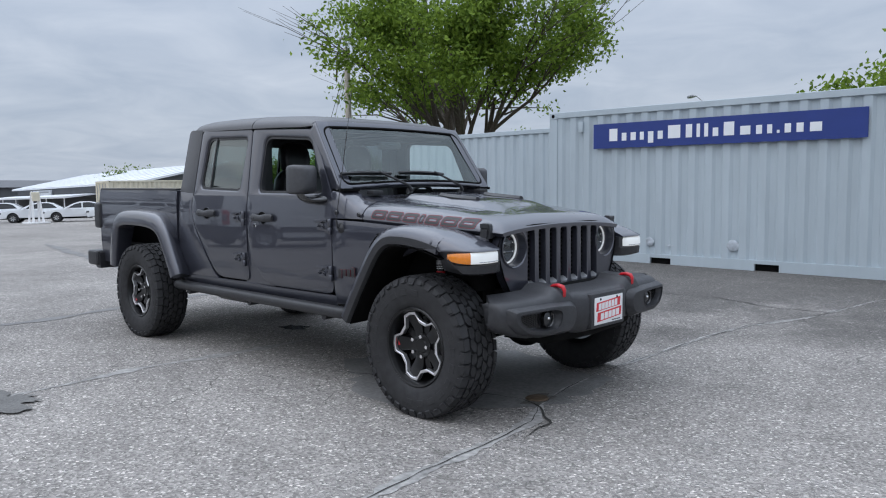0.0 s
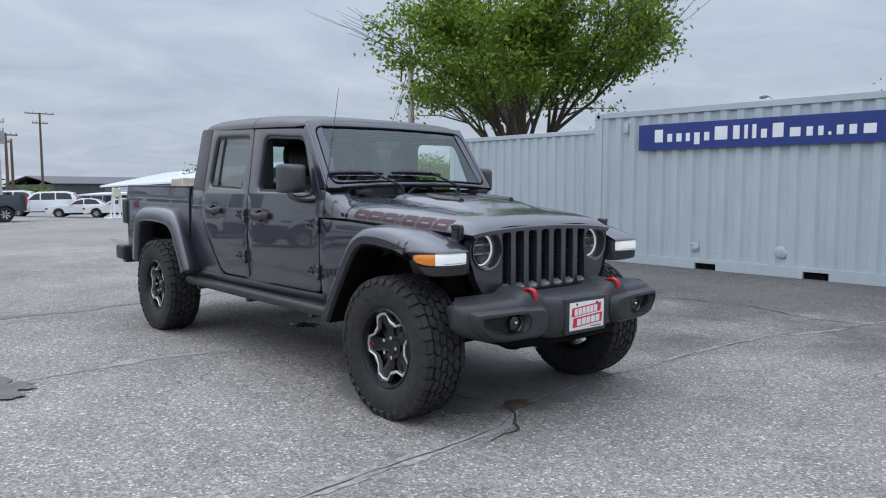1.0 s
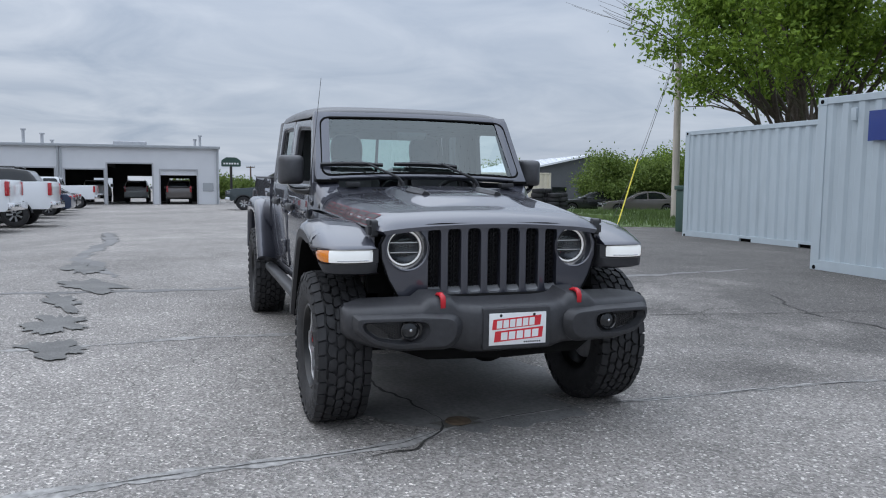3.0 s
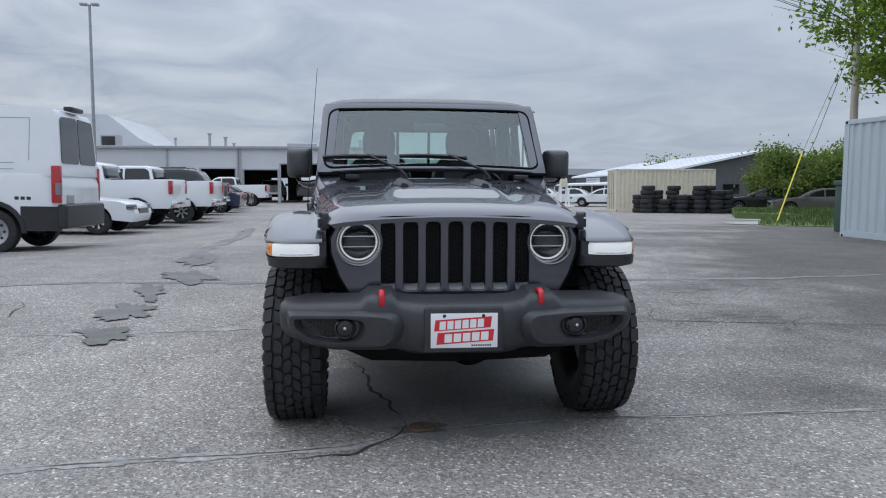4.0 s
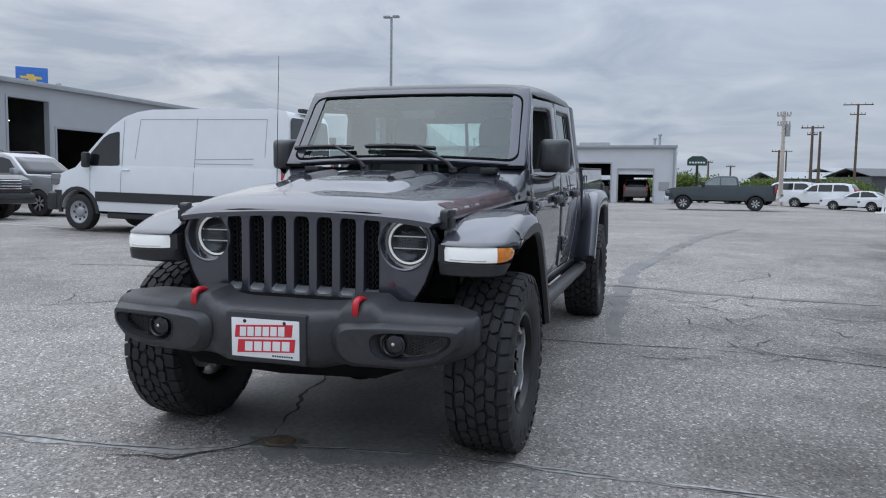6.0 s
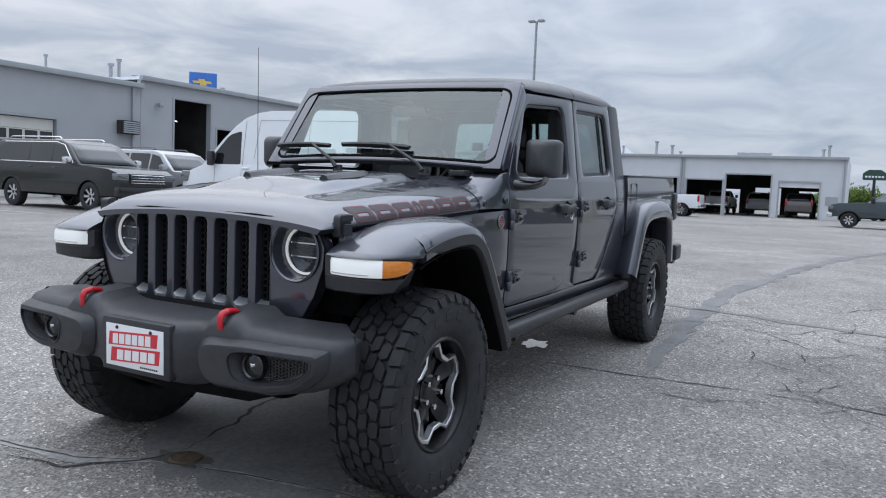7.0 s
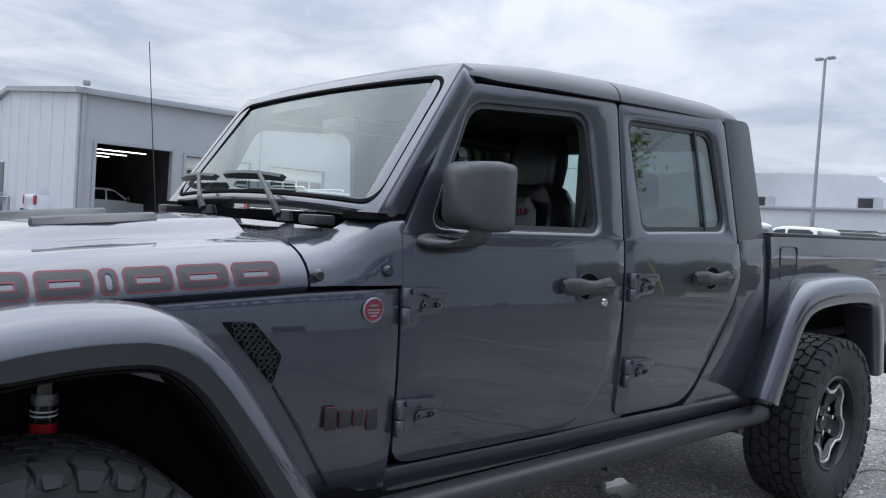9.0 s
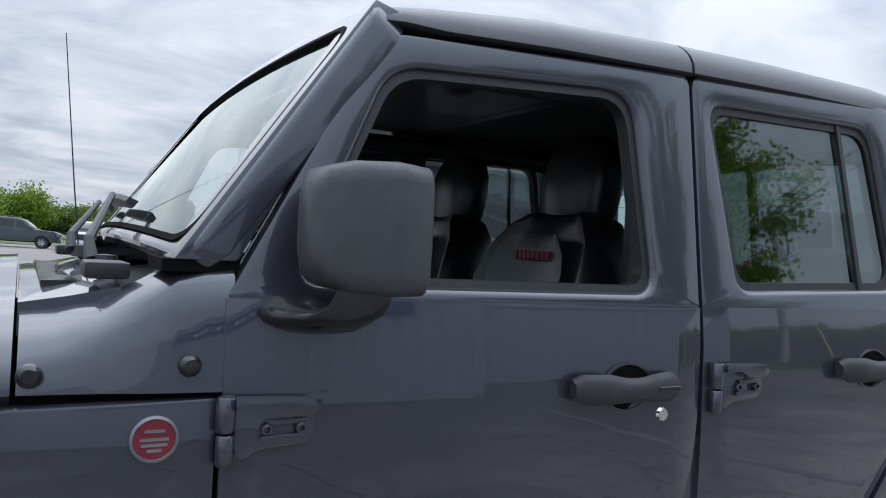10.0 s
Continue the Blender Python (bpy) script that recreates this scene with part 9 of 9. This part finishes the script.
        part("fuel_cap", rbox(0.90, 0.93, min(s * 1.0, s * 1.015), max(s * 1.0, s * 1.015), 1.05, 1.1, 0.005, 1), BLACK_TRIM, e)
        # rear side glass wrapping to the doors
        bm = bmesh.new()
        prism(bm, rounded([(-2.60, 1.60), (-2.58, 2.28), (-2.88, 2.26), (-2.95, 1.60)], 0.06, 3), "y", lambda p: s * (cy(p) - 0.03), lambda p: s * (cy(p) - 0.004))
        part("corner_panel", bm, WHITE_PAINT, e)
        bm = bmesh.new()
        back_x = lambda p: -2.985 + (p[1] - 1.34) * 0.063
        prism(bm, rounded([(s * 0.025, 1.56), (s * 0.875, 1.56), (s * 0.80, 2.36), (s * 0.025, 2.38)], 0.09, 4), "x", lambda p: back_x(p) - 0.012, lambda p: back_x(p) + 0.03)
        bmesh.ops.recalc_face_normals(bm, faces=bm.faces)
        part("back_window", bm, CAR_GLASS, e, "dark back window")
    part("rear_bumper", rbox(-3.10, -2.92, -1.0, 1.0, 0.44, 0.86, 0.06, 3), BLACK_TRIM, e, "black plastic bumper")
    part("front_bumper", rbox(2.62, 2.92, -0.98, 0.98, 0.40, 0.78, 0.08, 3), BLACK_TRIM, e, "black plastic bumper")
    part("front_grille", rbox(2.76, 2.87, -0.56, 0.56, 0.84, 1.06, 0.03, 2), GLOSS_BLACK, e)
    part("brake_lamp", rbox(-2.96, -2.80, -0.30, 0.30, 2.50, 2.58, 0.03, 2), BLACK_TRIM, e)
    part("rear_plate", rbox(-3.02, -2.99, 0.42, 0.74, 0.86, 1.02, 0.01, 1), TRIM_GREY, e)
    for k in range(3):
        part("name_bar", rbox(-2.50 + k * 0.10, -2.43 + k * 0.10, 1.026, 1.032, 0.93, 0.985, 0.004, 1), GLOSS_BLACK, e, "dark badge bar")
    bm = bmesh.new()
    lathe(bm, [(0, 0.05), (0.05, 0.03), (0.06, 0)], 10, "z")
    part("roof_marker", bm, BLACK_TRIM, e, m=pose(0.45, 0.2, 2.49))
    return e


cargo_van("white high-roof cargo van with black lower cladding, parked on the lot", pose(-9.3, -8.75, 0.07, 0, -1.1, -90) @ Matrix.Diagonal((1, 1, 1.035, 1)))
sedan("older white sedan parked beside the van", pose(-15.2, -8.55, ground_z(-15.2, -8.55), 0, 0, 90), WHITE_PAINT)
pickup("white crew-cab pickup with chrome bumpers", pose(-18.35, -8.9, ground_z(-18.35, -8.9), 0, 0, -90), WHITE_PAINT)
pickup("white crew-cab pickup with chrome bumpers", pose(-21.6, -8.35, ground_z(-21.6, -8.35), 0, 0, -90), WHITE_PAINT)
wagon("black long sport utility vehicle behind white pickups", pose(-25.0, -9.3, ground_z(-25.0, -9.3), 0, 0, -90), BLACK_PAINT, 0.45)
pickup("dark slate crew-cab pickup parked in the row", pose(-29.5, -9.45, ground_z(-29.5, -9.45), 0, 0, -90), GREY_PAINT)
sedan("dark blue sedan parked in the row", pose(-33.0, -8.7, 0, 0, 0, -90), mat("blue_car_paint", (0.012, 0.03, 0.075), 0.3, 0.3, 0.8, 0.06, 3))
sedan("maroon sedan parked in the row", pose(-37.0, -9.2, 0, 0, 0, -90), MAROON_PAINT)
sedan("black sedan parked in the row", pose(-41.0, -9.4, 0, 0, 0, -90), BLACK_PAINT)
pickup("white crew-cab pickup with chrome bumpers", pose(-46.5, -9.6, 0, 0, 0, -90), WHITE_PAINT)
wagon("black long sport utility vehicle with bright window trim", pose(-10.35, -17.7, 0.12, 0, 0, 90) @ Matrix.Scale(1.05, 4), BLACK_PAINT, 0.5, trim=CHROME)
wagon("silver sport utility vehicle beside the black one", pose(-13.7, -17.8, 0.12, 0, 0, 90), SILVER_PAINT)
far_pickup = pickup("slate grey crew-cab pickup standing across the lot", pose(-41.0, 3.7, 0, 0, 0, -92), GREY_PAINT)
# pale base colour stands in for bright reflections in this pickup's side windows
REFLECTION_GLASS = mat("car_glass_pale_reflection", (0.20, 0.235, 0.235), 0.08, 0.3, 0.5, 0.1, 3)
for ob in far_pickup.children:
    if ob.name.startswith("side_window"):
        ob.data.materials[0] = REFLECTION_GLASS
rowp = [("sedan", -50.6, 20.4), ("sedan", -52.2, 18.0), ("sedan", -53.8, 15.7), ("sedan", -55.4, 13.6), ("wagon", -57.6, 11.5), ("wagon", -60.0, 9.2), ("sedan", -62.5, 6.9), ("sedan", -65.0, 4.8)]
for k, x, y in rowp:
    if k == "sedan":
        sedan("white sedan in a row of parked cars", pose(x, y, ground_z(x, y), 0, 0, -112), WHITE_PAINT)
    else:
        wagon("white sport utility vehicle in a row of parked cars", pose(x, y, ground_z(x, y), 0, 0, -112), WHITE_PAINT)
sedan("taupe sedan parked on the grass edge", pose(-33.5, 24.0, ground_z(-33.5, 24.0), 0, 0, -108), BROWN_PAINT)
sedan("black sedan parked on the grass edge", pose(-37.5, 23.2, ground_z(-37.5, 23.2), 0, 0, -112), BLACK_PAINT)
pickup("silver pickup parked behind the utility pole", pose(-35.5, 28.6, ground_z(-35.5, 28.6), 0, 0, -108), SILVER_PAINT)
sedan("red sedan parked by the bushes", pose(-39.5, 27.5, ground_z(-39.5, 27.5), 0, 0, -108), RED)
wagon("white sport utility vehicle inside a garage bay", pose(-67.5, -5.4, 0.03, 0, 0, 180), WHITE_PAINT)
wagon("brown sport utility vehicle inside a garage bay", pose(-61.5, -1.9, 0.03, 0, 0, 180), BROWN_PAINT)
pickup("white pickup inside a garage bay", pose(-67.0, -8.7, 0.03, 0, 0, 180), WHITE_PAINT)
pickup("white pickup inside the workshop", pose(-8.7, -34.0, 0.03, 0, 0, 180), WHITE_PAINT)
wagon("dark sport utility vehicle at the edge of the lot", pose(1.3, -54, 0.0, 0, 0, 172), GREY_PAINT)
pickup("pale pickup standing at the edge of the lot", pose(-2.9, -49.5, 0.0, 0, 0, 75), SILVER_PAINT)
trailer = thing("equipment_trailer", "blue covered equipment trailer at the edge of the lot", "trailer", pose(-4.9, -46.5, 0, 0, 0, 60))
part("cover", rbox(-1.1, 1.1, -0.75, 0.75, 0.75, 1.75, 0.14, 3), BLUE_BOX, trailer, "blue cover")
part("bed", rbox(-1.25, 1.25, -0.8, 0.8, 0.5, 0.74, 0.03, 1), MAROON_PAINT, trailer, "dull red bed")
for yy in (-0.92, 0.92):
    w = share("wheel", CAR_TYRE, trailer, pose(0, yy, 0.345, 0, 0, 0 if yy > 0 else 180))
    share("rim", STEEL_RIM, w, Matrix())
bm = bmesh.new()
tube(bm, [(1.2, 0, 0.55), (2.3, 0, 0.5)], 0.04, 8)
tube(bm, [(2.25, 0, 0.52), (2.25, 0, 0.0)], 0.03, 8)
part("drawbar", bm, STEEL, trailer)
sedan("silver sedan at the edge of the lot", pose(9.5, -54, 0.0, 0, 0, 170), SILVER_PAINT)

# ---- trees ----
def leaf_mat(name, color, dark):
    m = bpy.data.materials.new(name)
    m.use_nodes = True
    n, l = m.node_tree.nodes, m.node_tree.links
    b = n["Principled BSDF"]
    g = n.new("ShaderNodeNewGeometry")
    r = n.new("ShaderNodeValToRGB")
    r.color_ramp.elements[0].color, r.color_ramp.elements[1].color = (*dark, 1), (*color, 1)
    l.new(g.outputs["Random Per Island"], r.inputs[0])
    l.new(r.outputs[0], b.inputs["Base Color"])
    b.inputs["Roughness"].default_value = 0.6
    b.inputs["Specular IOR Level"].default_value = 0.25
    tr = n.new("ShaderNodeBsdfTranslucent")
    l.new(r.outputs[0], tr.inputs[0])
    mx = n.new("ShaderNodeMixShader")
    mx.inputs[0].default_value = 0.35
    l.new(b.outputs[0], mx.inputs[1]); l.new(tr.outputs[0], mx.inputs[2])
    l.new(mx.outputs[0], n["Material Output"].inputs[0])
    return m


LEAF = leaf_mat("spring_leaf", (0.25, 0.36, 0.05), (0.085, 0.15, 0.02))
LEAF_DULL = leaf_mat("hedge_leaf", (0.18, 0.245, 0.058), (0.08, 0.125, 0.028))


def leaves(points, per, spread, size, seed, m, name, parent):
    """Many small bent leaves scattered round each point."""
    r = random.Random(seed)
    verts, faces = [], []
    for p, k in points:
        for _ in range(int(per * k)):
            c = Vector(p) + Vector((r.gauss(0, spread), r.gauss(0, spread), r.gauss(0, spread * 0.6))) * k
            n = Vector((r.uniform(-1, 1), r.uniform(-1, 1), r.uniform(-0.2, 1))).normalized()
            u = n.orthogonal().normalized()
            u = (Matrix.Rotation(r.uniform(0, 6.28), 3, n) @ u)
            v = n.cross(u)
            s = size * r.uniform(0.6, 1.35)
            i = len(verts)
            verts += [tuple(c - u * s), tuple(c + v * s * 0.5 + n * s * 0.15), tuple(c + u * s), tuple(c - v * s * 0.5 + n * s * 0.15)]
            faces.append((i, i + 1, i + 2, i + 3))
    me = bpy.data.meshes.new(name)
    me.from_pydata(verts, [], faces)
    me.materials.append(m)
    ob = new(name, me)
    ob.parent = parent
    return ob


def tree(label, x, y, h, stems, seed, spread, m=LEAF, per=50, leaf=0.13, clump=0.42, lean=0.30, z0=0.0, r0=0.26, low=0.30, depth=3, bare=1, dome=None):
    """A tapered many-stemmed tree: stems fork upward and outward, leaves hang at the outer forks."""
    e = thing("tree", label, "tree", pose(x, y, z0 + min(0.0, ground_z(x, y))))
    r = random.Random(seed)
    bm = bmesh.new()
    tips = []

    def grow(p, d, length, rad, level):
        pts, rr = [p], [rad]
        k = 4
        q = p.copy()
        dd = d.copy()
        for i in range(k):
            dd = (dd + Vector((r.uniform(-1, 1), r.uniform(-1, 1), r.uniform(-0.3, 0.6))) * 0.13).normalized()
            q = q + dd * length / k
            pts.append(q.copy())
            rr.append(rad * (1 - 0.55 * (i + 1) / k))
            if level >= bare and i >= 1 and q.z > h * low:
                tips.append((tuple(q), 0.7 + 0.4 * r.random()))
        tube(bm, pts, rr, 7 if level < 2 else 5, 0, False)
        if level < depth:
            for i in range(r.randint(3, 4)):
                t = r.choice((2, 3, 4))
                s = pts[t]
                out = Vector((s.x, s.y, 0))
                out = out.normalized() if out.length > 0.2 else Vector((r.uniform(-1, 1), r.uniform(-1, 1), 0)).normalized()
                nd = (dd * 0.75 + out * r.uniform(0.1, 0.65) + Vector((r.uniform(-1, 1), r.uniform(-1, 1), r.uniform(-0.25, 0.45))) * 0.55).normalized()
                grow(s, nd, length * r.uniform(0.55, 0.78), rr[t] * 0.72, level + 1)
        else:
            tips.append((tuple(q), 1.0))

    for k in range(stems):
        a = 2 * math.pi * k / stems + r.uniform(-0.3, 0.3)
        d = Vector((math.cos(a) * lean * r.uniform(0.5, 1.3), math.sin(a) * lean * r.uniform(0.5, 1.3), 1)).normalized()
        grow(Vector((math.cos(a) * 0.25, math.sin(a) * 0.25, -0.1)), d, h * spread * r.uniform(0.85, 1.1), r0 * r.uniform(0.7, 1.0), 0)
    if dome:
        # limbs reach out to clumps spread through a wide dome, with gaps between them
        wide, base, top_, count = dome
        tips = [q for q in tips if base < q[0][2] < top_ and math.hypot(q[0][0], q[0][1]) < wide * (1 - ((q[0][2] - base) / (top_ - base) - 0.35) ** 2) ** 0.5]
        nodes = [Vector(v.co) for v in bm.verts if v.co.z > base * 0.55][::9]
        while count:
            a, rr, t = r.uniform(0, 2 * math.pi), wide * r.random() ** 0.42, r.random()
            z = base + (top_ - base) * t
            if rr > wide * max(0.0, 1 - ((t - 0.32) / 0.68) ** 2 if t > 0.32 else 1 - ((0.32 - t) / 0.62) ** 2) ** 0.5:
                continue
            q = Vector((rr * math.cos(a), rr * math.sin(a), z))
            if noise.noise(q * 0.34 + Vector((seed, 0, 0))) < 0.0:
                continue
            near = min(nodes, key=lambda v: (v - q).length + (2.0 if v.z > q.z else 0.0))
            if (near - q).length > 4.2:
                continue
            midp = (near + q) * 0.5 + Vector((r.uniform(-0.2, 0.2), r.uniform(-0.2, 0.2), r.uniform(0.0, 0.35)))
            tube(bm, [near, midp, q], [0.05, 0.032, 0.012], 5, 0, False)
            tips.append((tuple(q), 0.85 + 0.5 * r.random()))
            count -= 1
    part("trunk", bm, BARK, e, sharp=60)
    leaves(tips, per, clump, leaf, seed + 1, m, "crown", e)
    return e


tree("large many-stemmed tree in fresh green leaf behind the containers", -18.3, 21.6, 15.5, 8, 20, 0.34, per=31, leaf=0.105, clump=0.40, lean=0.26, low=0.34, dome=(6.6, 4.9, 14.6, 80))
tree("green tree behind a grey container", -1.3, 27.0, 8.3, 4, 11, 0.36, per=34, leaf=0.12, clump=0.42, r0=0.16, depth=2)
for i, (x, y, hh) in enumerate(((-36.5, 26.2, 6.0), (-40, 29.8, 6.3), (-43.5, 28.6, 5.2), (-34, 30.8, 5.6), (-46, 31.8, 4.6), (-30.5, 33.2, 5.5))):
    tree("bushy green tree at the edge of the lot", x, y, hh, 6, 30 + i, 0.34, LEAF if i % 2 else LEAF_DULL, per=84, leaf=0.105, clump=0.55, lean=0.6, r0=0.10, low=0.10, depth=2)
for i, (x, y, hh) in enumerate(((-30, 44, 7.5), (-24, 46, 7.0), (-19, 48, 6.5), (-38, 46, 7.5))):
    tree("green tree beyond the containers", x, y, hh, 5, 50 + i, 0.36, LEAF, per=56, leaf=0.13, clump=0.65, lean=0.55, r0=0.12, low=0.15, depth=2)
for i, (x, y, hh) in enumerate(((-90, 39.6, 7.7), (-70, 54, 7.0), (-95, 20, 3.4), (-112, 12, 2.8), (-118, 17, 3.0), (-105, -2, 2.6), (-100, 6, 2.7), (-92, 1.5, 3.6))):
    tree("distant green tree over the roofs", x, y, hh, 5, 70 + i, 0.36, LEAF_DULL, per=55, leaf=0.17, clump=0.8, lean=0.55, r0=0.12, low=0.2, depth=2)
for i in range(12):
    x, y = -14 + i * 5.5, -105 - (i * 37 % 11)
    tree("green tree in a line beyond the far field", x, y, 6.0 + (i * 29 % 7) * 0.5, 5, 90 + i, 0.36, LEAF_DULL if i % 3 else LEAF, per=55, leaf=0.19, clump=1.0, lean=0.55, r0=0.14, low=0.12, depth=2)
tree("green tree beside the far field", 6.0, -66, 6.5, 5, 120, 0.36, LEAF, per=60, leaf=0.13, clump=0.6, lean=0.5, r0=0.12, low=0.15, depth=2)
